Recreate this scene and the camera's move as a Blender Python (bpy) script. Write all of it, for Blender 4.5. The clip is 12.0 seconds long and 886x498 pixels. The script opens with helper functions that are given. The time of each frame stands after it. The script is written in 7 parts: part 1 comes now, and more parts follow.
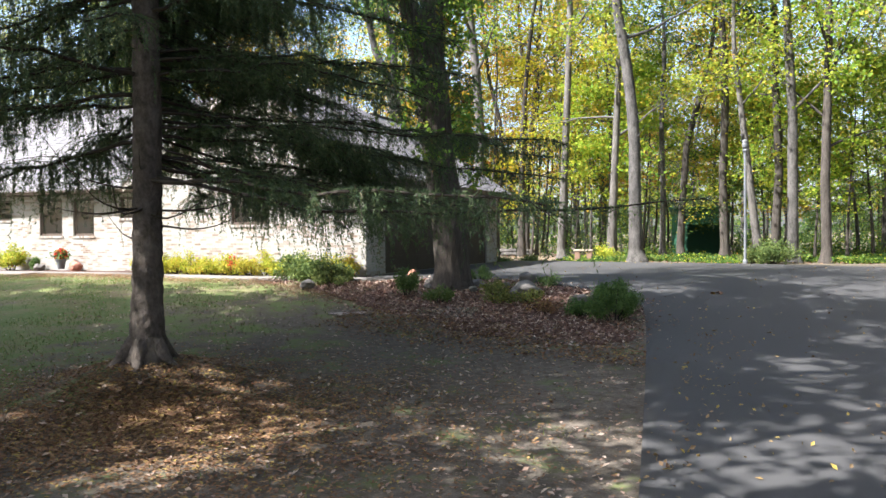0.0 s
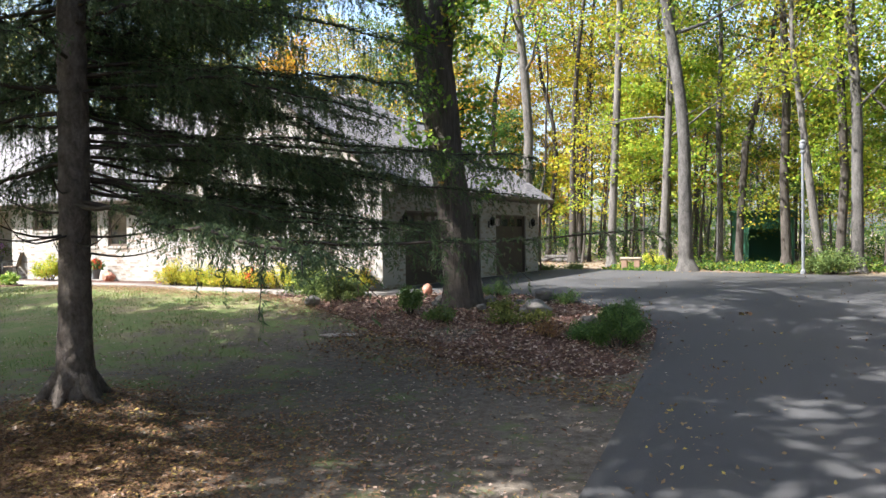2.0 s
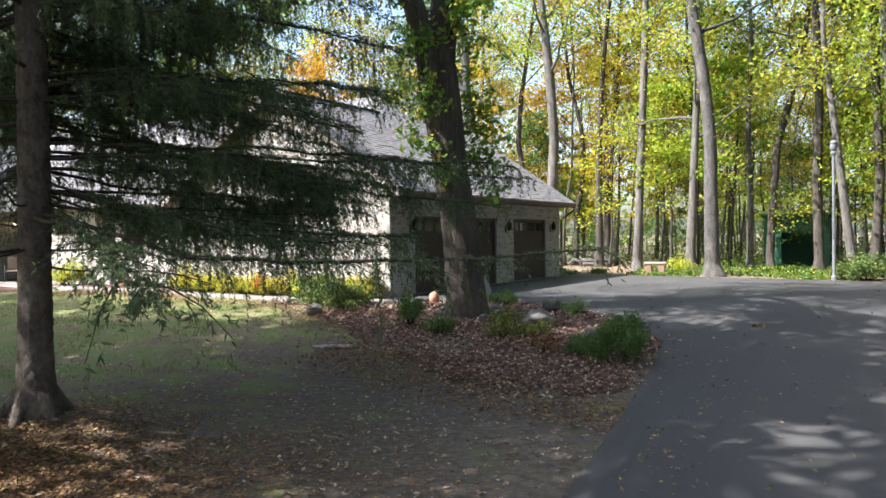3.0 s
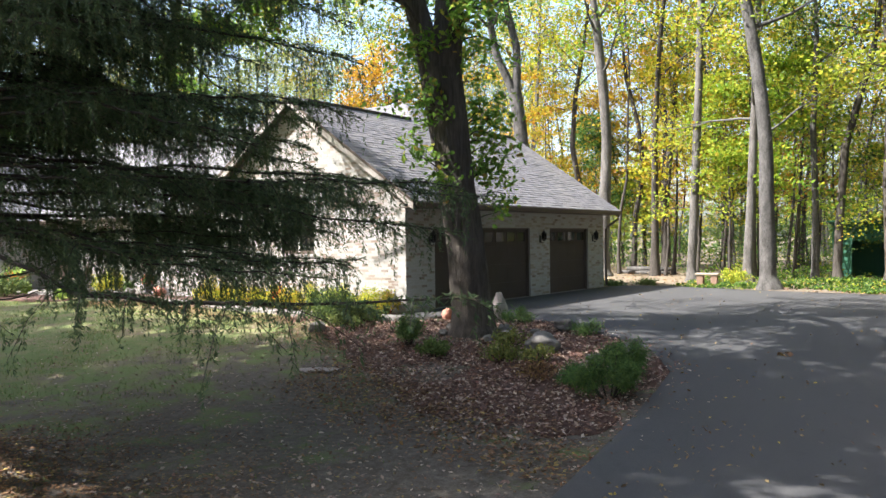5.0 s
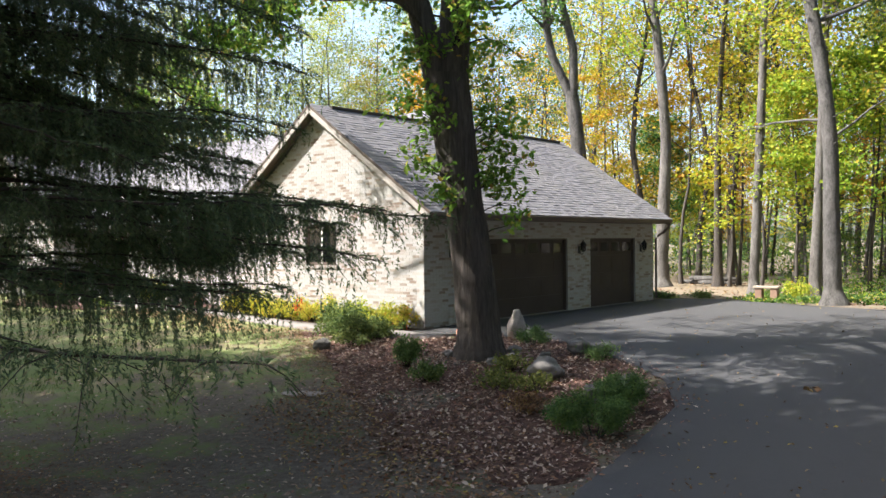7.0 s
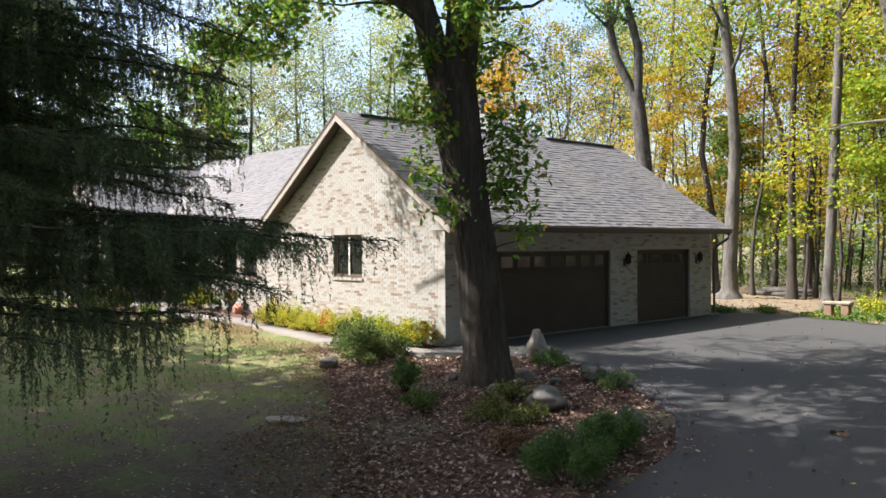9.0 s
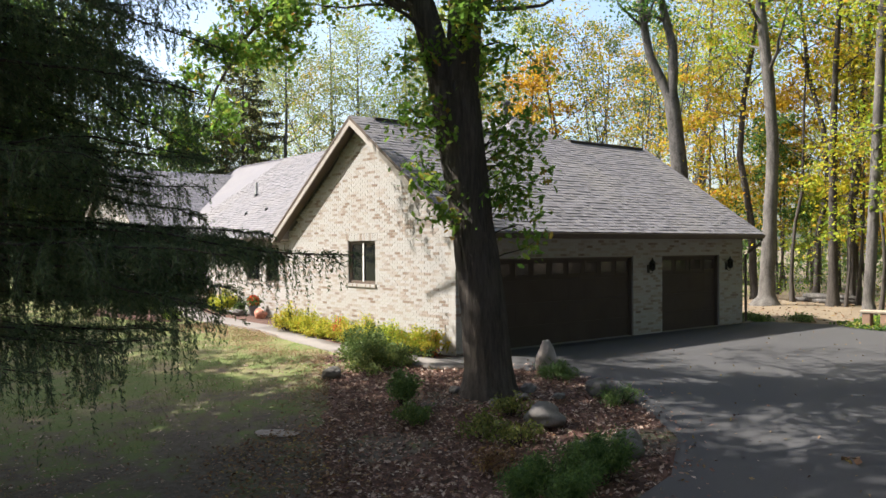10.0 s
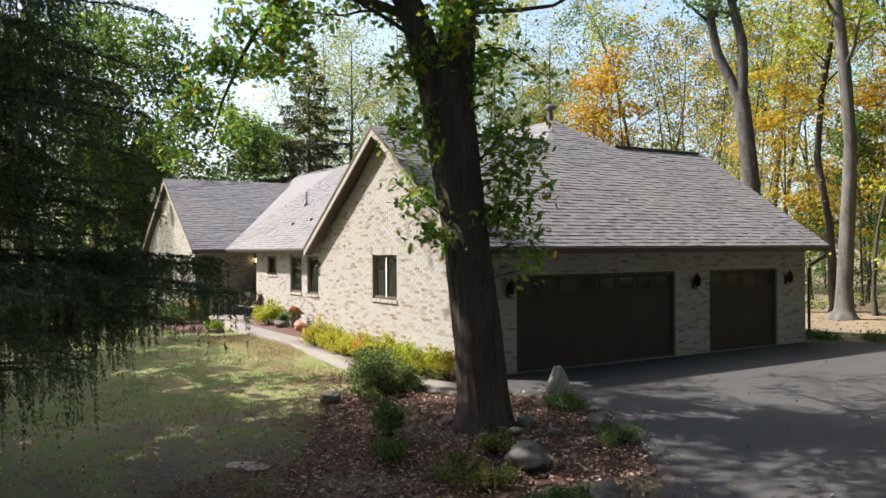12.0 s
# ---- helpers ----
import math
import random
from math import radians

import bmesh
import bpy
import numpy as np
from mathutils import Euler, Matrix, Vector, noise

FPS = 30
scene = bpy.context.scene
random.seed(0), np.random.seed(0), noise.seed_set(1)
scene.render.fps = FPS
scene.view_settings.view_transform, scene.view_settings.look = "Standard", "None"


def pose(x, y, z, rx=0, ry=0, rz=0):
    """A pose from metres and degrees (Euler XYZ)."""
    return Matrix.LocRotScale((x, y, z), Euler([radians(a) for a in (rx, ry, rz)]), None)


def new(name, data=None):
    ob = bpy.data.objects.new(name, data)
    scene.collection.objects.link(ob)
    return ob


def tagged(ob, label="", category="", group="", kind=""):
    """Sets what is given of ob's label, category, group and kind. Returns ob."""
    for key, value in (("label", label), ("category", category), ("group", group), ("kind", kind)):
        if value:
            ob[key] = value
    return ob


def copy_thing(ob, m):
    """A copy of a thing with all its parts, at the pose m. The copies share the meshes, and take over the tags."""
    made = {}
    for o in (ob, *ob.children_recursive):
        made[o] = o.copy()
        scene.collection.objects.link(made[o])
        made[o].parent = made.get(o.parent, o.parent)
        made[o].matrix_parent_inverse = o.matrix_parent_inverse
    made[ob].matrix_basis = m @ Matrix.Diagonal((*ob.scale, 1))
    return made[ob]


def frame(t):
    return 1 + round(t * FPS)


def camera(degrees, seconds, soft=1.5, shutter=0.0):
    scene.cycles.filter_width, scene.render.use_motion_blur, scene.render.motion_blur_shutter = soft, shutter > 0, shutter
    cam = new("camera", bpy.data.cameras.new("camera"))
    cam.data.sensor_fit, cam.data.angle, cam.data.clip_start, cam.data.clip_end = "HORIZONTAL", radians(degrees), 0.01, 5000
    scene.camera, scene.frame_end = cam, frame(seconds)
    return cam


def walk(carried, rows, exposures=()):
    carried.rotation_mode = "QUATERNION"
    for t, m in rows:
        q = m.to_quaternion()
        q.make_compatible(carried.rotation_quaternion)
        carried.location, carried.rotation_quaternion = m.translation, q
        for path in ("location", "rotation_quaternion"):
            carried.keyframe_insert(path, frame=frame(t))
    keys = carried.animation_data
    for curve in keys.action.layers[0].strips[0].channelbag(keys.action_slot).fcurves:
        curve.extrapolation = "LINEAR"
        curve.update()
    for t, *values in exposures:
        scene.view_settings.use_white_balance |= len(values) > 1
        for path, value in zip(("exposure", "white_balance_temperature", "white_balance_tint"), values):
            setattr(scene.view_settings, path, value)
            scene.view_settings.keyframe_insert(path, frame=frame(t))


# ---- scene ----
cam = camera(57.5, 12.0)
PATH = [
    (0.0, 10.069, -19.420, 1.133, 21.96, -0.99, -0.49),
    (0.5, 10.324, -19.034, 1.212, 23.32, -1.00, -0.55),
    (1.0, 10.576, -18.643, 1.288, 24.71, -0.99, -0.61),
    (1.5, 10.823, -18.247, 1.361, 26.10, -0.98, -0.66),
    (2.0, 11.062, -17.848, 1.432, 27.50, -0.95, -0.71),
    (2.5, 11.294, -17.446, 1.500, 28.91, -0.92, -0.75),
    (3.0, 11.515, -17.042, 1.567, 30.31, -0.88, -0.77),
    (3.5, 11.727, -16.635, 1.631, 31.71, -0.83, -0.79),
    (4.0, 11.928, -16.226, 1.694, 33.12, -0.79, -0.79),
    (4.5, 12.118, -15.816, 1.756, 34.53, -0.74, -0.78),
    (5.0, 12.297, -15.404, 1.816, 35.96, -0.68, -0.76),
    (5.5, 12.465, -14.990, 1.875, 37.40, -0.63, -0.73),
    (6.0, 12.622, -14.574, 1.934, 38.86, -0.57, -0.69),
    (6.5, 12.768, -14.156, 1.992, 40.34, -0.52, -0.64),
    (7.0, 12.904, -13.735, 2.050, 41.85, -0.47, -0.58),
    (7.5, 13.029, -13.312, 2.108, 43.38, -0.42, -0.52),
    (8.0, 13.145, -12.885, 2.167, 44.94, -0.37, -0.46),
    (8.5, 13.252, -12.455, 2.227, 46.53, -0.32, -0.40),
    (9.0, 13.349, -12.020, 2.288, 48.14, -0.27, -0.35),
    (9.5, 13.436, -11.580, 2.350, 49.77, -0.22, -0.30),
    (10.0, 13.514, -11.135, 2.415, 51.40, -0.18, -0.27),
    (10.5, 13.583, -10.684, 2.482, 53.03, -0.13, -0.25),
    (11.0, 13.641, -10.226, 2.553, 54.66, -0.09, -0.25),
    (11.5, 13.688, -9.761, 2.626, 56.26, -0.04, -0.28),
    (12.0, 13.723, -9.288, 2.704, 57.83, 0.00, -0.35),
]
walk(cam, [(t, pose(x, y, z, 90 + pitch, 0, yaw) @ pose(0, 0, 0, 0, 0, roll)) for t, x, y, z, yaw, pitch, roll in PATH], [(0.0, 1.86, 6250, 10), (5.0, 1.86, 6350, 10), (9.0, 1.4, 6550, 10), (12.0, 1.19, 6700, 10)])

# ---- world and sun ----
SUN_TO = Vector((-0.667, -0.68, 1.0)).normalized()
world = bpy.data.worlds.new("sky")
scene.world = world
world.use_nodes = True
wn = world.node_tree
sky = wn.nodes.new("ShaderNodeTexSky")
sky.sky_type = "NISHITA"
sky.sun_disc = False
sky.sun_elevation = math.asin(SUN_TO.z)
sky.sun_rotation = math.atan2(SUN_TO.x, SUN_TO.y)
sky.air_density, sky.dust_density, sky.ozone_density = 1.0, 3.0, 1.2
wn.nodes["Background"].inputs["Strength"].default_value = 0.138
wn.links.new(sky.outputs[0], wn.nodes["Background"].inputs["Color"])
sun_data = bpy.data.lights.new("sun", "SUN")
sun_data.energy, sun_data.angle, sun_data.color = 5.0, radians(0.53), (1.0, 0.955, 0.90)
sun = new("sun", sun_data)
sun.rotation_euler = (-SUN_TO).to_track_quat("-Z", "Y").to_euler()
sun.location = SUN_TO * 60


# ---- materials ----
def mat(name, rough=0.8, metal=0.0, spec=0.3):
    m = bpy.data.materials.new(name)
    m.use_nodes = True
    b = m.node_tree.nodes["Principled BSDF"]
    b.inputs["Roughness"].default_value, b.inputs["Metallic"].default_value = rough, metal
    b.inputs["Specular IOR Level"].default_value = spec
    return m, m.node_tree, b


def coords(nt, scale=(1, 1, 1), kind="Object"):
    tc, mp = nt.nodes.new("ShaderNodeTexCoord"), nt.nodes.new("ShaderNodeMapping")
    mp.inputs["Scale"].default_value = scale
    nt.links.new(tc.outputs[kind], mp.inputs["Vector"])
    return mp.outputs[0]


def noise_tex(nt, vec, scale, detail=4, rough=0.6):
    n = nt.nodes.new("ShaderNodeTexNoise")
    n.inputs["Scale"].default_value, n.inputs["Detail"].default_value, n.inputs["Roughness"].default_value = scale, detail, rough
    nt.links.new(vec, n.inputs["Vector"])
    return n.outputs["Fac"]


def ramp(nt, fac, stops):
    r = nt.nodes.new("ShaderNodeValToRGB")
    e = r.color_ramp.elements
    while len(e) < len(stops):
        e.new(0.5)
    for k, (p, c) in zip(e, stops):
        k.position, k.color = p, (*c, 1) if len(c) == 3 else c
    nt.links.new(fac, r.inputs[0])
    return r.outputs[0]


def mix(nt, fac, a, b, mode="MIX"):
    n = nt.nodes.new("ShaderNodeMix")
    n.data_type, n.blend_type = "RGBA", mode
    for sock, v in ((n.inputs[0], fac), (n.inputs[6], a), (n.inputs[7], b)):
        if isinstance(v, (int, float)):
            sock.default_value = v
        elif isinstance(v, tuple):
            sock.default_value = (*v, 1) if len(v) == 3 else v
        else:
            nt.links.new(v, sock)
    return n.outputs[2]


def bump(nt, b, height, strength=0.4, dist=0.02):
    n = nt.nodes.new("ShaderNodeBump")
    n.inputs["Strength"].default_value, n.inputs["Distance"].default_value = strength, dist
    nt.links.new(height, n.inputs["Height"])
    nt.links.new(n.outputs[0], b.inputs["Normal"])


def surface(name, dark, light, scale=3.0, fine=40.0, rough=0.8, metal=0.0, spec=0.3, bumps=0.3, dist=0.01, stretch=(1, 1, 1)):
    """Plain material with variation at two scales."""
    m, nt, b = mat(name, rough, metal, spec)
    v = coords(nt, stretch)
    a, f = noise_tex(nt, v, scale), noise_tex(nt, v, fine, 6, 0.7)
    c = mix(nt, 0.45, ramp(nt, a, [(0.3, dark), (0.7, light)]), ramp(nt, f, [(0.3, dark), (0.7, light)]))
    nt.links.new(c, b.inputs["Base Color"])
    if bumps:
        bump(nt, b, f, bumps, dist)
    return m


def by_random(name, stops, kind="island", rough=0.8, spec=0.3, fine=30.0, grain=0.35, bumps=0.3, dist=0.004, stain=None):
    """Material for pieces: a colour each, with grain; stain: (colour, scale) of larger blotches."""
    m, nt, b = mat(name, rough, 0, spec)
    if kind == "island":
        r = nt.nodes.new("ShaderNodeNewGeometry").outputs["Random Per Island"]
    else:
        r = nt.nodes.new("ShaderNodeObjectInfo").outputs["Random"]
    v = coords(nt)
    f = noise_tex(nt, v, fine, 5, 0.7)
    c = ramp(nt, r, stops)
    c = mix(nt, grain, c, ramp(nt, f, [(0.25, (0.25, 0.25, 0.25)), (0.75, (1, 1, 1))]), "MULTIPLY")
    if stain:
        s = noise_tex(nt, v, stain[1], 4, 0.6)
        c = mix(nt, ramp(nt, s, [(0.45, (0, 0, 0)), (0.7, (1, 1, 1))]), c, mix(nt, 0.6, c, stain[0]))
    nt.links.new(c, b.inputs["Base Color"])
    if bumps:
        bump(nt, b, f, bumps, dist)
    return m


def leaf_mat(name, stops, translucent=0.45, patch=None):
    """Leaves: a colour each, with light coming through."""
    m, nt, b = mat(name, 0.6, 0, 0.25)
    r = nt.nodes.new("ShaderNodeNewGeometry").outputs["Random Per Island"]
    c = ramp(nt, r, stops)
    if patch:
        s = noise_tex(nt, coords(nt), patch[1], 2, 0.5)
        c = mix(nt, ramp(nt, s, [(0.45, (0, 0, 0)), (0.6, (1, 1, 1))]), c, patch[0])
    o = nt.nodes.new("ShaderNodeObjectInfo").outputs["Random"]
    hsv = nt.nodes.new("ShaderNodeHueSaturation")
    mr = nt.nodes.new("ShaderNodeMapRange")
    mr.inputs["To Min"].default_value, mr.inputs["To Max"].default_value = 0.475, 0.525
    nt.links.new(o, mr.inputs["Value"])
    nt.links.new(mr.outputs[0], hsv.inputs["Hue"])
    nt.links.new(c, hsv.inputs["Color"])
    c = hsv.outputs[0]
    nt.links.new(c, b.inputs["Base Color"])
    tr, mx = nt.nodes.new("ShaderNodeBsdfTranslucent"), nt.nodes.new("ShaderNodeMixShader")
    nt.links.new(c, tr.inputs["Color"])
    mx.inputs[0].default_value = translucent
    nt.links.new(b.outputs[0], mx.inputs[1])
    nt.links.new(tr.outputs[0], mx.inputs[2])
    nt.links.new(mx.outputs[0], nt.nodes["Material Output"].inputs["Surface"])
    return m


BRICK_STOPS = [(0.0, (0.395, 0.385, 0.365)), (0.36, (0.415, 0.405, 0.388)), (0.6, (0.388, 0.368, 0.341)), (0.74, (0.365, 0.326, 0.286)), (0.87, (0.31, 0.256, 0.21)), (0.97, (0.225, 0.17, 0.134))]
M_BRICK = by_random("brick_clay", BRICK_STOPS, rough=0.9, stain=((0.37, 0.353, 0.328), 1.2))
M_BRICK_OB = by_random("brick_clay_piece", BRICK_STOPS, "object", rough=0.9, stain=((0.37, 0.353, 0.328), 1.2))
M_MORTAR = surface("mortar", (0.3, 0.285, 0.262), (0.36, 0.343, 0.318), 2, 60)
ROOF_STOPS = [(0.0, (0.148, 0.143, 0.152)), (0.3, (0.201, 0.195, 0.207)), (0.7, (0.235, 0.229, 0.242)), (1.0, (0.175, 0.168, 0.177))]
M_SHINGLE = by_random("asphalt_shingle", ROOF_STOPS, rough=0.95, fine=120, grain=0.5, bumps=0.5, stain=((0.2, 0.19, 0.18), 0.5))
M_SHINGLE_OB = by_random("asphalt_shingle_piece", ROOF_STOPS, "object", rough=0.95, fine=120, grain=0.5, bumps=0.5)
M_TRIM = surface("brown_trim_paint", (0.075, 0.056, 0.044), (0.115, 0.088, 0.07), 2, 50, 0.55, bumps=0.1)
M_TAN = surface("pale_fascia_paint", (0.30, 0.272, 0.245), (0.37, 0.34, 0.312), 2, 50, 0.5, bumps=0.1)
M_DOOR = surface("dark_brown_door_paint", (0.058, 0.045, 0.039), (0.082, 0.064, 0.055), 1.5, 40, 0.6, spec=0.1, bumps=0.15, dist=0.003)
M_CONC = surface("concrete", (0.145, 0.132, 0.12), (0.225, 0.205, 0.186), 1.2, 70, 0.9, bumps=0.3, dist=0.004)
M_STEEL = surface("galvanised_steel", (0.42, 0.43, 0.44), (0.6, 0.61, 0.62), 4, 60, 0.4, 0.8, bumps=0.05)
M_BLACK = surface("black_iron", (0.015, 0.015, 0.016), (0.035, 0.034, 0.033), 8, 80, 0.5, 0.3)
M_CURTAIN = surface("grey_blind", (0.28, 0.30, 0.32), (0.42, 0.44, 0.46), 1, 12, 0.9)
M_ROOM = surface("dark_room", (0.03, 0.03, 0.03), (0.05, 0.05, 0.05), 1, 10, 0.95)
M_BARK_OAK = surface("oak_bark", (0.022, 0.018, 0.016), (0.16, 0.135, 0.115), 3, 13, 0.95, bumps=1.0, dist=0.09, stretch=(2.4, 2.4, 0.32))
# grey bark; its broad strong mottling paints in dappled sun and shade
M_BARK_GREY = surface("grey_bark", (0.018, 0.0165, 0.015), (0.165, 0.156, 0.146), 2.6, 14, 0.95, bumps=1.0, dist=0.06, stretch=(1.6, 1.6, 0.7))
M_BARK_PALE = surface("pale_grey_bark", (0.03, 0.027, 0.024), (0.20, 0.186, 0.17), 2.2, 16, 0.95, bumps=1.0, dist=0.04, stretch=(1.6, 1.6, 0.5))
M_BARK_DARK = surface("brown_bark", (0.026, 0.022, 0.019), (0.105, 0.092, 0.08), 2, 16, 0.95, bumps=0.9, dist=0.03, stretch=(2, 2, 0.5))
M_BARK_SPRUCE = surface("spruce_bark", (0.022, 0.017, 0.014), (0.20, 0.165, 0.14), 6, 22, 0.95, bumps=1.0, dist=0.06, stretch=(1, 1, 0.7))
M_TWIG = surface("twig_bark", (0.025, 0.02, 0.016), (0.06, 0.048, 0.038), 4, 30, 0.95, bumps=0.2)
M_NEEDLE = leaf_mat("spruce_needles", [(0, (0.05, 0.085, 0.045)), (0.5, (0.075, 0.12, 0.055)), (0.9, (0.11, 0.165, 0.07)), (1, (0.16, 0.14, 0.08))], 0.4)
M_FIR = leaf_mat("conifer_needles_far", [(0, (0.04, 0.065, 0.03)), (0.6, (0.08, 0.10, 0.04)), (1, (0.18, 0.14, 0.055))], 0.25)
M_OAKLEAF = leaf_mat("oak_leaves", [(0, (0.12, 0.19, 0.03)), (0.6, (0.21, 0.31, 0.05)), (0.9, (0.32, 0.35, 0.055)), (1, (0.36, 0.16, 0.05))], 0.6)
M_YELLOW = leaf_mat("yellow_maple_leaves", [(0, (0.24, 0.26, 0.025)), (0.5, (0.44, 0.38, 0.03)), (0.85, (0.52, 0.36, 0.03)), (1, (0.50, 0.22, 0.04))], 0.55)
M_LIME = leaf_mat("lime_maple_leaves", [(0, (0.15, 0.25, 0.028)), (0.5, (0.30, 0.39, 0.04)), (0.9, (0.46, 0.46, 0.05)), (1, (0.48, 0.29, 0.045))], 0.58)
M_GREEN = leaf_mat("green_leaves", [(0, (0.045, 0.095, 0.022)), (0.5, (0.085, 0.155, 0.032)), (0.9, (0.16, 0.23, 0.045)), (1, (0.32, 0.27, 0.05))], 0.5)
M_ORANGE = leaf_mat("orange_leaves", [(0, (0.42, 0.19, 0.02)), (0.5, (0.52, 0.29, 0.025)), (0.85, (0.5, 0.34, 0.035)), (1, (0.38, 0.13, 0.03))], 0.45)
M_SHRUB = leaf_mat("shrub_leaves", [(0, (0.07, 0.115, 0.035)), (0.6, (0.115, 0.175, 0.05)), (1, (0.21, 0.26, 0.07))], 0.3)
M_GOLDSHRUB = leaf_mat("golden_spirea_leaves", [(0, (0.22, 0.27, 0.03)), (0.6, (0.42, 0.46, 0.05)), (0.93, (0.55, 0.46, 0.06)), (1, (0.5, 0.2, 0.05))], 0.35)
# thinning leaves, their greens paled to carry haze in the colour
M_AIRY = leaf_mat("hazed_thinning_leaves", [(0, (0.17, 0.22, 0.075)), (0.5, (0.26, 0.30, 0.11)), (0.9, (0.38, 0.37, 0.14)), (1, (0.42, 0.30, 0.12))], 0.5)
M_RED = leaf_mat("red_flowers", [(0, (0.5, 0.03, 0.03)), (0.6, (0.65, 0.06, 0.04)), (1, (0.7, 0.25, 0.05))], 0.3)
M_LITTER = by_random("fallen_leaves", [(0, (0.085, 0.05, 0.03)), (0.3, (0.17, 0.092, 0.048)), (0.6, (0.28, 0.175, 0.095)), (0.82, (0.21, 0.095, 0.048)), (0.97, (0.38, 0.28, 0.08))], rough=0.8, fine=60, grain=0.3, bumps=0)
M_PALE = by_random("pale_fallen_leaves", [(0, (0.2, 0.115, 0.09)), (0.4, (0.36, 0.25, 0.19)), (0.8, (0.50, 0.40, 0.32)), (1, (0.22, 0.10, 0.075))], rough=0.8, fine=60, grain=0.3, bumps=0)
M_ROCK = surface("grey_boulder", (0.09, 0.083, 0.075), (0.20, 0.185, 0.17), 3, 30, 0.9, bumps=0.8, dist=0.02)
M_PALEROCK = surface("pale_pink_boulder", (0.22, 0.185, 0.165), (0.43, 0.38, 0.35), 4, 30, 0.9, bumps=0.8, dist=0.02)
M_REDROCK = surface("red_boulder", (0.36, 0.15, 0.10), (0.55, 0.27, 0.20), 4, 30, 0.9, bumps=0.8, dist=0.02)
M_SHEDGREEN = surface("green_shed_paint", (0.03, 0.11, 0.07), (0.05, 0.16, 0.10), 1.5, 30, 0.7, bumps=0.15, stretch=(1, 1, 0.2))
M_WOODGREY = surface("weathered_wood", (0.26, 0.22, 0.18), (0.45, 0.40, 0.34), 3, 30, 0.9, bumps=0.4, stretch=(1, 6, 6))
M_WHITEPAINT = surface("white_paint", (0.62, 0.6, 0.56), (0.78, 0.76, 0.72), 3, 40, 0.6, bumps=0.1)


def glass_mat():
    m, nt, b = mat("window_glass", 0.03, 0, 0.35)
    b.inputs["Base Color"].default_value = (0.008, 0.009, 0.010, 1)
    tr, mx = nt.nodes.new("ShaderNodeBsdfTransparent"), nt.nodes.new("ShaderNodeMixShader")
    mx.inputs[0].default_value = 0.85
    nt.links.new(b.outputs[0], mx.inputs[2])
    nt.links.new(tr.outputs[0], mx.inputs[1])
    nt.links.new(mx.outputs[0], nt.nodes["Material Output"].inputs["Surface"])
    return m


M_GLASS = glass_mat()


def lamp_glow():
    m, nt, b = mat("lit_bulb", 0.4)
    b.inputs["Base Color"].default_value = (1, 0.8, 0.45, 1)
    b.inputs["Emission Color"].default_value = (1, 0.72, 0.35, 1)
    b.inputs["Emission Strength"].default_value = 3.0
    return m


M_GLOW = lamp_glow()
M_DARKROCK = surface("dark_boulder", (0.07, 0.065, 0.06), (0.16, 0.15, 0.14), 3, 30, 0.9, bumps=0.8, dist=0.02)
M_SANDSTONE = surface("pale_sandstone", (0.26, 0.22, 0.17), (0.38, 0.325, 0.26), 3, 30, 0.9, bumps=0.4)
M_REDSTONE = surface("reddish_sandstone", (0.19, 0.12, 0.085), (0.29, 0.19, 0.14), 3, 30, 0.9, bumps=0.4)
M_POT = surface("grey_glazed_pot", (0.10, 0.11, 0.12), (0.18, 0.19, 0.20), 4, 30, 0.5)
M_CUSHION = surface("tan_cushion", (0.2, 0.15, 0.11), (0.3, 0.235, 0.18), 4, 60, 0.9)
M_JUNIPER = leaf_mat("juniper_sprays", [(0, (0.045, 0.09, 0.028)), (0.6, (0.085, 0.15, 0.038)), (1, (0.15, 0.225, 0.05))], 0.3)
M_LIMEPLANT = leaf_mat("lime_plant_leaves", [(0, (0.14, 0.26, 0.05)), (0.6, (0.22, 0.38, 0.07)), (1, (0.40, 0.44, 0.10))], 0.35)
M_PURPLE = leaf_mat("purple_flowers", [(0, (0.20, 0.10, 0.35)), (0.6, (0.35, 0.2, 0.5)), (1, (0.6, 0.35, 0.6))], 0.3)
M_THATCH = leaf_mat("dry_grass", [(0, (0.17, 0.11, 0.055)), (0.5, (0.27, 0.185, 0.09)), (1, (0.36, 0.265, 0.14))], 0.2)
M_GRASS = leaf_mat("lawn_blades", [(0, (0.06, 0.10, 0.02)), (0.5, (0.12, 0.17, 0.035)), (0.8, (0.20, 0.22, 0.06)), (1, (0.32, 0.26, 0.12))], 0.3)
M_REDLITTER = by_random("russet_fallen_leaves", [(0, (0.06, 0.032, 0.026)), (0.4, (0.135, 0.06, 0.043)), (0.8, (0.21, 0.115, 0.078)), (1, (0.32, 0.17, 0.085))], rough=0.8, fine=60, grain=0.3, bumps=0)
M_DRIVELEAF = by_random("leaves_on_asphalt", [(0, (0.17, 0.11, 0.06)), (0.45, (0.25, 0.18, 0.09)), (0.8, (0.13, 0.07, 0.045)), (0.97, (0.40, 0.30, 0.07))], rough=0.8, fine=60, grain=0.3, bumps=0)
M_POST = surface("grey_post_paint", (0.11, 0.12, 0.13), (0.18, 0.19, 0.20), 3, 40, 0.5, bumps=0.05)
M_VENT = surface("dark_ridge_vent", (0.06, 0.05, 0.047), (0.10, 0.085, 0.08), 3, 40, 0.9, bumps=0.2)
M_DULL = leaf_mat("dull_green_leaves", [(0, (0.10, 0.115, 0.03)), (0.6, (0.16, 0.17, 0.042)), (1, (0.26, 0.24, 0.065))], 0.3)
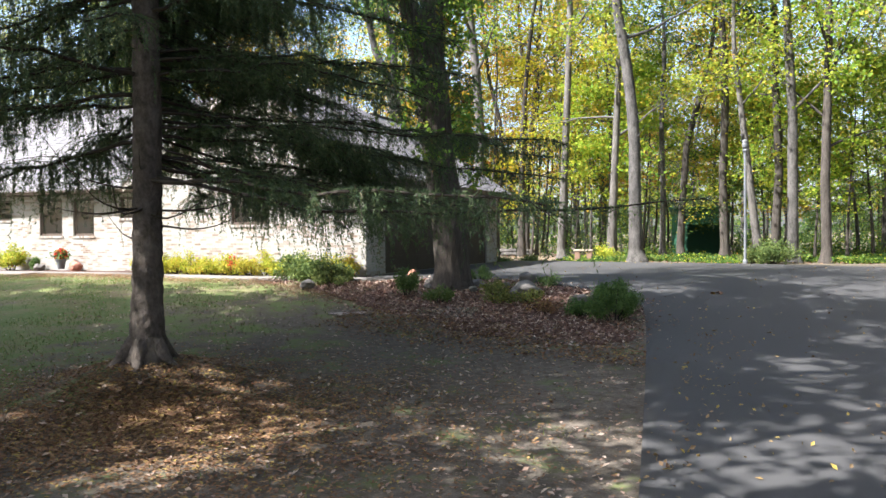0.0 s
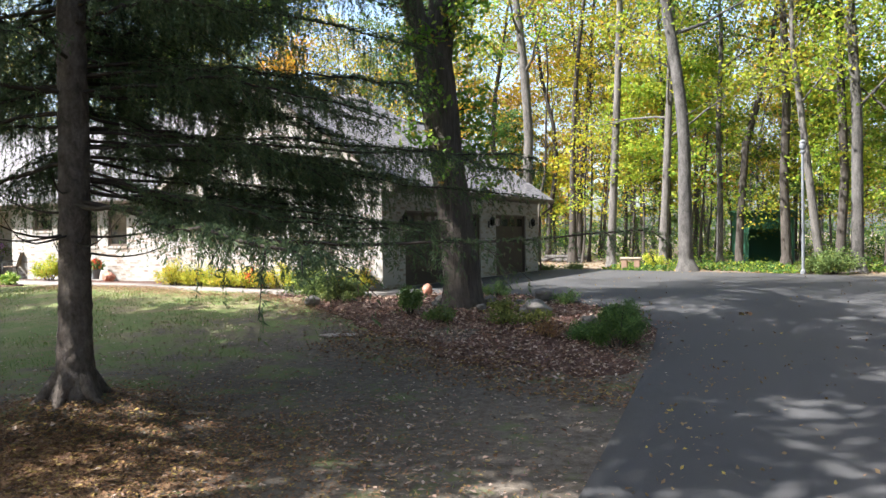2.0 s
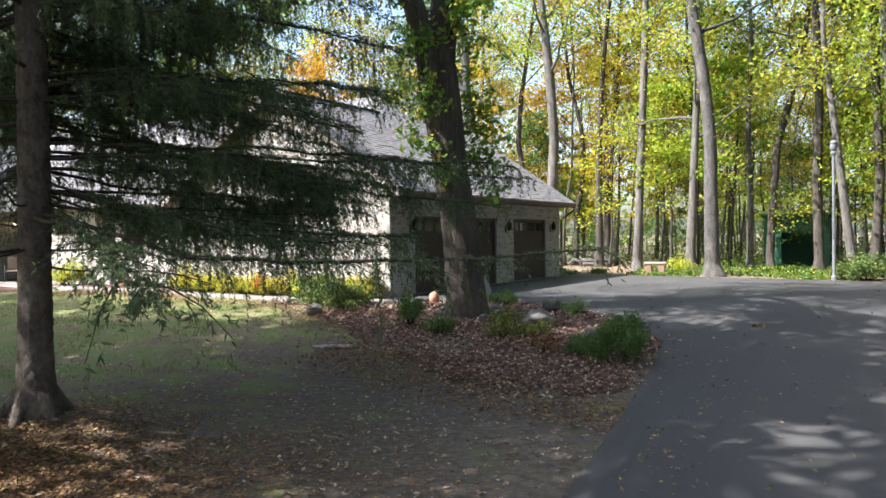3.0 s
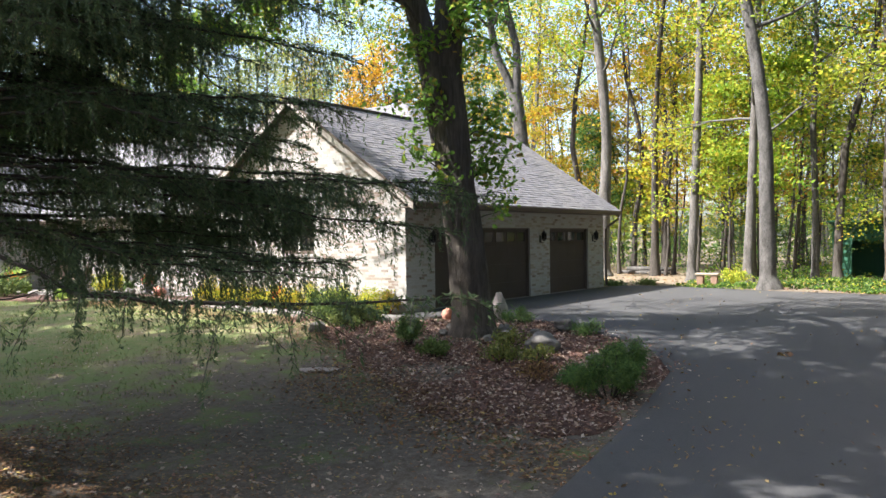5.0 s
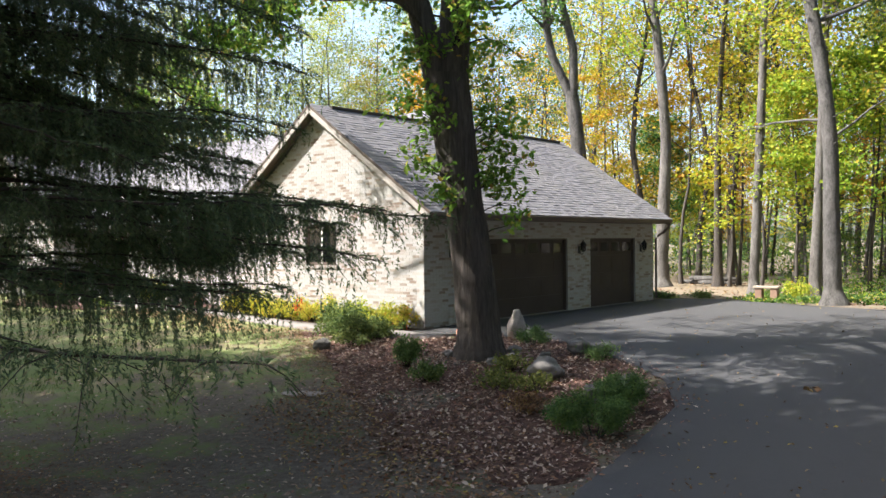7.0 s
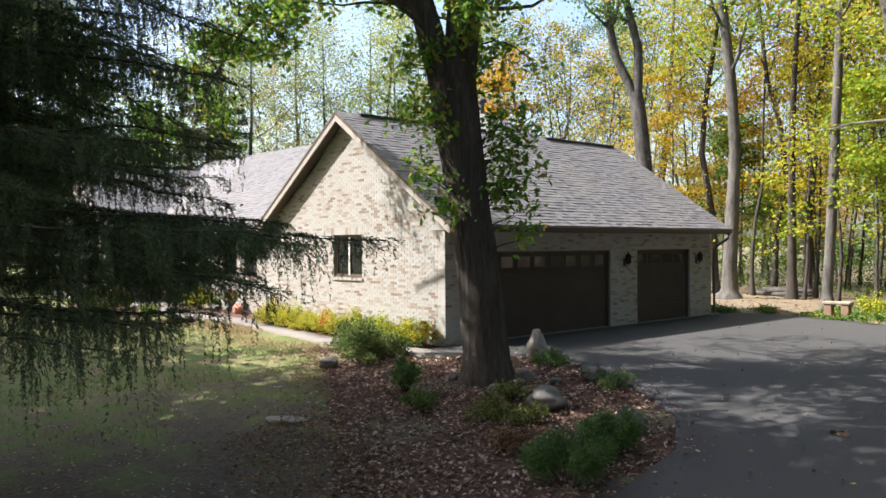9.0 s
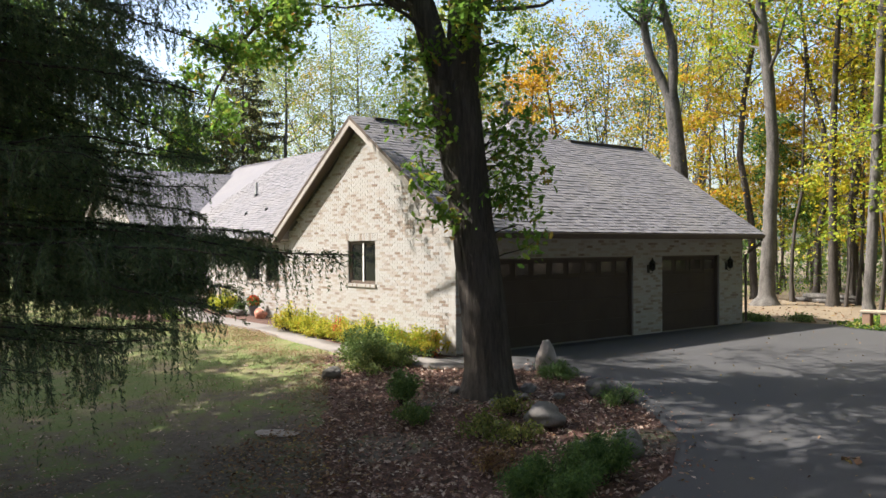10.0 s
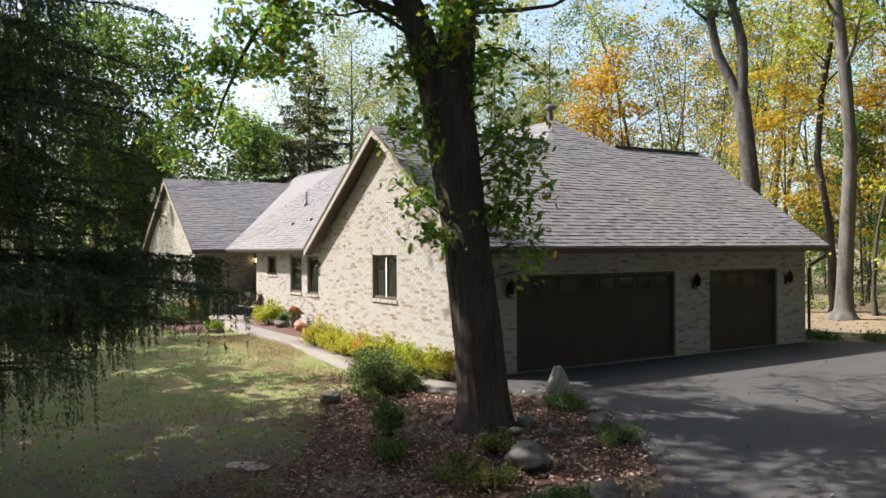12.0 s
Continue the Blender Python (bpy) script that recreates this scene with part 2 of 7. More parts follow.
M_DEBRIS = by_random("twig_and_leaf_crumbs", [(0, (0.07, 0.05, 0.038)), (0.5, (0.17, 0.125, 0.09)), (0.85, (0.30, 0.23, 0.165)), (1, (0.12, 0.10, 0.05))], rough=0.9, fine=60, grain=0.3, bumps=0)
M_TINT = surface("dusty_dark_glass", (0.03, 0.025, 0.022), (0.045, 0.036, 0.032), 2, 30, 0.06, spec=0.4, bumps=0)
M_FLUE = surface("dull_flue_metal", (0.08, 0.08, 0.082), (0.15, 0.15, 0.152), 4, 60, 0.6, 0.4, bumps=0.05)
# green darkened so the leaf colour itself holds the woods' inner shade
M_DEEP = leaf_mat("darkened_green_leaves", [(0, (0.035, 0.065, 0.022)), (0.6, (0.06, 0.10, 0.032)), (1, (0.10, 0.14, 0.045))], 0.3)


# ---- mesh helpers ----
def part(name, bm, material, parent=None, label=""):
    me = bpy.data.meshes.new(name)
    bm.normal_update()
    bm.to_mesh(me)
    bm.free()
    me.materials.append(material)
    ob = new(name, me)
    ob.parent = parent
    return tagged(ob, label)


def empty(name, label, category, at=(0, 0, 0), group="", kind=""):
    e = new(name)
    e.empty_display_size = 0.1
    e.location = at
    return tagged(e, label, category, group, kind)


def smooth(ob):
    ob.data.polygons.foreach_set("use_smooth", [True] * len(ob.data.polygons))
    return ob


def box(bm, x0, x1, y0, y1, z0, z1, bev=0.0):
    v = [bm.verts.new((x, y, z)) for z in (z0, z1) for y in (y0, y1) for x in (x0, x1)]
    faces = [bm.faces.new([v[i] for i in f]) for f in ((0, 2, 3, 1), (4, 5, 7, 6), (0, 1, 5, 4), (2, 6, 7, 3), (0, 4, 6, 2), (1, 3, 7, 5))]
    if bev:
        bmesh.ops.bevel(bm, geom=list({e for f in faces for e in f.edges}), offset=bev, segments=2, affect="EDGES", profile=0.5)
    return bm


def boxed(*a, bev=0.0):
    return box(bmesh.new(), *a, bev=bev)


def prism(bm, outline, depth):
    """Solid from a closed outline of 3D points, pushed along depth."""
    d = Vector(depth)
    a = [bm.verts.new(p) for p in outline]
    b = [bm.verts.new(Vector(p) + d) for p in outline]
    bm.faces.new(a)
    bm.faces.new(b[::-1])
    for i in range(len(a)):
        j = (i + 1) % len(a)
        bm.faces.new((a[j], a[i], b[i], b[j]))
    bmesh.ops.recalc_face_normals(bm, faces=bm.faces[:])
    return bm


def lathe(bm, profile, n=16, at=(0, 0, 0)):
    rings = []
    for r, z in profile:
        rings.append([bm.verts.new((at[0] + r * math.cos(2 * math.pi * i / n), at[1] + r * math.sin(2 * math.pi * i / n), at[2] + z)) for i in range(n)])
    for a, b in zip(rings, rings[1:]):
        for i in range(n):
            bm.faces.new((a[i], a[(i + 1) % n], b[(i + 1) % n], b[i]))
    bm.faces.new(rings[0][::-1])
    bm.faces.new(rings[-1])
    return bm


def arrays_mesh(name, verts, loops, sizes, material, smooth_on=False):
    """Mesh from numpy arrays: vertices, loop vertex numbers, vertices per face."""
    me = bpy.data.meshes.new(name)
    verts, loops, sizes = np.asarray(verts, np.float32), np.asarray(loops, np.int32), np.asarray(sizes, np.int32)
    me.vertices.add(len(verts))
    me.vertices.foreach_set("co", verts.ravel())
    me.loops.add(len(loops))
    me.loops.foreach_set("vertex_index", loops)
    me.polygons.add(len(sizes))
    me.polygons.foreach_set("loop_start", np.concatenate([[0], np.cumsum(sizes)[:-1]]).astype(np.int32))
    me.polygons.foreach_set("use_smooth", np.full(len(sizes), smooth_on, bool))
    me.update(calc_edges=True)
    me.materials.append(material)
    return me


def tubes_mesh(name, paths, material, sides=7):
    """One mesh of tapered tubes; each path is a list of (x, y, z, radius)."""
    V, L, n0 = [], [], 0
    ang = np.arange(sides) * 2 * np.pi / sides
    for p in paths:
        p = np.asarray(p, float)
        c, r = p[:, :3], p[:, 3]
        d = np.gradient(c, axis=0)
        d /= np.linalg.norm(d, axis=1)[:, None] + 1e-9
        ref = np.where(np.abs(d[:, 2:3]) > 0.9, np.array([[1.0, 0, 0]]), np.array([[0, 0, 1.0]]))
        u = np.cross(d, ref)
        u /= np.linalg.norm(u, axis=1)[:, None] + 1e-9
        w = np.cross(d, u)
        ring = c[:, None] + r[:, None, None] * (np.cos(ang)[None, :, None] * u[:, None] + np.sin(ang)[None, :, None] * w[:, None])
        V.append(ring.reshape(-1, 3))
        k = len(p)
        i = np.arange(k - 1)[:, None] * sides
        j = np.arange(sides)[None]
        jn = (j + 1) % sides
        q = np.stack([i + j, i + jn, i + sides + jn, i + sides + j], -1).reshape(-1, 4) + n0
        L.append(q)
        n0 += k * sides
    q = np.concatenate(L)
    return arrays_mesh(name, np.concatenate(V), q.ravel(), np.full(len(q), 4), material, True)


def unit(v):
    return v / (np.linalg.norm(v, axis=-1, keepdims=True) + 1e-9)


def leaf_arrays(rng, at, size, flat=0.0, droop=0.0, wide=0.55, normal=None):
    """Leaves as folded rhombs at the points; flat: how level they lie."""
    n = len(at)
    nrm = unit(rng.normal(size=(n, 3)) * (1 - flat) + np.array([0, 0, 1.0]) * flat * 1.6) if normal is None else unit(normal + 0.35 * rng.normal(size=(n, 3)))
    a = unit(np.cross(nrm, unit(rng.normal(size=(n, 3)))))
    a[:, 2] -= droop
    a = unit(a)
    b = unit(np.cross(nrm, a))
    s = size * rng.uniform(0.65, 1.35, (n, 1))
    tip, left, right, base = at + a * s * 0.55, at + b * s * wide * 0.5 + nrm * s * 0.08, at - b * s * wide * 0.5 + nrm * s * 0.08, at - a * s * 0.45
    V = np.stack([base, right, tip, left], 1).reshape(-1, 3)
    return V, np.arange(4 * n), np.full(n, 4)


LOBES = ((-0.45, 0.0), (-0.22, 0.07), (-0.16, 0.24), (-0.02, 0.11), (0.1, 0.34), (0.24, 0.13), (0.38, 0.22), (0.55, 0.0), (0.38, -0.22), (0.24, -0.13), (0.1, -0.34), (-0.02, -0.11), (-0.16, -0.24), (-0.22, -0.07))


def lobed_leaves(name, rng, at, size, material, flat=0.35):
    """Oak leaves: one lobed outline each."""
    at = np.asarray(at, float)
    n, k = len(at), len(LOBES)
    nrm = unit(rng.normal(size=(n, 3)) * (1 - flat) + np.array([0, 0, 1.6 * flat]))
    a = unit(np.cross(nrm, rng.normal(size=(n, 3))))
    b = np.cross(nrm, a)
    s = size * rng.uniform(0.65, 1.3, (n, 1, 1))
    q = np.array(LOBES)
    V = at[:, None] + s * (q[None, :, :1] * a[:, None] + q[None, :, 1:] * b[:, None] + 0.35 * np.abs(q[None, :, 1:]) * nrm[:, None])
    return arrays_mesh(name, V.reshape(-1, 3), np.arange(n * k), np.full(n, k), material)


def leaves_mesh(name, rng, at, size, material, **kw):
    return arrays_mesh(name, *leaf_arrays(rng, np.asarray(at, float), size, **kw), material)


def ground(x, y):
    """Height of the ground."""
    a = -(y + 1.0) + 0.35 * (x - 4)
    sp = math.log1p(math.exp(-abs(a))) + max(a, 0.0)
    return -1.05 * math.tanh(0.1 * sp / 1.05) + 0.42 * math.exp(-((x - 2.9) ** 2 + (y + 11.5) ** 2) / 1.4)


def ground_np(x, y):
    a = -(y + 1.0) + 0.35 * (x - 4)
    sp = np.log1p(np.exp(-np.abs(a))) + np.maximum(a, 0)
    return -1.05 * np.tanh(0.1 * sp / 1.05) + 0.42 * np.exp(-((x - 2.9) ** 2 + (y + 11.5) ** 2) / 1.4)


def inside(poly, x, y):
    """Which of the points lie inside the outline."""
    poly = np.asarray(poly, float)
    hit = np.zeros(len(x), bool)
    for (x0, y0), (x1, y1) in zip(poly, np.roll(poly, -1, 0)):
        hit ^= ((y0 > y) != (y1 > y)) & (x < (x1 - x0) * (y - y0) / (y1 - y0 + 1e-12) + x0)
    return hit


def rounded(poly, times=2):
    """Outline with its corners cut round."""
    p = np.asarray(poly, float)
    for _ in range(times):
        q = np.roll(p, -1, 0)
        p = np.stack([0.75 * p + 0.25 * q, 0.25 * p + 0.75 * q], 1).reshape(-1, 2)
    return p


def sheet(name, poly, lift, material, cell=0.5, jitter=0.0, thick=0.0):
    """Level piece of ground inside an outline, laid on the ground with a small lift."""
    poly = [tuple(p) for p in poly]
    bm = bmesh.new()
    bm.faces.new([bm.verts.new((x, y, 0)) for x, y in poly])
    xs, ys = [p[0] for p in poly], [p[1] for p in poly]
    for k, (a, b) in enumerate(((min(xs), max(xs)), (min(ys), max(ys)))):
        for i in range(1, int((b - a) / cell)):
            co = [0, 0, 0]
            no = [0, 0, 0]
            co[k], no[k] = a + i * cell, 1
            bmesh.ops.bisect_plane(bm, geom=bm.verts[:] + bm.edges[:] + bm.faces[:], plane_co=co, plane_no=no)
    for v in bm.verts:
        v.co.z = ground(v.co.x, v.co.y) + lift + jitter * noise.noise(v.co * 2.3)
    bmesh.ops.recalc_face_normals(bm, faces=bm.faces[:])
    if bm.faces[0].normal.z < 0:
        bmesh.ops.reverse_faces(bm, faces=bm.faces[:])
    rim = [e for e in bm.edges if e.is_boundary]
    ext = bmesh.ops.extrude_edge_only(bm, edges=rim)
    for v in ext["geom"]:
        if isinstance(v, bmesh.types.BMVert):
            v.co.z -= lift + 0.05
    return smooth(part(name, bm, material))


DRIVE = [(9.75, -32), (9.5, -16), (9.1, -12.8), (8.67, -9.4), (8.25, -6.2), (7.95, -4.2), (7.75, -3.1), (7.0, -1.9), (6.0, -1.15), (5.0, -0.55), (4.2, 0.0), (3.0, 0.2), (1.4, -0.3), (0.9, -0.6),
         (0.02, -0.55), (0.02, 11.4), (0.3, 12.3), (2.2, 12.9), (5.0, 11.6), (8.2, 11.0), (9.6, 10.6), (12.5, 9.0), (16, 7.5), (30, 7), (30, -1), (19, -4), (17.5, -10), (17.5, -32)]
BED = rounded([(-2.4, -1.75), (-1.6, -2.4), (-0.6, -2.9), (1.0, -3.7), (2.4, -4.7), (3.6, -5.4), (5.3, -6.5), (6.4, -7.0), (7.2, -7.1), (8.05, -6.4), (8.0, -4.5), (7.78, -3.1), (7.0, -1.85), (6.0, -1.1), (5.0, -0.5), (4.2, 0.05), (3.0, 0.25), (1.4, -0.25), (1.0, -1.2), (0.0, -1.55), (-1.4, -1.7)], 3)
BED = BED + 0.06 * np.stack([np.sin(np.arange(len(BED)) * 1.3) + np.sin(np.arange(len(BED)) * 0.37), np.cos(np.arange(len(BED)) * 1.7) + np.sin(np.arange(len(BED)) * 0.53)], 1)
WALKWAY = [(1.35, -0.35), (1.05, -1.1), (0.1, -1.42), (-1.2, -1.62), (-3.4, -1.45), (-6.0, -1.15), (-8.2, -0.85), (-10.4, -0.85), (-12.6, -0.85), (-15.5, -0.6), (-18.0, -0.3), (-19.78, 0.2), (-19.78, 2.6), (-17.2, 2.6), (-17.0, 0.9), (-14, 0.25), (-10.5, 0.0), (-8.4, 0.0), (-6.2, -0.45), (-3.6, -0.85), (-1.4, -0.75), (0.0, -0.62), (0.9, -0.62)]


def ground_material():
    """Lawn, thin grass, bare earth and leaf mould, mixed by large and small patches."""
    m, nt, b = mat("lawn_and_earth", 0.95, 0, 0.1)
    v = coords(nt)
    n1, n2, n3, n4 = noise_tex(nt, v, 0.35, 3), noise_tex(nt, v, 1.3, 5, 0.65), noise_tex(nt, v, 9, 6, 0.7), noise_tex(nt, v, 60, 4, 0.7)
    earth = mix(nt, ramp(nt, n3, [(0.3, (0, 0, 0)), (0.7, (1, 1, 1))]), (0.072, 0.06, 0.048), (0.205, 0.174, 0.142))
    earth = mix(nt, ramp(nt, n4, [(0.4, (0, 0, 0)), (0.65, (1, 1, 1))]), earth, mix(nt, 0.5, earth, (0.05, 0.04, 0.03)))
    grass = mix(nt, n4, (0.075, 0.105, 0.036), (0.20, 0.235, 0.088))
    dry = mix(nt, n4, (0.17, 0.135, 0.075), (0.31, 0.25, 0.145))
    grass = mix(nt, ramp(nt, n2, [(0.44, (0, 0, 0)), (0.66, (1, 1, 1))]), grass, dry)
    sep = nt.nodes.new("ShaderNodeSeparateXYZ")
    nt.links.new(v, sep.inputs[0])
    mr = nt.nodes.new("ShaderNodeMapRange")
    mr.inputs["From Min"].default_value, mr.inputs["From Max"].default_value = -3.0, 5.0
    mr.inputs["To Min"].default_value, mr.inputs["To Max"].default_value = -0.03, 0.30
    nt.links.new(sep.outputs[0], mr.inputs["Value"])
    add = nt.nodes.new("ShaderNodeMath")
    nt.links.new(n2, add.inputs[0])
    nt.links.new(mr.outputs[0], add.inputs[1])
    add2 = nt.nodes.new("ShaderNodeMath")
    mul = nt.nodes.new("ShaderNodeMath")
    mul.operation = "MULTIPLY"
    mul.inputs[1].default_value = 0.35
    nt.links.new(n3, mul.inputs[0])
    nt.links.new(add.outputs[0], add2.inputs[0])
    nt.links.new(mul.outputs[0], add2.inputs[1])
    bare = ramp(nt, add2.outputs[0], [(0.72, (0, 0, 0)), (0.92, (1, 1, 1))])
    c = mix(nt, bare, grass, earth)
    # leaf mould of the woods and round the spruce
    far = nt.nodes.new("ShaderNodeMapRange")
    far.inputs["From Min"].default_value, far.inputs["From Max"].default_value = 11.0, 14.0
    nt.links.new(sep.outputs[1], far.inputs["Value"])
    mould = mix(nt, n3, (0.11, 0.088, 0.06), (0.27, 0.22, 0.16))
    c = mix(nt, far.outputs[0], c, mould)
    nt.links.new(c, b.inputs["Base Color"])
    bump(nt, b, n3, 0.5, 0.03)
    return m


M_GROUND = ground_material()


def asphalt_material():
    m, nt, b = mat("old_asphalt", 0.85, 0, 0.15)
    v = coords(nt)
    n1, n2, n3 = noise_tex(nt, v, 0.5, 3), noise_tex(nt, v, 4, 5, 0.7), noise_tex(nt, v, 140, 3, 0.8)
    c = mix(nt, n1, (0.050, 0.0495, 0.051), (0.074, 0.073, 0.0745))
    c = mix(nt, 0.5, c, ramp(nt, n3, [(0.3, (0.025, 0.0245, 0.025)), (0.75, (0.138, 0.136, 0.137))]))
    c = mix(nt, ramp(nt, n2, [(0.55, (0, 0, 0)), (0.8, (1, 1, 1))]), c, (0.054, 0.053, 0.054))
    nt.links.new(c, b.inputs["Base Color"])
    bump(nt, b, n3, 0.5, 0.006)
    return m


M_ASPHALT = asphalt_material()
M_MULCH = surface("bark_mulch", (0.045, 0.029, 0.023), (0.165, 0.09, 0.068), 4, 30, 0.95, bumps=1.0, dist=0.03)


def build_ground():
    ax = lambda near0, near1, step, far: np.concatenate([-np.geomspace(far, -near0 + 1, 14) if near0 < 0 else [], np.arange(near0, near1, step), np.geomspace(near1, far, 14)])
    xs, ys = ax(-32, 26, 0.5, 900), ax(-34, 34, 0.5, 900)
    X, Y = np.meshgrid(xs, ys)
    Z = ground_np(X, Y)
    Z += 0.025 * np.sin(X * 1.7 + 0.6 * np.sin(Y)) * np.cos(Y * 1.3) * (np.abs(X) < 30)
    V = np.stack([X, Y, Z], -1).reshape(-1, 3)
    nx = len(xs)
    i, j = np.meshgrid(np.arange(nx - 1), np.arange(len(ys) - 1))
    a = (j * nx + i).ravel()
    q = np.stack([a, a + 1, a + nx + 1, a + nx], 1)
    me = arrays_mesh("ground", V, q.ravel(), np.full(len(q), 4), M_GROUND, True)
    tagged(new("ground", me), "lawn with thin grass, bare earth and leaf mould", "ground", kind="structure")


build_ground()
tagged(sheet("road", DRIVE, 0.045, M_ASPHALT, 0.6), "worn dark asphalt driveway in front of the garage", "driveway", kind="structure")
tagged(sheet("mulch_bed", BED, 0.012, M_MULCH, 0.3, 0.012), "reddish bark mulch bed beside the driveway", "garden bed", kind="structure")
tagged(sheet("pavement", WALKWAY, 0.065, M_CONC, 0.8), "pale concrete front walk leading to the porch", "walkway", kind="structure")


# ---- house ----
EAVE, PITCH = 2.74, 0.685
RIDGE_X, RIDGE_Z = -3.8, 5.68
MAIN_EAVE_Y, MAIN_RIDGE_Y = 0.9, 6.4
MAIN_RIDGE_Z = EAVE + PITCH * (MAIN_RIDGE_Y - MAIN_EAVE_Y)
WING_X, WING_EAVE_X = -24.0, -19.3
WING_RIDGE_Z = EAVE + PITCH * (WING_EAVE_X - WING_X)
garage_roof_z = lambda x, y: RIDGE_Z - PITCH * abs(x - RIDGE_X)
main_roof_z = lambda x, y: EAVE + PITCH * min(y - MAIN_EAVE_Y, 11.9 - y, 0.5 - x, x + 30.3)
wing_roof_z = lambda x, y: WING_RIDGE_Z - PITCH * abs(x - WING_X)
BRICK_L, BRICK_H, JOINT = 0.203, 0.057, 0.010

house = empty("house", "low cream brick house with a garage wing and grey shingle roof", "house")


def brick_layout(width, top, openings, z0=-0.05):
    """Running-bond bricks (u0, u1, z0, z1) of a wall, cut at its ends and openings; top(u) gives the height."""
    out = []
    row, z = 0, z0
    while z < 6:
        u = -(BRICK_L + JOINT) * (0.5 if row % 2 else 0.0)
        while u < width:
            spans = [(max(u, 0.0), min(u + BRICK_L, width))]
            for a, b, c, d in openings:
                nxt = []
                for s, e in spans:
                    if z + BRICK_H <= c or z >= d or e <= a or s >= b:
                        nxt.append((s, e))
                    else:
                        if s < a - 0.02:
                            nxt.append((s, a - 0.004))
                        if e > b + 0.02:
                            nxt.append((b + 0.004, e))
                spans = nxt
            for s, e in spans:
                if e - s > 0.03 and z + BRICK_H < min(top(s), top(e)):
                    out.append((s, e, z, z + BRICK_H))
            u += BRICK_L + JOINT
        z += BRICK_H + JOINT
        row += 1
    return out


def bricks_part(name, bricks, origin, u, n, parent, material, rng):
    """Bricks joined into one mesh, standing proud of the joints by about 5 mm."""
    O, U, N = np.array(origin, float), np.array(u, float), np.array(n, float)
    B = np.array(bricks)
    k = len(B)
    proud = rng.uniform(-0.0015, 0.0025, k)
    V = np.zeros((k, 8, 3))
    for i, (a, b) in enumerate(((0, 2), (1, 2), (1, 3), (0, 3))):
        base = O + B[:, a:a + 1] * U + B[:, b:b + 1] * np.array([0, 0, 1.0])
        V[:, i] = base - 0.016 * N
        V[:, i + 4] = base + proud[:, None] * N
    f = np.array([(4, 5, 6, 7), (0, 1, 5, 4), (1, 2, 6, 5), (2, 3, 7, 6), (3, 0, 4, 7)])
    if np.dot(np.cross(U, (0, 0, 1.0)), N) < 0:
        f = f[:, ::-1]
    q = (np.arange(k)[:, None, None] * 8 + f[None]).reshape(-1, 4)
    me = arrays_mesh(name, V.reshape(-1, 3), q.ravel(), np.full(len(q), 4), material)
    ob = new(name, me)
    ob.parent = parent
    return tagged(ob, kind="stuff")


BRICK_RNG = np.random.default_rng(5)


def brick_wall(label, origin, u, n, width, height, openings=(), gable=None, thick=0.24, split=None):
    """Brick wall with real openings: a core, and its bricks in front."""
    O, U, N = Vector(origin), Vector(u), Vector(n)
    top = gable or (lambda a: height)
    bm = bmesh.new()

    def block(a, b, c, d):
        pts = [O + U * p + Vector((0, 0, q)) - N * 0.005 for p, q in ((a, c), (b, c), (b, d), (a, d))]
        prism(bm, pts, -N * (thick - 0.005))

    cuts = sorted({0.0, width, *(v for o in openings for v in o[:2])})
    for a, b in zip(cuts, cuts[1:]):
        mid = (a + b) / 2
        holes = sorted((o[2], o[3]) for o in openings if o[0] <= mid <= o[1])
        z = -0.6
        for c, d in holes:
            if c > z:
                block(a, b, z, c)
            z = d
        block(a, b, z, height)
    if gable:
        apex = width / 2
        pts = [O + U * p + Vector((0, 0, q)) - N * 0.005 for p, q in ((0, height), (width, height), (apex, top(apex)))]
        prism(bm, pts, -N * (thick - 0.005))
    bmesh.ops.remove_doubles(bm, verts=bm.verts[:], dist=0.001)
    wall = part("wall", bm, M_MORTAR, house, label)
    bricks = brick_layout(width, top, [tuple(o) for o in openings])
    near = [b for b in bricks if split and split(b)][:300]
    rest = [b for b in bricks if not (split and split(b))]
    bricks_part("bricks", rest, origin, u, n, wall, M_BRICK, BRICK_RNG)
    return wall, near


def brick_pieces(near, wall, origin, u, n):
    """Bricks as pieces of their own, alike ones on one mesh."""
    meshes = {}
    rot = Matrix(((u[0], n[0], 0), (u[1], n[1], 0), (0, 0, 1))).to_4x4()
    for a, b, c, d in near:
        key = round(b - a, 2)
        if key not in meshes:
            bm = boxed(-(b - a) / 2, (b - a) / 2, -0.016, 0.001, -BRICK_H / 2, BRICK_H / 2)
            me = bpy.data.meshes.new("brick")
            bmesh.ops.recalc_face_normals(bm, faces=bm.faces[:])
            bm.to_mesh(me)
            bm.free()
            me.materials.append(M_BRICK_OB)
            meshes[key] = me
        ob = new("brick", meshes[key])
        ob.parent = wall
        ob.matrix_basis = Matrix.Translation(Vector(origin) + Vector(u) * ((a + b) / 2) + Vector((0, 0, (c + d) / 2)) + Vector(n) * BRICK_RNG.uniform(-0.001, 0.002)) @ rot


D1, D2 = (1.19, 6.07, -1.0, 2.13), (7.32, 10.06, -1.0, 2.13)
FRONT = ((0, 0, 0), (0, 1, 0), (1, 0, 0))
wall_front, near_bricks = brick_wall("cream brick garage wall round two doors", *FRONT, 11.3, 2.62, [D1, D2], split=lambda b: b[1] <= 1.2)
GW = (3.12, 4.38, 1.48, 2.56)
GABLE_TOP = lambda a: RIDGE_Z - 0.14 - PITCH * abs(a - 3.8)
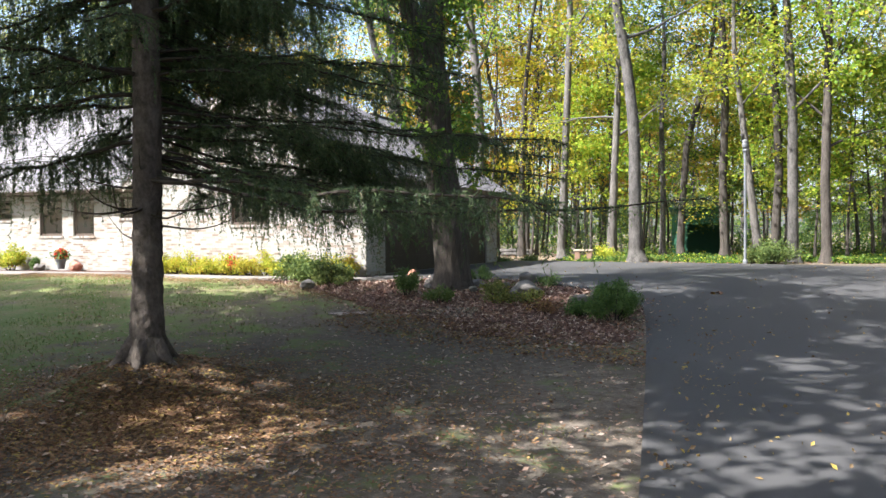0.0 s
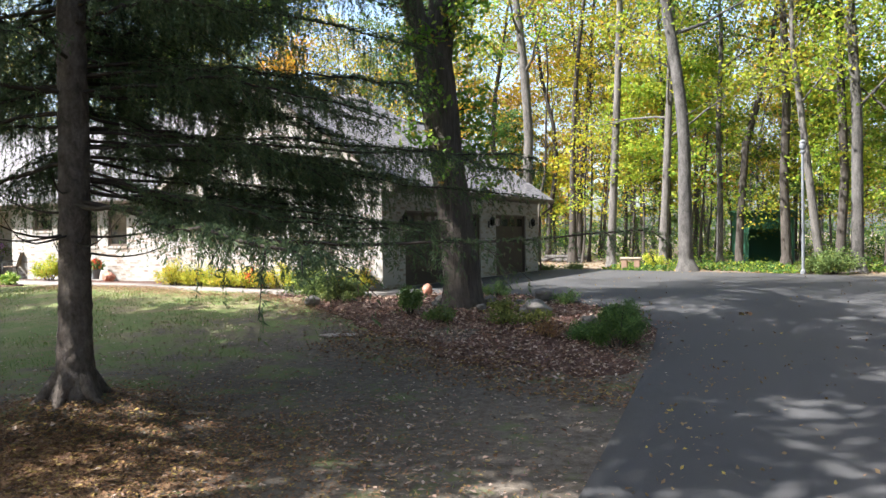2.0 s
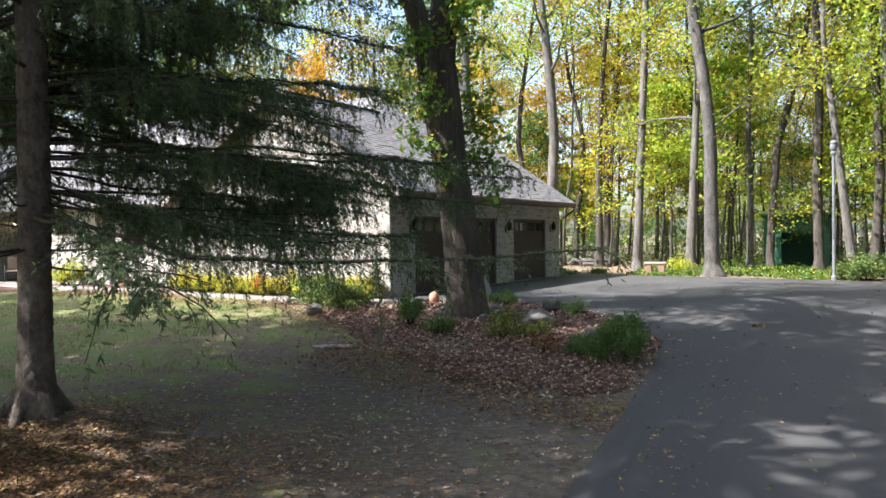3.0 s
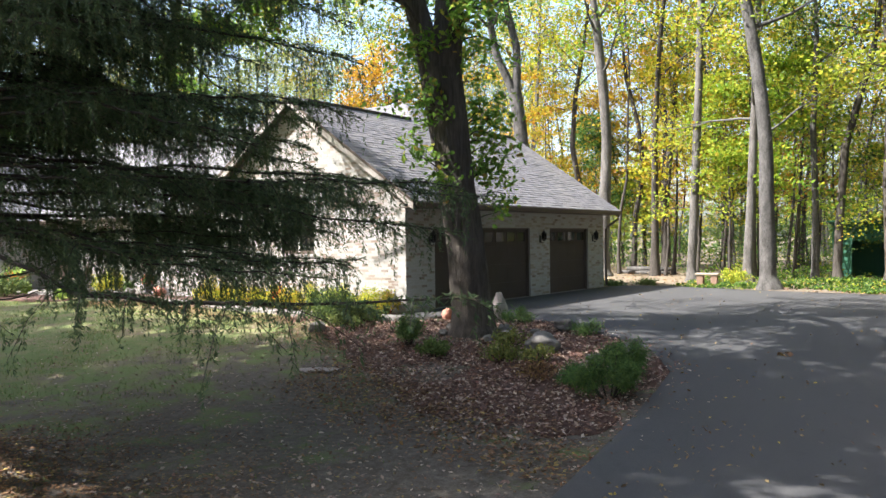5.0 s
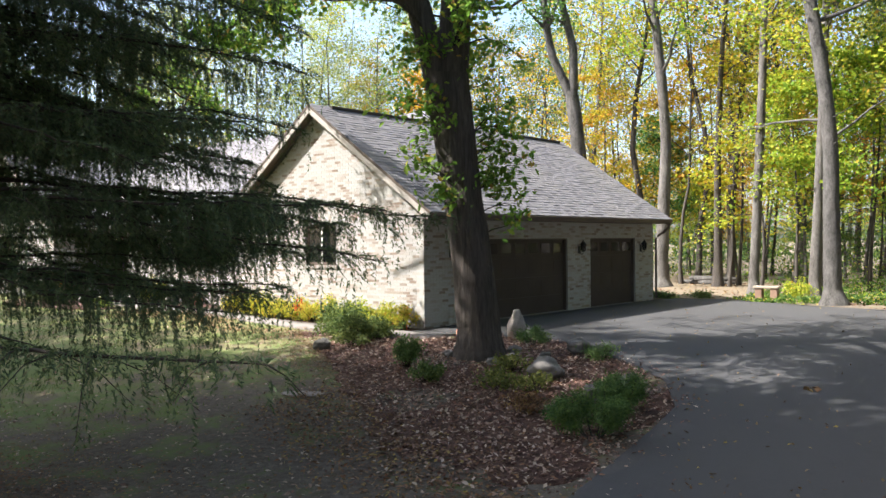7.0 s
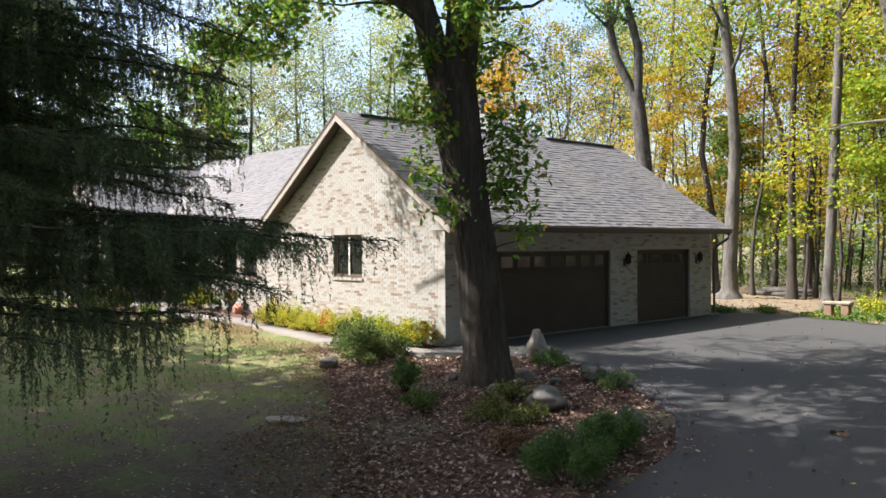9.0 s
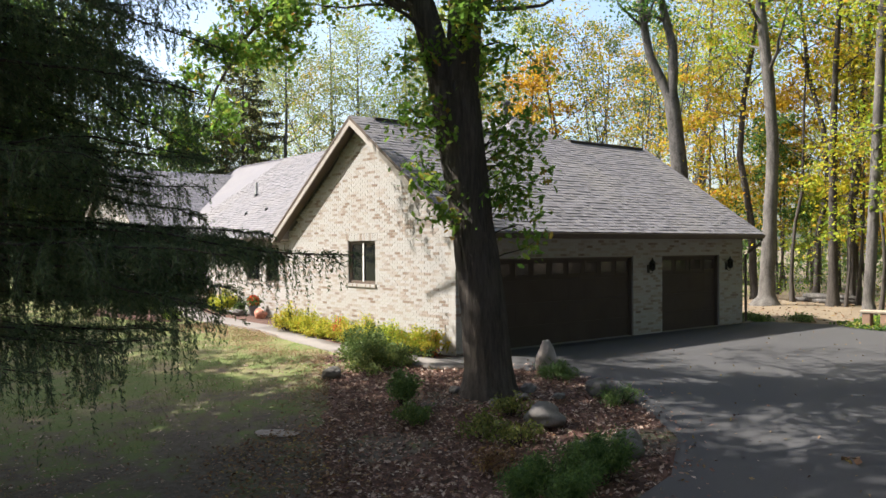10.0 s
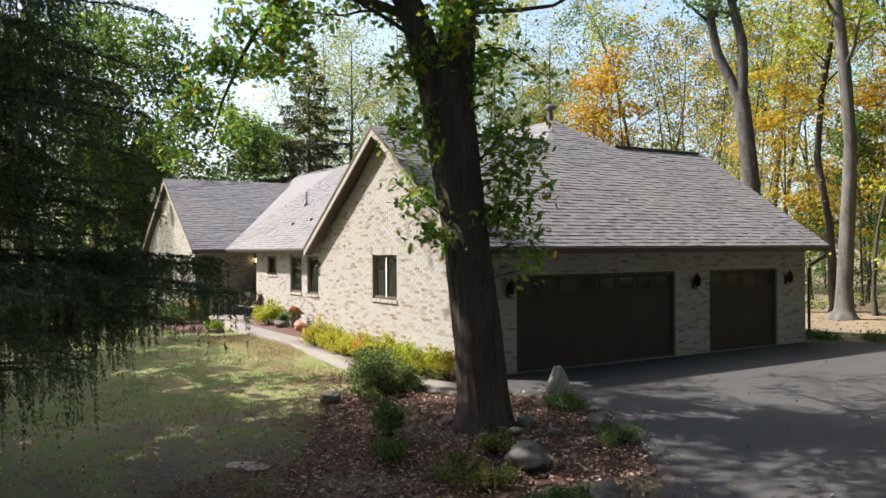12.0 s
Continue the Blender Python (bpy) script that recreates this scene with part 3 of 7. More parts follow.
# the gable wall runs from the corner towards -x
brick_wall("sunlit cream brick gable wall with a sliding window", (-7.6, 0, 0), (1, 0, 0), (0, -1, 0), 7.6, 2.6,
           [(7.6 - GW[1], 7.6 - GW[0], GW[2], GW[3]), (7.6 - GW[1] - 0.1, 7.6 - GW[0] + 0.1, 2.56, 2.765), (7.6 - GW[1] - 0.05, 7.6 - GW[0] + 0.05, 1.40, 1.48)], GABLE_TOP)
W1, W2, W3, W4 = (-13.42, -12.38), (-11.88, -10.96), (-15.75, -14.75), (-9.85, -9.1)
brick_wall("cream brick front wall of the porch with windows", (-17.0, 1.38, 0), (1, 0, 0), (0, -1, 0), 9.4, 2.62,
           [(W1[0] + 17, W1[1] + 17, 1.22, 2.48), (W2[0] + 17, W2[1] + 17, 1.21, 2.48), (W3[0] + 17, W3[1] + 17, 1.78, 2.48), (W4[0] + 17, W4[1] + 17, 1.78, 2.48)])
brick_wall("shaded tan brick side wall of the porch", (-19.8, -0.25, 0), (0, 1, 0), (1, 0, 0), 2.9, 2.62)
brick_wall("cream brick gable end of the far wing", (-28.2, -0.25, 0), (1, 0, 0), (0, -1, 0), 8.4, 2.6, [(2.2, 4.6, 0.9, 2.3)], lambda a: WING_RIDGE_Z - 0.14 - PITCH * abs(a - 4.2))
brick_wall("cream brick entry wall", (-19.8, 2.6, 0), (1, 0, 0), (0, -1, 0), 2.8, 2.62, [(1.2, 2.15, 0, 2.05)])
brick_wall("cream brick return beside the entry", (-17.0, 1.38, 0), (0, 1, 0), (-1, 0, 0), 1.22, 2.62)


def plain_walls():
    for q in ((-7.6, -7.4, 0.24, 1.4), (-7.6, -0.25, 11.06, 11.3), (-28.2, -28.0, 0, 11.5), (-28.2, -7.7, 11.3, 11.5)):
        part("wall", boxed(*q, -0.5, 2.6), M_MORTAR, house, "plain rear wall")
    bm = bmesh.new()
    prism(bm, [(-7.5, 11.3, 2.6), (-0.1, 11.3, 2.6), (-3.8, 11.3, 5.45)], (0, -0.2, 0))
    part("wall", bm, M_MORTAR, house, "rear gable wall")


plain_walls()


# roof decks
def roof_part(name, pieces, material, parent, label=""):
    bm = bmesh.new()
    for outline, depth in pieces:
        prism(bm, outline, depth)
    return part(name, bm, material, parent, label)


roof = empty("roof", "weathered grey-brown asphalt shingle roof", "")
roof.parent = house
D = (0, 0, -0.10)
GX0, GX1 = RIDGE_X - 4.3, RIDGE_X + 4.3
E0 = RIDGE_Z - PITCH * 4.3
roof_part("deck", [([(GX1, -0.3, E0), (GX1, 11.6, E0), (RIDGE_X, 11.6, RIDGE_Z), (RIDGE_X, -0.3, RIDGE_Z)], D),
                   ([(GX0, 11.6, E0), (GX0, -0.3, E0), (RIDGE_X, -0.3, RIDGE_Z), (RIDGE_X, 11.6, RIDGE_Z)], D)], M_SHINGLE, roof)
APEX, WEST = (-5.0, MAIN_RIDGE_Y, MAIN_RIDGE_Z), (-24.8, MAIN_RIDGE_Y, MAIN_RIDGE_Z)
roof_part("deck", [([(-19.3, 0.9, EAVE), (-8.1, 0.9, EAVE), (-3.8, 5.2, RIDGE_Z), APEX, WEST, (-25, 6.2, EAVE + PITCH * 5.3)], D)], M_SHINGLE, roof)
roof_part("deck", [([APEX, (-3.8, 5.2, RIDGE_Z), (-3.8, 7.6, RIDGE_Z)], D)], M_SHINGLE, roof)
roof_part("deck", [([APEX, (-3.8, 7.6, RIDGE_Z), (-8.1, 11.9, EAVE), (-28, 11.9, EAVE), WEST], D)], M_SHINGLE, roof)
roof_part("deck", [([WEST, (-28.4, 10.0, EAVE + PITCH * 1.9), (-28.4, 2.8, EAVE + PITCH * 1.9)], D)], M_SHINGLE, roof)
WX0 = 2 * WING_X - WING_EAVE_X
roof_part("deck", [([(WING_EAVE_X, -0.5, EAVE), (WING_EAVE_X, 0.95, EAVE), (WING_X, 5.65, WING_RIDGE_Z), (WING_X, -0.5, WING_RIDGE_Z)], D),
                   ([(WX0, 8, EAVE), (WX0, -0.5, EAVE), (WING_X, -0.5, WING_RIDGE_Z), (WING_X, 8, WING_RIDGE_Z)], D)], M_SHINGLE, roof)


def shingle_slope(eave_at, along, up, length, run, keep, rng, pieces=None):
    """Shingle tabs in courses on a slope. along: level direction; up: direction of rise, with its slope; keep(x, y): where they lie."""
    A, Uu = np.array(along, float), np.array(up, float)
    Uu = Uu / np.linalg.norm(Uu)
    N = np.cross(A, Uu)
    N = N if N[2] > 0 else -N
    O = np.array(eave_at, float)
    exp, w, th = 0.142, 0.24, 0.012
    V, near = [], []
    for r in range(int(run / exp) + 1):
        u = -rng.uniform(0, w)
        while u < length:
            ww = w * rng.uniform(0.55, 1.15)
            a, b = max(u, 0), min(u + ww - 0.006, length)
            u += ww
            if b - a < 0.04:
                continue
            c0, c1 = r * exp - 0.01, min((r + 1) * exp + 0.03, run)
            mid = O + A * (a + b) / 2 + Uu * (c0 + c1) / 2
            if not keep(mid[0], mid[1], mid[2]):
                continue
            lift = 0.003 + (0.006 if rng.uniform() < 0.5 else 0.0) + rng.uniform(0, 0.003)
            t0, t1 = lift + th, lift
            P = [O + A * p + Uu * q + N * h for p, q, h in ((a, c0, 0), (b, c0, 0), (b, c0, t0), (a, c0, t0), (b, c1, t1), (a, c1, t1), (b, c1, -0.005), (a, c1, -0.005))]
            if pieces and len(near) < 300 and pieces(mid):
                near.append(P)
            else:
                V.append(P)
    F = np.array([(3, 2, 4, 5), (0, 1, 2, 3), (1, 6, 4, 2), (7, 0, 3, 5)])
    flip = np.dot(np.cross(np.array(V[0][2]) - V[0][3], np.array(V[0][4]) - V[0][2]), N) < 0
    F = F[:, ::-1] if flip else F
    q = (np.arange(len(V))[:, None, None] * 8 + F[None]).reshape(-1, 4)
    ob = new("shingles", arrays_mesh("shingles", np.array(V).reshape(-1, 3), q.ravel(), np.full(len(q), 4), M_SHINGLE))
    ob.parent = roof
    tagged(ob, "weathered grey-brown shingle courses", kind="stuff")
    return near, F


SH = np.random.default_rng(8)
RUN_G = 4.3 * math.hypot(1, PITCH)
shingle_near, SHF = shingle_slope((GX1 + 0.02, -0.32, E0 + 0.004), (0, 1, 0), (-1, 0, PITCH), 11.94, 5.5 * math.hypot(1, PITCH), lambda x, y, z: x > RIDGE_X or abs(y - MAIN_RIDGE_Y) < (x - APEX[0]), SH, lambda m: m[1] > 1.5 and m[1] < 7.6)
shingle_slope((WING_EAVE_X - 0.6, 0.88, EAVE + 0.004), (1, 0, 0), (0, 1, PITCH), 17, 5.5 * math.hypot(1, PITCH),
              lambda x, y, z: z > garage_roof_z(x, y) - 0.05 and z > wing_roof_z(x, y) - 0.05 and z < EAVE + PITCH * (0.5 - x), SH)
shingle_slope((WING_EAVE_X + 0.02, -0.52, EAVE + 0.004), (0, 1, 0), (-1, 0, PITCH), 6.2, 4.7 * math.hypot(1, PITCH), lambda x, y, z: z > EAVE + PITCH * (y - 0.9) - 0.05, SH)


def ridge_caps(a, b, drop=0.085):
    a, b = Vector(a), Vector(b)
    n = int((b - a).length / 0.2)
    d = (b - a).normalized()
    s = d.cross(Vector((0, 0, 1))).normalized()
    bm = bmesh.new()
    for i in range(n):
        p, q = a + d * (i * 0.2), a + d * (i * 0.2 + 0.23)
        lo, hi = 0.012, 0.028
        P = [p - s * 0.15 + Vector((0, 0, -drop + lo)), p + Vector((0, 0, lo)), p + s * 0.15 + Vector((0, 0, -drop + lo)),
             q - s * 0.15 + Vector((0, 0, -drop + hi)), q + Vector((0, 0, hi)), q + s * 0.15 + Vector((0, 0, -drop + hi))]
        v = [bm.verts.new(x) for x in P]
        for f in ((0, 1, 4, 3), (1, 2, 5, 4), (3, 4, 5)):
            bm.faces.new([v[k] for k in f])
    return part("ridge_cap", bm, M_SHINGLE, roof)


ridge_caps((RIDGE_X, -0.3, RIDGE_Z), (RIDGE_X, 11.6, RIDGE_Z))
ridge_caps(WEST, APEX)
ridge_caps((WING_X, -0.5, WING_RIDGE_Z), (WING_X, 5.6, WING_RIDGE_Z))
ridge_caps((-3.8, 7.6, RIDGE_Z), APEX, 0.058)
ridge_caps((-3.8, 5.2, RIDGE_Z), APEX, 0.058)
# dark vent strip along the garage ridge
for q in ((0.4, 5.0), (7.7, 11.3)):
    part("ridge_vent", boxed(RIDGE_X - 0.12, RIDGE_X + 0.12, *q, RIDGE_Z - 0.03, RIDGE_Z + 0.05, bev=0.012), M_VENT, roof, "dark ridge vent strip")


def rake(x_eave, x_top, y, z_eave, z_top, back, name="rake_board"):
    """Sloping board under a gable's roof edge, with its soffit."""
    drop = 0.19
    bm = prism(bmesh.new(), [(x_eave, y, z_eave - 0.02), (x_top, y, z_top - 0.02), (x_top, y, z_top - 0.02 - drop), (x_eave, y, z_eave - 0.02 - drop)], (0, 0.035 * back, 0))
    part(name, bm, M_TAN, house, "pale taupe painted rake board")
    bm = prism(bmesh.new(), [(x_eave, y - 0.012 * back, z_eave + 0.03), (x_top, y - 0.012 * back, z_top + 0.03), (x_top, y - 0.012 * back, z_top - 0.05), (x_eave, y - 0.012 * back, z_eave - 0.05)], (0, 0.03 * back, 0))
    part("drip_edge", bm, M_TRIM, house, "brown metal drip edge")
    bm = prism(bmesh.new(), [(x_eave, y + 0.036 * back, z_eave - 0.16), (x_top, y + 0.036 * back, z_top - 0.16), (x_top, y + 0.27 * back, z_top - 0.16), (x_eave, y + 0.27 * back, z_eave - 0.16)], (0, 0, -0.02))
    part("soffit", bm, M_TRIM, house, "brown soffit")


rake(GX1, RIDGE_X, -0.31, E0, RIDGE_Z, 1)
rake(GX0, RIDGE_X, -0.31, E0, RIDGE_Z, 1)
rake(GX1, RIDGE_X, 11.61, E0, RIDGE_Z, -1)
rake(WING_EAVE_X, WING_X, -0.51, EAVE, WING_RIDGE_Z, 1)
rake(WX0, WING_X, -0.51, EAVE, WING_RIDGE_Z, 1)


def gutter(a, b, out):
    """K-style gutter along an eave from a to b, facing out, with a flat soffit behind it."""
    a, b, o = Vector(a), Vector(b), Vector(out)
    prof = [(0, 0), (0.10, 0), (0.115, -0.02), (0.085, -0.07), (0.07, -0.11), (0, -0.11)]
    bm = prism(bmesh.new(), [a + o * p + Vector((0, 0, q)) for p, q in prof], b - a)
    part("gutter", bm, M_TRIM, house, "brown metal gutter")
    bm = prism(bmesh.new(), [a - o * 0.5 + Vector((0, 0, -0.13)), a + o * 0.0 + Vector((0, 0, -0.13)), a + Vector((0, 0, -0.11)), a - o * 0.5 + Vector((0, 0, -0.11))], b - a)
    part("soffit", bm, M_TRIM, house, "brown soffit")


gutter((GX1 - 0.02, -0.28, E0 - 0.01), (GX1 - 0.02, 11.6, E0 - 0.01), (1, 0, 0))
gutter((-19.25, 0.92, EAVE - 0.01), (-8.1, 0.92, EAVE - 0.01), (0, -1, 0))
gutter((WING_EAVE_X - 0.02, -0.5, EAVE - 0.01), (WING_EAVE_X - 0.02, 0.9, EAVE - 0.01), (1, 0, 0))


def pipe(name, pts, r, material, parent, sides=8, label=""):
    ob = new(name, tubes_mesh(name, [[(*p, r) for p in pts]], material, sides))
    ob.parent = parent
    return tagged(ob, label)


pipe("downspout", [(0.52, 11.5, 2.6), (0.48, 11.5, 2.45), (0.12, 11.42, 2.2), (0.06, 11.38, 2.1), (0.06, 11.38, 1.2), (0.06, 11.38, 0.1)], 0.04, M_TRIM, house, label="brown downspout")
pipe("downspout", [(-8.0, 0.85, 2.62), (-7.95, 0.6, 2.5), (-7.72, 0.1, 2.35), (-7.70, -0.08, 2.2)], 0.04, M_TRIM, house, label="brown downspout")


# windows
def window(x0, x1, z0, z1, y, panes=2, blind=False, white_mullion=True):
    """Window set into a wall that faces -y."""
    w = empty("window", "brown framed window", "")
    w.parent = house
    f = 0.05
    bm = bmesh.new()
    for a in ((x0, x0 + f, z0, z1), (x1 - f, x1, z0, z1), (x0 + f, x1 - f, z0, z0 + f), (x0 + f, x1 - f, z1 - f, z1)):
        box(bm, a[0], a[1], y + 0.05, y + 0.13, a[2], a[3])
    part("window_frame", bm, M_TRIM, w)
    step = (x1 - x0 - 2 * f) / panes
    for i in range(panes):
        a, b = x0 + f + i * step, x0 + f + (i + 1) * step
        p = part("pane", boxed(a + 0.03, b - 0.03, y + 0.085, y + 0.092, z0 + f + 0.03, z1 - f - 0.03), M_GLASS, w)
        p.visible_shadow = False
        bm = bmesh.new()
        for q in ((a, a + 0.03, z0 + f, z1 - f), (b - 0.03, b, z0 + f, z1 - f), (a + 0.03, b - 0.03, z0 + f, z0 + f + 0.03), (a + 0.03, b - 0.03, z1 - f - 0.03, z1 - f)):
            box(bm, q[0] + 0.001, q[1] - 0.001, y + 0.07, y + 0.105, q[2], q[3])
        part("sash", bm, M_TRIM, w)
    if panes == 2 and white_mullion:
        m = (x0 + x1) / 2
        part("mullion", boxed(m - 0.028, m + 0.028, y + 0.055, y + 0.069, z0 + f, z1 - f), M_WHITEPAINT, w, "pale centre mullion")
    if blind:
        part("blind", boxed(x0 + f, x0 + f + (x1 - x0) * 0.55, y + 0.16, y + 0.17, z0 + 0.06, z1 - 0.06), M_CURTAIN, w, "grey blind")
    part("interior", boxed(x0 - 0.3, x1 + 0.3, y + 0.55, y + 0.6, z0 - 0.3, z1 + 0.3), M_ROOM, w)
    n = max(4, int((x1 - x0 + 0.1) / 0.0665))
    for i in range(n):
        a = x0 - 0.05 + (x1 - x0 + 0.1) * i / n
        part("sill_brick", boxed(a + 0.004, a + (x1 - x0 + 0.1) / n - 0.004, y - 0.035, y + 0.06, z0 - 0.075, z0 - 0.003), M_BRICK_OB, w)
    return w


window(-GW[1], -GW[0], GW[2], GW[3], 0.0)
soldier = empty("soldier_course", "upright brick course over the window", "")
soldier.parent = house
for i in range(21):
    a = -GW[1] - 0.1 + 1.46 * i / 21
    part("brick", boxed(a + 0.005, a + 1.46 / 21 - 0.005, -0.002, 0.02, 2.568, 2.757), M_BRICK_OB, soldier)
window(*W1, 1.22, 2.48, 1.38, 1)
window(*W2, 1.21, 2.48, 1.38, 1, True)
window(*W3, 1.78, 2.48, 1.38, 1, white_mullion=False)
window(*W4, 1.78, 2.48, 1.38, 1, white_mullion=False)
window(-26.0, -23.6, 0.9, 2.3, -0.25, 3)


# garage doors
def garage_door(y0, y1, cols):
    d = empty("garage_door", "closed dark brown panelled garage door", "")
    d.parent = house
    h = 2.13
    x = -0.13
    rows = 4
    for r in range(rows):
        z0, z1 = r * h / rows + 0.0015, (r + 1) * h / rows - 0.0015
        p = part("panel", boxed(x - 0.04, x, y0 + 0.02, y1 - 0.02, z0, z1, bev=0.002), M_DOOR, d)
        for c in range(cols):
            a, b = y0 + 0.02 + (y1 - y0 - 0.04) * c / cols + 0.09, y0 + 0.02 + (y1 - y0 - 0.04) * (c + 1) / cols - 0.09
            if r < rows - 1:
                part("raised_panel", boxed(x + 0.001, x + 0.005, a, b, z0 + 0.12, z1 - 0.1, bev=0.002), M_DOOR, p)
    for c in range(cols):
        a, b = y0 + 0.02 + (y1 - y0 - 0.04) * c / cols + 0.09, y0 + 0.02 + (y1 - y0 - 0.04) * (c + 1) / cols - 0.09
        g = part("pane", boxed(x + 0.001, x + 0.006, a, b, 1.73, 2.0), M_TINT, d)
        g.visible_shadow = False
        bm = bmesh.new()
        for q in ((a - 0.03, b + 0.03, 1.70, 1.73), (a - 0.03, b + 0.03, 2.0, 2.03), (a - 0.03, a, 1.73, 2.0), (b, b + 0.03, 1.73, 2.0)):
            box(bm, x + 0.001, x + 0.01, *q)
        part("pane_frame", bm, M_DOOR, g)
    bm = bmesh.new()
    for q in ((y0, y0 + 0.035, 0, h), (y1 - 0.035, y1, 0, h), (y0 + 0.035, y1 - 0.035, h - 0.035, h)):
        box(bm, -0.16, -0.05, *q)
    part("door_frame", bm, M_TRIM, d, "brown door frame")
    part("backing", boxed(-0.21, -0.19, y0, y1, 0.0, h), M_ROOM, d)
    part("threshold", boxed(-0.2, 0.06, y0, y1, -0.02, 0.052), M_CONC, d, "concrete threshold")


garage_door(D1[0], D1[1], 8)
garage_door(D2[0], D2[1], 4)


# entry door and its lamp
def entry():
    d = empty("front_door", "dark wooden front door in the porch recess", "")
    d.parent = house
    part("leaf", boxed(-18.57, -17.68, 2.68, 2.73, 0.07, 2.04, bev=0.004), M_DOOR, d)
    bm = bmesh.new()
    for q in ((-18.6, -18.57, 0.06, 2.05), (-17.68, -17.65, 0.06, 2.05)):
        box(bm, q[0], q[1], 2.62, 2.72, q[2], q[3])
    part("door_frame", bm, M_TRIM, d)
    part("door_handle", lathe(bmesh.new(), [(0.01, 0), (0.03, 0.01), (0.03, 0.04), (0.01, 0.05)], 10, (-17.8, 2.65, 1.0)), M_STEEL, d, "steel knob")
    for i, q in enumerate(((0.25, 0.95), (1.1, 1.9))):
        part("raised_panel", boxed(-18.45, -17.8, 2.668, 2.682, *q, bev=0.006), M_DOOR, d)


entry()


def sconce(at, n, lit=False):
    """Wall lantern: back plate, arm, cage, glass and cap."""
    s = empty("wall_lantern", "black iron wall lantern on the brick" if not lit else "small lit porch lamp under the eave", "wall lamp", at, "garage lanterns" if not lit else "")
    part("back_plate", boxed(-0.0, 0.02, -0.05, 0.05, -0.1, 0.12, bev=0.006), M_BLACK, s)
    pipe("arm", [(0.01, 0, -0.05), (0.08, 0, -0.12), (0.14, 0, -0.09), (0.14, 0, -0.03)], 0.01, M_BLACK, s, 6)
    part("cap", lathe(bmesh.new(), [(0.1, 0.16), (0.085, 0.19), (0.03, 0.25), (0.012, 0.27), (0.018, 0.29), (0.004, 0.31)], 8, (0.14, 0, 0)), M_BLACK, s)
    part("base", lathe(bmesh.new(), [(0.03, -0.05), (0.06, -0.03), (0.065, -0.01)], 8, (0.14, 0, 0)), M_BLACK, s)
    bm = bmesh.new()
    for k in range(6):
        a = k * math.pi / 3
        c, sn = math.cos(a), math.sin(a)
        box(bm, 0.14 + 0.078 * c - 0.006, 0.14 + 0.078 * c + 0.006, 0.078 * sn - 0.006, 0.078 * sn + 0.006, -0.012, 0.162)
    part("cage", bm, M_BLACK, s)
    g = part("glass", lathe(bmesh.new(), [(0.055, -0.008), (0.068, 0.16)], 8, (0.14, 0, 0)), M_GLASS if not lit else M_GLOW, s, "glass chimney" if not lit else "lit warm bulb")
    g.visible_shadow = False
    s.rotation_euler = (0, 0, math.atan2(n[1], n[0]))
    return s


sconce((0.0, 0.95, 1.78), (1, 0))
sconce((0.0, 6.70, 1.78), (1, 0))
sconce((0.0, 10.42, 1.78), (1, 0))
sconce((-19.8, 2.3, 2.2), (1, 0), True)


# roof furniture
def roof_pipe(at, r, h, cap, label):
    s = empty("vent_pipe", label, "vent pipe", at)
    part("pipe", lathe(bmesh.new(), [(r, -0.3), (r, h)], 12), M_FLUE if cap else M_STEEL, s)
    part("flashing", lathe(bmesh.new(), [(r * 2.6, -0.12), (r * 1.15, 0.1)], 12), M_BLACK, s)
    if cap:
        part("cap", lathe(bmesh.new(), [(r * 1.1, h - 0.02), (r * 1.9, h + 0.02), (r * 1.9, h + 0.1), (r * 1.2, h + 0.16)], 12), M_FLUE, s, "metal rain cap")
    return s


roof_pipe((-16.9, 3.45, EAVE + PITCH * 2.55), 0.06, 0.55, False, "tall white vent pipe on the roof slope")
roof_pipe((-15.2, 2.2, EAVE + PITCH * 1.3), 0.04, 0.14, False, "short vent pipe on the roof slope")
roof_pipe((-13.9, 2.4, EAVE + PITCH * 1.5), 0.04, 0.12, False, "short vent pipe on the roof slope")
roof_pipe((-6.2, 7.3, MAIN_RIDGE_Z - 0.6), 0.09, 1.2, True, "metal flue with a rain cap behind the ridge")


def satellite_dish():
    s = empty("satellite_dish", "grey satellite dish on the wing gable", "satellite dish", (-24.2, -0.6, 5.15))
    bm = bmesh.new()
    lathe(bm, [(0.02, -0.06), (0.15, -0.045), (0.28, -0.01), (0.34, 0.03), (0.345, 0.035), (0.28, 0.0), (0.15, -0.03)], 20)
    dsh = part("dish", bm, M_STEEL, s, "grey dish")
    dsh.rotation_euler = (radians(75), 0, radians(-25))
    dsh.location = (0, -0.3, 0.1)
    pipe("arm", [(0, 0.25, -0.25), (0, -0.05, -0.2), (0, -0.2, 0.05)], 0.02, M_STEEL, s, 6)
    pipe("feed_arm", [(0, -0.25, -0.2), (0.1, -0.6, 0.05)], 0.012, M_STEEL, s, 6)


satellite_dish()


# ---- trees ----
def curve_path(rng, start, direction, length, r0, r1, steps=8, wave=0.06, lift=0.0):
    """Wavy tapered path; lift bends it up (minus: down)."""
    p, d = np.array(start, float), unit(np.array(direction, float))
    out = []
    for i in range(steps + 1):
        s = i / steps
        out.append((*p, r0 + (r1 - r0) * s ** 0.8))
        d = unit(d + wave * rng.normal(size=3) + np.array([0, 0, lift / steps]))
        p = p + d * length / steps
    return out


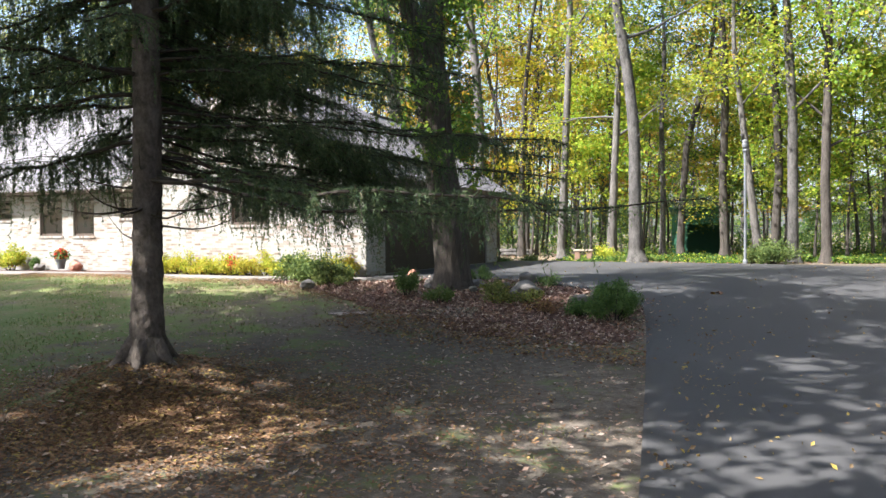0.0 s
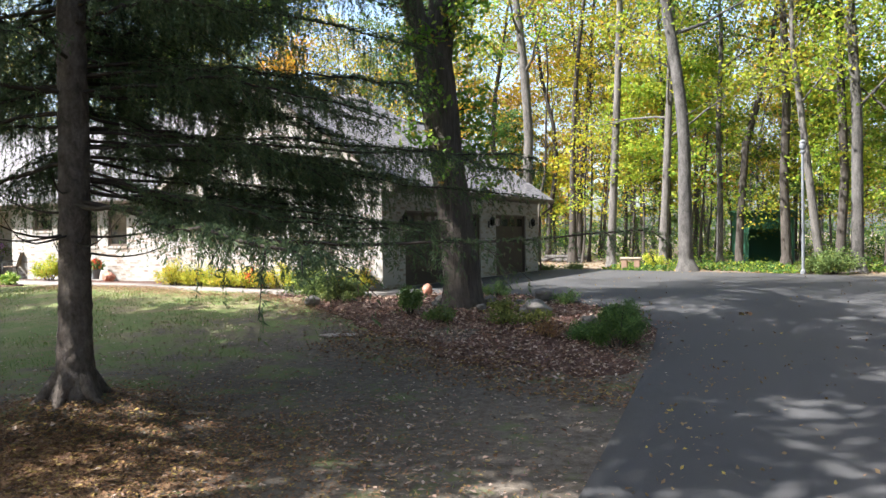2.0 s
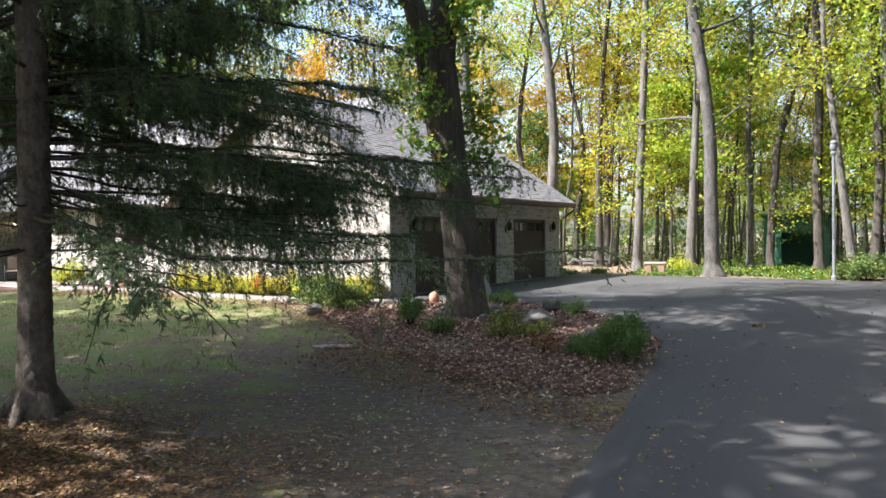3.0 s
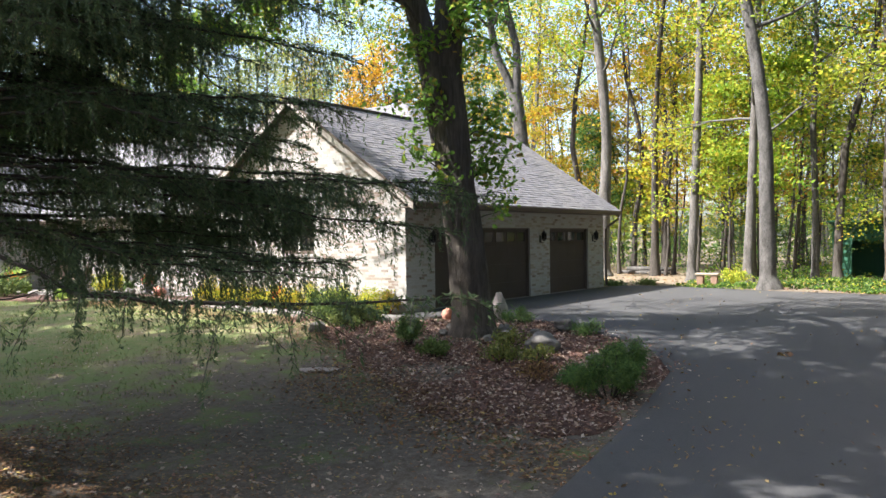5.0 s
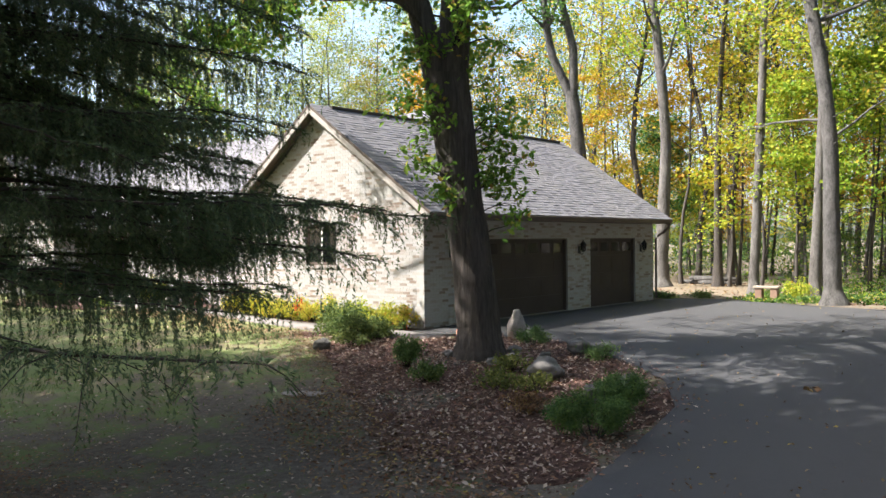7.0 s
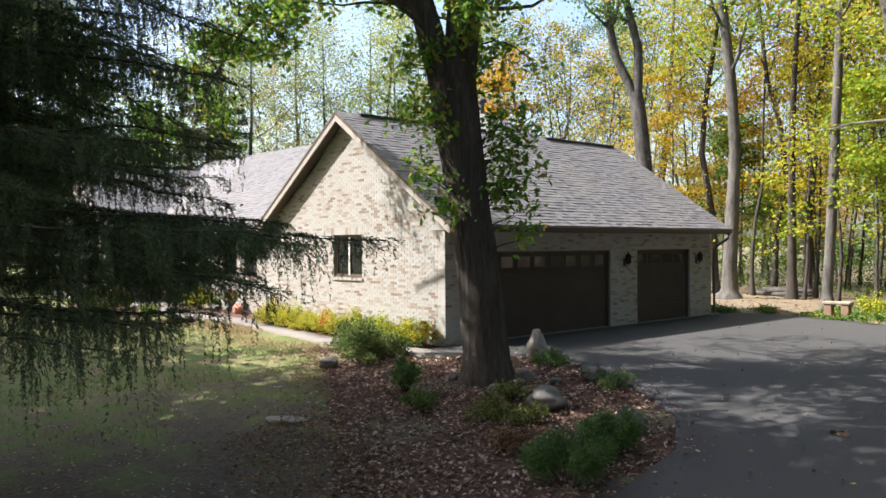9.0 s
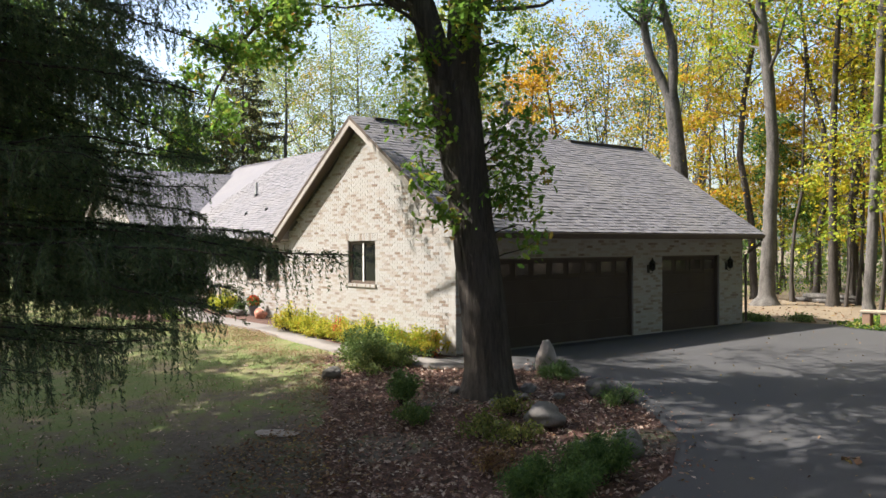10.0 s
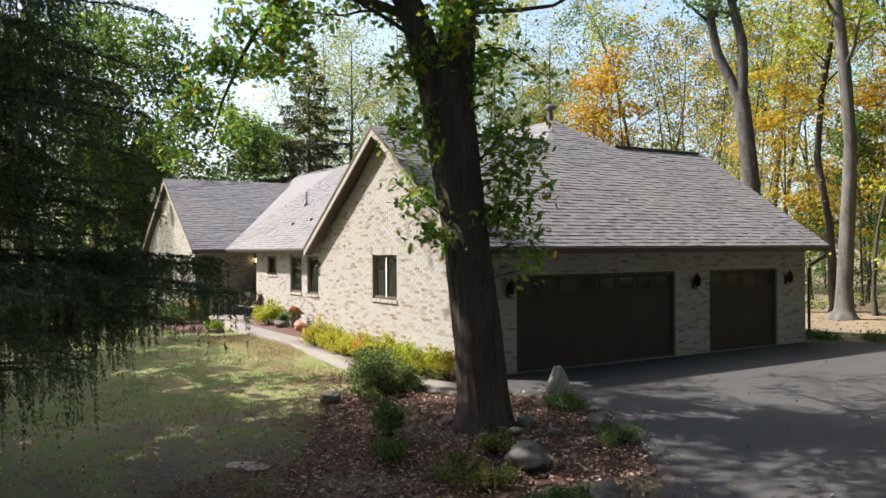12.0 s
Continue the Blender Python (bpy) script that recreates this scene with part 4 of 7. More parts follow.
def grow(rng, height, r0, crown_from, limbs, reach, lean=(0, 0), wave=0.025, rise=0.6, subs=5, sub_len=0.45, fork=None, flare=1.5):
    """Trunk and limbs of a broad-leaved tree. Returns the paths and the points where twigs end."""
    trunk = curve_path(rng, (0, 0, -0.35), (lean[0], lean[1], 1), height + 0.35, r0, r0 * 0.12, 14, wave, 0.15)
    trunk = [(x, y, z, r * (1 + (flare - 1) * math.exp(-max(z, 0) / 0.35))) for x, y, z, r in trunk]
    extra = []
    for (xa, ya, za, ra), (xb, yb, zb, rb) in zip(trunk[:1], trunk[1:2]):
        for f in (0.2, 0.32, 0.45, 0.65):
            z = za + (zb - za) * f
            extra.append((xa + (xb - xa) * f, ya + (yb - ya) * f, z, (r0 * (1 + (flare - 1) * math.exp(-max(z, 0) / 0.35)))))
    trunk = trunk[:1] + extra + trunk[1:]
    T = np.array(trunk)
    paths, ends = [trunk], []
    for k in range(limbs):
        s = crown_from + (1 - crown_from) * (k + rng.uniform(0, 0.8)) / limbs
        z = s * height
        i = min(np.searchsorted(T[:, 2], z), len(T) - 1)
        az = k * 2.4 + rng.uniform(-0.5, 0.5)
        L = reach * (1.1 - 0.75 * (s - crown_from) / (1 - crown_from + 1e-6)) * rng.uniform(0.7, 1.2)
        r = T[i, 3] * 0.45
        limb = curve_path(rng, T[i, :3], (math.cos(az), math.sin(az), rise), L, r, r * 0.2, 7, 0.12, 0.25)
        paths.append(limb)
        for j in range(subs):
            q = np.array(limb[min(7, 2 + int(rng.integers(0, 6)))])
            d = np.array([math.cos(az), math.sin(az), 0.25]) + rng.normal(size=3) * 0.8
            sub = curve_path(rng, q[:3], d, L * sub_len * rng.uniform(0.5, 1.2), max(q[3] * 0.6, 0.012), 0.006, 5, 0.15, 0.05)
            paths.append(sub)
            ends.extend(np.array(sub)[2:, :3])
        ends.extend(np.array(limb)[4:, :3])
    return paths, np.array(ends)


def clumps(rng, ends, n, spread, flat=0.5):
    """n leaf points scattered in flattened clumps round the twig ends."""
    c = ends[rng.integers(0, len(ends), n)]
    off = rng.normal(size=(n, 3)) * spread
    off[:, 2] *= flat
    return c + off


def bark_trunk(name, path, material, sides, step, top, amp, around, along, seed):
    """Trunk with ridged bark: fine rings up to a height, then the plain taper."""
    P = np.array(path)
    z = np.concatenate([np.arange(P[0, 2], top, step), P[P[:, 2] > top, 2]])
    C = np.stack([np.interp(z, P[:, 2], P[:, i]) for i in (0, 1, 3)], 1)
    V = []
    for (cx, cy, r), h in zip(C, z):
        for k in range(sides):
            a = 2 * math.pi * k / sides
            d = Vector((math.cos(a) * around, math.sin(a) * around, h * along + seed))
            n = noise.noise(d) + 0.5 * noise.noise(d * 2.3)
            q = r + amp * n
            V.append((cx + q * math.cos(a), cy + q * math.sin(a), h))
    i, j = np.meshgrid(np.arange(len(z) - 1), np.arange(sides), indexing="ij")
    q = np.stack([i * sides + j, i * sides + (j + 1) % sides, (i + 1) * sides + (j + 1) % sides, (i + 1) * sides + j], -1).reshape(-1, 4)
    return arrays_mesh(name, np.array(V), q.ravel(), np.full(len(q), 4), material, True)


def broad_tree(name, label, category, seed, bark, leafmat, height, r0, crown_from, limbs, reach, n_leaf, leaf, spread=0.5, flat=0.5, **kw):
    rng = np.random.default_rng(seed)
    paths, ends = grow(rng, height, r0, crown_from, limbs, reach, **kw)
    t = empty(name, label, category)
    trunk = new("trunk", tubes_mesh("trunk", paths[:1], bark, 12))
    limbs_ob = new("branchwork", tubes_mesh("branchwork", paths[1:], bark, 4))
    crown = new("crown", leaves_mesh("crown", rng, clumps(rng, ends, n_leaf, spread, flat), leaf, leafmat, flat=0.45, wide=0.7))
    for o in (trunk, limbs_ob, crown):
        o.parent = t
    tagged(limbs_ob, kind="stuff")
    tagged(crown, kind="stuff")
    return t


KINDS = {}
HIDE = Matrix.Translation((0, 0, 0))
CANOPY = [("yellow", M_YELLOW, 21), ("green", M_GREEN, 22), ("lime", M_LIME, 23), ("orange", M_ORANGE, 24)]


def first(kind, *a, **kw):
    KINDS[kind] = [broad_tree(*a, **kw), False]


def plant(kind, x, y, turn=0.0, size=1.0, group="woodland trees"):
    """Stands a tree of that kind on the ground; the first one is the original."""
    ob, used = KINDS[kind]
    m = Matrix.Translation((x, y, ground(x, y))) @ Matrix.Rotation(turn, 4, "Z") @ Matrix.Diagonal((size, size, size, 1))
    if not used:
        KINDS[kind][1] = True
        ob.matrix_basis = m
        tagged(ob, group=group)
        return ob
    c = copy_thing(ob, Matrix.Identity(4))
    c.matrix_basis = m
    return c


first("tall_grey_a", "woodland_tree", "tall grey-barked tree with a high yellowing crown", "tree", 31, M_BARK_GREY, M_LIME, 21, 0.20, 0.45, 12, 4.4, 4600, 0.16, wave=0.035, flare=1.6, subs=7)
first("tall_grey_b", "woodland_tree", "tall pale straight trunk with lime autumn leaves", "tree", 32, M_BARK_GREY, M_LIME, 20, 0.17, 0.42, 12, 3.8, 4400, 0.155, wave=0.04, subs=7)
first("tall_dark_a", "woodland_tree", "tall dark trunk with a green and gold crown", "tree", 33, M_BARK_DARK, M_GREEN, 20, 0.19, 0.38, 13, 4.0, 4800, 0.155, wave=0.05, subs=7)
first("tall_dark_b", "woodland_tree", "slender dark trunk with yellow leaves", "tree", 34, M_BARK_DARK, M_YELLOW, 17, 0.13, 0.30, 13, 3.2, 3800, 0.15, wave=0.055, subs=7)
first("under_lime", "young_maple", "young maple with lime-yellow autumn leaves", "tree", 41, M_BARK_DARK, M_LIME, 8, 0.07, 0.22, 16, 2.8, 4600, 0.14, spread=0.34, flat=0.25, rise=0.25)
first("under_yellow", "young_maple", "young maple with bright yellow autumn leaves", "tree", 42, M_BARK_DARK, M_YELLOW, 9, 0.08, 0.22, 16, 2.8, 4600, 0.14, spread=0.34, flat=0.25, rise=0.3)
first("under_green", "young_maple", "young green-leaved tree in the undergrowth", "tree", 43, M_BARK_DARK, M_GREEN, 7, 0.06, 0.15, 16, 2.4, 4600, 0.14, spread=0.34, flat=0.28, rise=0.3)
first("under_orange", "young_maple", "young maple with orange autumn leaves", "tree", 44, M_BARK_DARK, M_ORANGE, 8, 0.07, 0.3, 14, 2.3, 4000, 0.14, spread=0.34, flat=0.28, rise=0.3)
first("full_green", "shade_tree", "full green-leaved shade tree", "tree", 45, M_BARK_DARK, M_GREEN, 12.5, 0.2, 0.2, 20, 4.2, 7500, 0.24, spread=0.6, flat=0.6, rise=0.5)
first("full_pale", "shade_tree", "airy pale green tree with thinning leaves", "tree", 46, M_BARK_GREY, M_AIRY, 14, 0.2, 0.2, 20, 4.0, 6500, 0.125, spread=0.55, flat=0.6, rise=0.6)

first("thin_bare", "slender_tree", "slender half-bare tree with dark twigs and few leaves", "tree", 49, M_BARK_DARK, M_YELLOW, 14, 0.075, 0.25, 18, 3.4, 1000, 0.15, wave=0.06, rise=1.0, spread=0.35, subs=7)
first("thin_bare_b", "slender_tree", "slender half-bare tree with grey twigs and few leaves", "tree", 50, M_BARK_GREY, M_LIME, 13, 0.07, 0.2, 18, 3.2, 900, 0.15, wave=0.07, rise=1.2, spread=0.35, subs=7)
# trunks along the edge of the woods: (sideways shift, height, radius) up each trunk
def edge_tree(label, x, y, shape, bark, leafmat, seed, height=19.0, crown_from=8.0, limbs=12, reach=4.0, n_leaf=3600, leaf=0.16, side=(0.96, 0.28)):
    rng = np.random.default_rng(seed)
    t = empty("woodland_tree", label, "tree", (x, y, ground(x, y)), "trees at the edge of the woods")
    path = [(side[0] * d + 0.02 * rng.normal(), side[1] * d + 0.02 * rng.normal(), z, r) for d, z, r in shape]
    foot, r0 = path[0], path[0][3]
    path = [(foot[0], foot[1], -0.4, r0 * 1.75), (foot[0], foot[1], 0.0, r0 * 1.4), (foot[0], foot[1], 0.17, r0 * 1.12)] + path[1:]
    a, b = np.array(path[-2]), np.array(path[-1])
    d = unit((b - a)[:3])
    path += curve_path(rng, b[:3], d + np.array([0, 0, 0.6]), height - b[2], b[3] * 0.96, 0.03, 7, 0.06, 0.2)[1:]
    trunk = new("trunk", bark_trunk("trunk", path, bark, 22, 0.09, 11.0, 0.055 * shape[1][2], 2.6, 1.5, seed * 1.7))
    P = np.array(path)
    work, ends = [], []
    for k in range(limbs):
        z = crown_from + (height - crown_from) * (k + rng.uniform(0, 0.8)) / limbs
        c = np.array([np.interp(z, P[:, 2], P[:, i]) for i in range(4)])
        az = k * 2.4 + rng.uniform(-0.6, 0.6)
        L = reach * (1.15 - 0.6 * k / limbs) * rng.uniform(0.65, 1.2)
        limb = curve_path(rng, c[:3], (math.cos(az), math.sin(az), rng.uniform(0.35, 1.1)), L, c[3] * 0.42, 0.012, 7, 0.14, 0.2)
        work.append(limb)
        for _ in range(6):
            q = np.array(limb[2 + int(rng.integers(0, 6))])
            sub = curve_path(rng, q[:3], np.array([math.cos(az), math.sin(az), 0.2]) + rng.normal(size=3) * 0.8, L * 0.45 * rng.uniform(0.5, 1.2), max(q[3] * 0.55, 0.012), 0.006, 5, 0.16, 0.05)
            work.append(sub)
            ends.extend(np.array(sub)[2:, :3])
        ends.extend(np.array(limb)[5:, :3])
    # a few thin dead or leafless side branches below the crown
    for _ in range(4):
        z, az = rng.uniform(0.45, 0.95) * crown_from, rng.uniform(0, 6.3)
        c = np.array([np.interp(z, P[:, 2], P[:, i]) for i in range(4)])
        work.append(curve_path(rng, c[:3], (math.cos(az), math.sin(az), 0.5), rng.uniform(0.5, 1.5), c[3] * 0.1, 0.004, 6, 0.16, 0.1))
    limbs_ob = new("branchwork", tubes_mesh("branchwork", work, bark, 5))
    crown = new("crown", leaves_mesh("crown", rng, clumps(rng, np.array(ends), n_leaf, 0.42, 0.45), leaf, leafmat, flat=0.45, wide=0.7))
    for o in (trunk, limbs_ob, crown):
        o.parent = t
    tagged(limbs_ob, kind="stuff")
    tagged(crown, kind="stuff")


EDGE = [(5.3, 12.9), (1.3, 16.9), (3.66, 16.2), (-3.65, 19.15), (10.85, 12.8), (10.3, 15.6), (9.5, 13.3), (6.4, 18.4), (8.35, 17.2), (12.0, 12.9), (5.6, 18.3), (-2.2, 23.2), (-2.75, 24.2), (-4.6, 25.0), (-6.4, 22.4)]
edge_tree("large grey furrowed trunk at the edge of the drive", *EDGE[0], [(-0.04, 0.0, 0.343), (-0.04, 0.45, 0.275), (-0.1, 3.2, 0.23), (-0.12, 4.7, 0.22), (-0.22, 6.3, 0.214), (-0.46, 8.2, 0.205), (-0.65, 9.7, 0.19)], M_BARK_GREY, M_GREEN, 301, 21)
edge_tree("slim pale straight trunk behind the stone bench", *EDGE[1], [(-0.02, 0.0, 0.209), (0.0, 0.5, 0.18), (0.03, 1.8, 0.173), (0.17, 5.5, 0.162), (0.26, 8.0, 0.151), (0.43, 11.2, 0.137)], M_BARK_PALE, M_YELLOW, 302, 19, 9.5)
edge_tree("pale trunk with a leafy lime crown", *EDGE[2], [(0.0, 0.0, 0.238), (0.03, 0.5, 0.202), (0.06, 1.5, 0.187), (0.17, 3.4, 0.158), (0.35, 7.5, 0.137), (0.46, 10.5, 0.119)], M_BARK_PALE, M_LIME, 303, 16, 5.0, 14, 3.4, 5200, 0.15)
edge_tree("tall pale grey trunk with a flared foot behind the garage", *EDGE[3], [(-0.05, 0.0, 0.446), (0.0, 0.35, 0.346), (0.02, 1.2, 0.288), (0.12, 3.6, 0.256), (0.22, 6.4, 0.227), (0.06, 9.2, 0.22), (-0.2, 11.6, 0.194)], M_BARK_PALE, M_LIME, 304, 20, 9.0, side=(0.88, 0.48))
edge_tree("grey trunk at the edge of the drive", *EDGE[4], [(0.02, 0.0, 0.248), (0.02, 0.5, 0.207), (0.03, 2.4, 0.186), (0.07, 5.4, 0.169), (-0.15, 8.6, 0.152)], M_BARK_GREY, M_LIME, 305, 19, 5.5, 13, 3.6, 4200, 0.16)
edge_tree("slender brown trunk with lime leaves", *EDGE[5], [(-0.03, 0.0, 0.193), (0.0, 0.5, 0.172), (0.13, 3.5, 0.162), (0.02, 6.8, 0.144), (0.02, 9.5, 0.131)], M_BARK_DARK, M_LIME, 306, 18, 5.0, 14, 3.4, 4200, 0.16)
edge_tree("leaning pale trunk beside the lamp post", *EDGE[6], [(0.25, 0.0, 0.186), (0.2, 0.5, 0.158), (0.05, 2.0, 0.144), (-0.25, 4.3, 0.124), (-0.42, 6.5, 0.11)], M_BARK_PALE, M_LIME, 307, 14, 5.5, 12, 3.0, 3800, 0.15)
edge_tree("dark leaning trunk in front of the shed", *EDGE[7], [(-0.02, 0.0, 0.186), (0.0, 0.5, 0.166), (0.05, 2.1, 0.155), (0.27, 5.1, 0.148), (0.95, 7.6, 0.124), (1.3, 9.0, 0.103)], M_BARK_DARK, M_YELLOW, 308, 14, 7.5, 10, 3.2, 3400)
edge_tree("dark straight trunk among the maples", *EDGE[8], [(0.0, 0.0, 0.227), (0.0, 0.5, 0.193), (-0.05, 3.5, 0.175), (0.02, 6.5, 0.158), (-0.1, 9.5, 0.138)], M_BARK_DARK, M_GREEN, 309, 19, 7.5)
edge_tree("dark trunk under low green boughs", *EDGE[9], [(0.0, 0.0, 0.207), (0.0, 0.5, 0.179), (-0.03, 3.0, 0.166), (0.05, 6.0, 0.144), (0.1, 9.0, 0.124)], M_BARK_DARK, M_LIME, 310, 17, 4.0, 15, 3.8, 5600, 0.16)
edge_tree("slender grey trunk beside the shed", *EDGE[10], [(0.0, 0.0, 0.166), (0.0, 0.5, 0.138), (0.05, 3.0, 0.124), (-0.05, 6.0, 0.11), (0.1, 9.0, 0.097)], M_BARK_GREY, M_GREEN, 311, 16, 8)
edge_tree("tall dark trunk of a close pair", *EDGE[11], [(-0.05, 0.0, 0.207), (-0.03, 0.5, 0.179), (0.05, 3.5, 0.166), (0.3, 6.5, 0.152), (0.62, 10.0, 0.131)], M_BARK_DARK, M_YELLOW, 312, 19, 9.5)
edge_tree("tall dark trunk of a close pair", *EDGE[12], [(0.3, 0.0, 0.186), (0.3, 0.5, 0.166), (0.15, 3.5, 0.152), (0.25, 6.5, 0.138), (0.1, 10.0, 0.117)], M_BARK_DARK, M_YELLOW, 313, 19, 9.5)
edge_tree("dark wavy trunk with golden leaves", *EDGE[13], [(0.0, 0.0, 0.179), (0.03, 0.6, 0.152), (0.1, 2.8, 0.138), (0.55, 5.2, 0.127), (0.35, 7.6, 0.117), (-0.25, 10.2, 0.103)], M_BARK_DARK, M_YELLOW, 314, 17, 9.0, 12, 3.4, 3000)
edge_tree("dark curved trunk behind the garage", *EDGE[14], [(0.3, 0.0, 0.193), (0.25, 0.6, 0.172), (0.1, 3.5, 0.152), (-0.3, 6.5, 0.138), (-0.15, 9.0, 0.117), (0.2, 11.0, 0.103)], M_BARK_DARK, M_YELLOW, 315, 17, 9.0, 12, 3.2, 3000)


def woods():
    rng = np.random.default_rng(77)
    done = list(EDGE)
    n = 0
    while n < 50:
        b, d = radians(rng.uniform(-14, 62)), rng.uniform(34, 82)
        x, y = 12 - d * math.sin(b), -15 + d * math.cos(b)
        if y < 15.5 or (x < -1 and y < 20) or min(math.hypot(x - p, y - q) for p, q in done) < 1.9 or (4 < x < 9 and y < 25):
            continue
        done.append((x, y))
        k = ("tall_grey_a", "tall_dark_a", "tall_dark_a", "tall_dark_b", "tall_dark_b", "tall_grey_b")[rng.integers(0, 6)]
        plant(k, x, y, rng.uniform(0, 6.3), rng.uniform(0.75, 1.15))
        n += 1
    n = 0
    while n < 56:
        b, d = radians(rng.uniform(-14, 66)), rng.uniform(36, 80)
        x, y = 12 - d * math.sin(b), -15 + d * math.cos(b)
        if y < 16.5 or (x < -1 and y < 21) or (4 < x < 9 and y < 23):
            continue
        k = ("under_lime", "under_yellow", "under_green", "under_green", "under_lime", "under_orange", "under_orange", "full_pale")[rng.integers(0, 8)]
        plant(k, x, y, rng.uniform(0, 6.3), rng.uniform(0.6, 1.25), "understorey trees")
        n += 1
    n = 0
    while n < 76:
        b, d = radians(rng.uniform(-14, 64)), rng.uniform(33, 66)
        x, y = 12 - d * math.sin(b), -15 + d * math.cos(b)
        if y < 17.5 or (x < -1 and y < 20.5) or (4 < x < 9.5 and y < 24):
            continue
        plant(("thin_bare", "thin_bare_b")[n % 2], x, y, rng.uniform(0, 6.3), rng.uniform(0.8, 1.3), "slender woodland trees")
        n += 1
    # behind the far wing of the house
    n = 0
    while n < 26:
        b, d = radians(rng.uniform(60, 100)), rng.uniform(50, 78)
        x, y = 13 - d * math.sin(b), -10 + d * math.cos(b)
        if x > -33 and y < 16:
            continue
        k = ("full_green", "full_green", "full_green", "under_lime", "full_pale")[rng.integers(0, 5)]
        plant(k, x, y, rng.uniform(0, 6.3), rng.uniform(0.75, 1.05), "trees behind the house")
        n += 1


woods()
# tall trees beyond the far wing
for i in range(6):
    b, d = radians(77 + 2.6 * i), 52 + 4 * math.sin(i * 2.3)
    plant(("full_green", "full_pale")[i % 2], 13.7 - d * math.sin(b), -9.3 + d * math.cos(b), i * 1.1, 1.2 + 0.1 * math.sin(i * 1.7), "trees behind the house")
for i in range(11):
    b, d = radians(48 + 1.7 * i), 58 + 5 * math.sin(i * 2.1)
    plant(("full_pale", "thin_bare_b", "full_pale")[i % 3], 13.4 - d * math.sin(b), -12 + d * math.cos(b), i * 1.9, (1.2 if i % 3 != 1 else 1.45) + 0.1 * math.sin(i * 2.3), "trees behind the house")
# bright young maples at the edge of the woods
for k, x, y, a, s in (("under_lime", 3.4, 19.0, 0.5, 1.1), ("under_lime", 2.3, 18.4, 3.5, 1.05), ("under_lime", 4.5, 20.0, 1.9, 1.2), ("under_lime", 12.9, 15.4, 0.9, 0.95), ("under_lime", 11.0, 17.4, 5.6, 1.0), ("under_yellow", -1.2, 21.6, 2.2, 1.15), ("under_lime", 9.9, 18.6, 4.1, 0.9), ("under_lime", 11.8, 16.5, 2.5, 0.9), ("under_lime", 14.0, 17.5, 4.5, 1.1), ("under_yellow", 0.2, 24.5, 1.2, 1.1), ("under_orange", -23.5, 25.5, 0.2, 1.7), ("under_orange", -8.5, 29, 0.2, 1.3), ("under_yellow", -6.0, 30, 3.3, 1.4), ("under_green", 9.4, 20, 3, 1.0)):
    plant(k, x, y, a, s, "understorey trees")
# unseen high-crowned trees beside and behind the camera's way, added to cast shade
first("shade_tall", "shade_tree", "tall tree with a high spreading green crown", "tree", 47, M_BARK_DARK, M_DEEP, 19, 0.3, 0.42, 18, 6.2, 6200, 0.32, spread=0.45, flat=0.6, rise=0.45)
first("shade_thin", "shade_tree", "tall tree with a thin gappy crown", "tree", 48, M_BARK_DARK, M_LIME, 18, 0.22, 0.42, 12, 5.5, 5000, 0.26, spread=0.42, flat=0.5, rise=0.45)
for x, y, a, s in ((2.0, -27.5, 2.2, 1.0), (-6.0, -23.6, 3.1, 0.9), (2.0, -20.6, 1.2, 1.0), (-2.2, -21.6, 0.9, 0.9)):
    plant("shade_thin", x, y, a, s, "shade trees of the lawn")
for x, y, a, s in ((-4.6, -14.0, 0.4, 0.93), (-8.0, -16.6, 2.3, 0.88), (-2.4, -12.9, 2.6, 0.78), (-0.6, -15.2, 5.2, 0.92), (-13.5, -21.0, 0.2, 1.0), (-14.5, -16.8, 1.2, 0.9), (-19.5, -17.0, 2.9, 0.92), (-24.5, -17.5, 4.4, 0.95), (-9.5, -20.5, 5.0, 0.95)):
    plant("shade_tall", x, y, a, s, "shade trees of the lawn")
# unseen trees beyond the drive, added to cut skylight on the garage front
first("screen", "shade_tree", "full green tree at the edge of the woods", "tree", 52, M_BARK_DARK, M_DEEP, 12.5, 0.2, 0.12, 16, 4.2, 2600, 0.5, spread=0.7, flat=0.6, rise=0.5, subs=3)
for x, y, a, s in ((21.5, -7, 0.3, 1.2), (22, 0.5, 1.9, 1.25), (21.5, 8, 3.3, 1.2), (22.5, 15.5, 4.1, 1.25), (21.0, 22.5, 5.2, 1.15)):
    plant("shade_tall", x, y, a, s, "shade trees beyond the drive")
for x, y, a, s in ((19.5, -13, 2.3, 1.2), (19.0, -4, 0.9, 1.15), (19.5, 4, 5.3, 1.2)):
    plant("shade_tall", x, y, a, s, "shade trees beyond the drive")
# unseen woods across the drive and behind the camera's way, added to block skylight
for i in range(22):
    a = radians(-62 - i * 8.5)
    d = 24 + 5 * math.sin(i * 2.7)
    plant(("screen", "full_pale", "under_yellow", "screen")[i % 4], 9 - d * math.sin(a), -8 + d * math.cos(a) * 1.15, i * 1.3, (1.7 if i < 9 else 1.0) + 0.12 * math.sin(i * 1.9), "woods round the drive")
for i in range(9):
    plant("screen", 27 + 3 * math.sin(i * 2.2), -20 + i * 5.2, i * 1.7, 1.55, "woods round the drive")


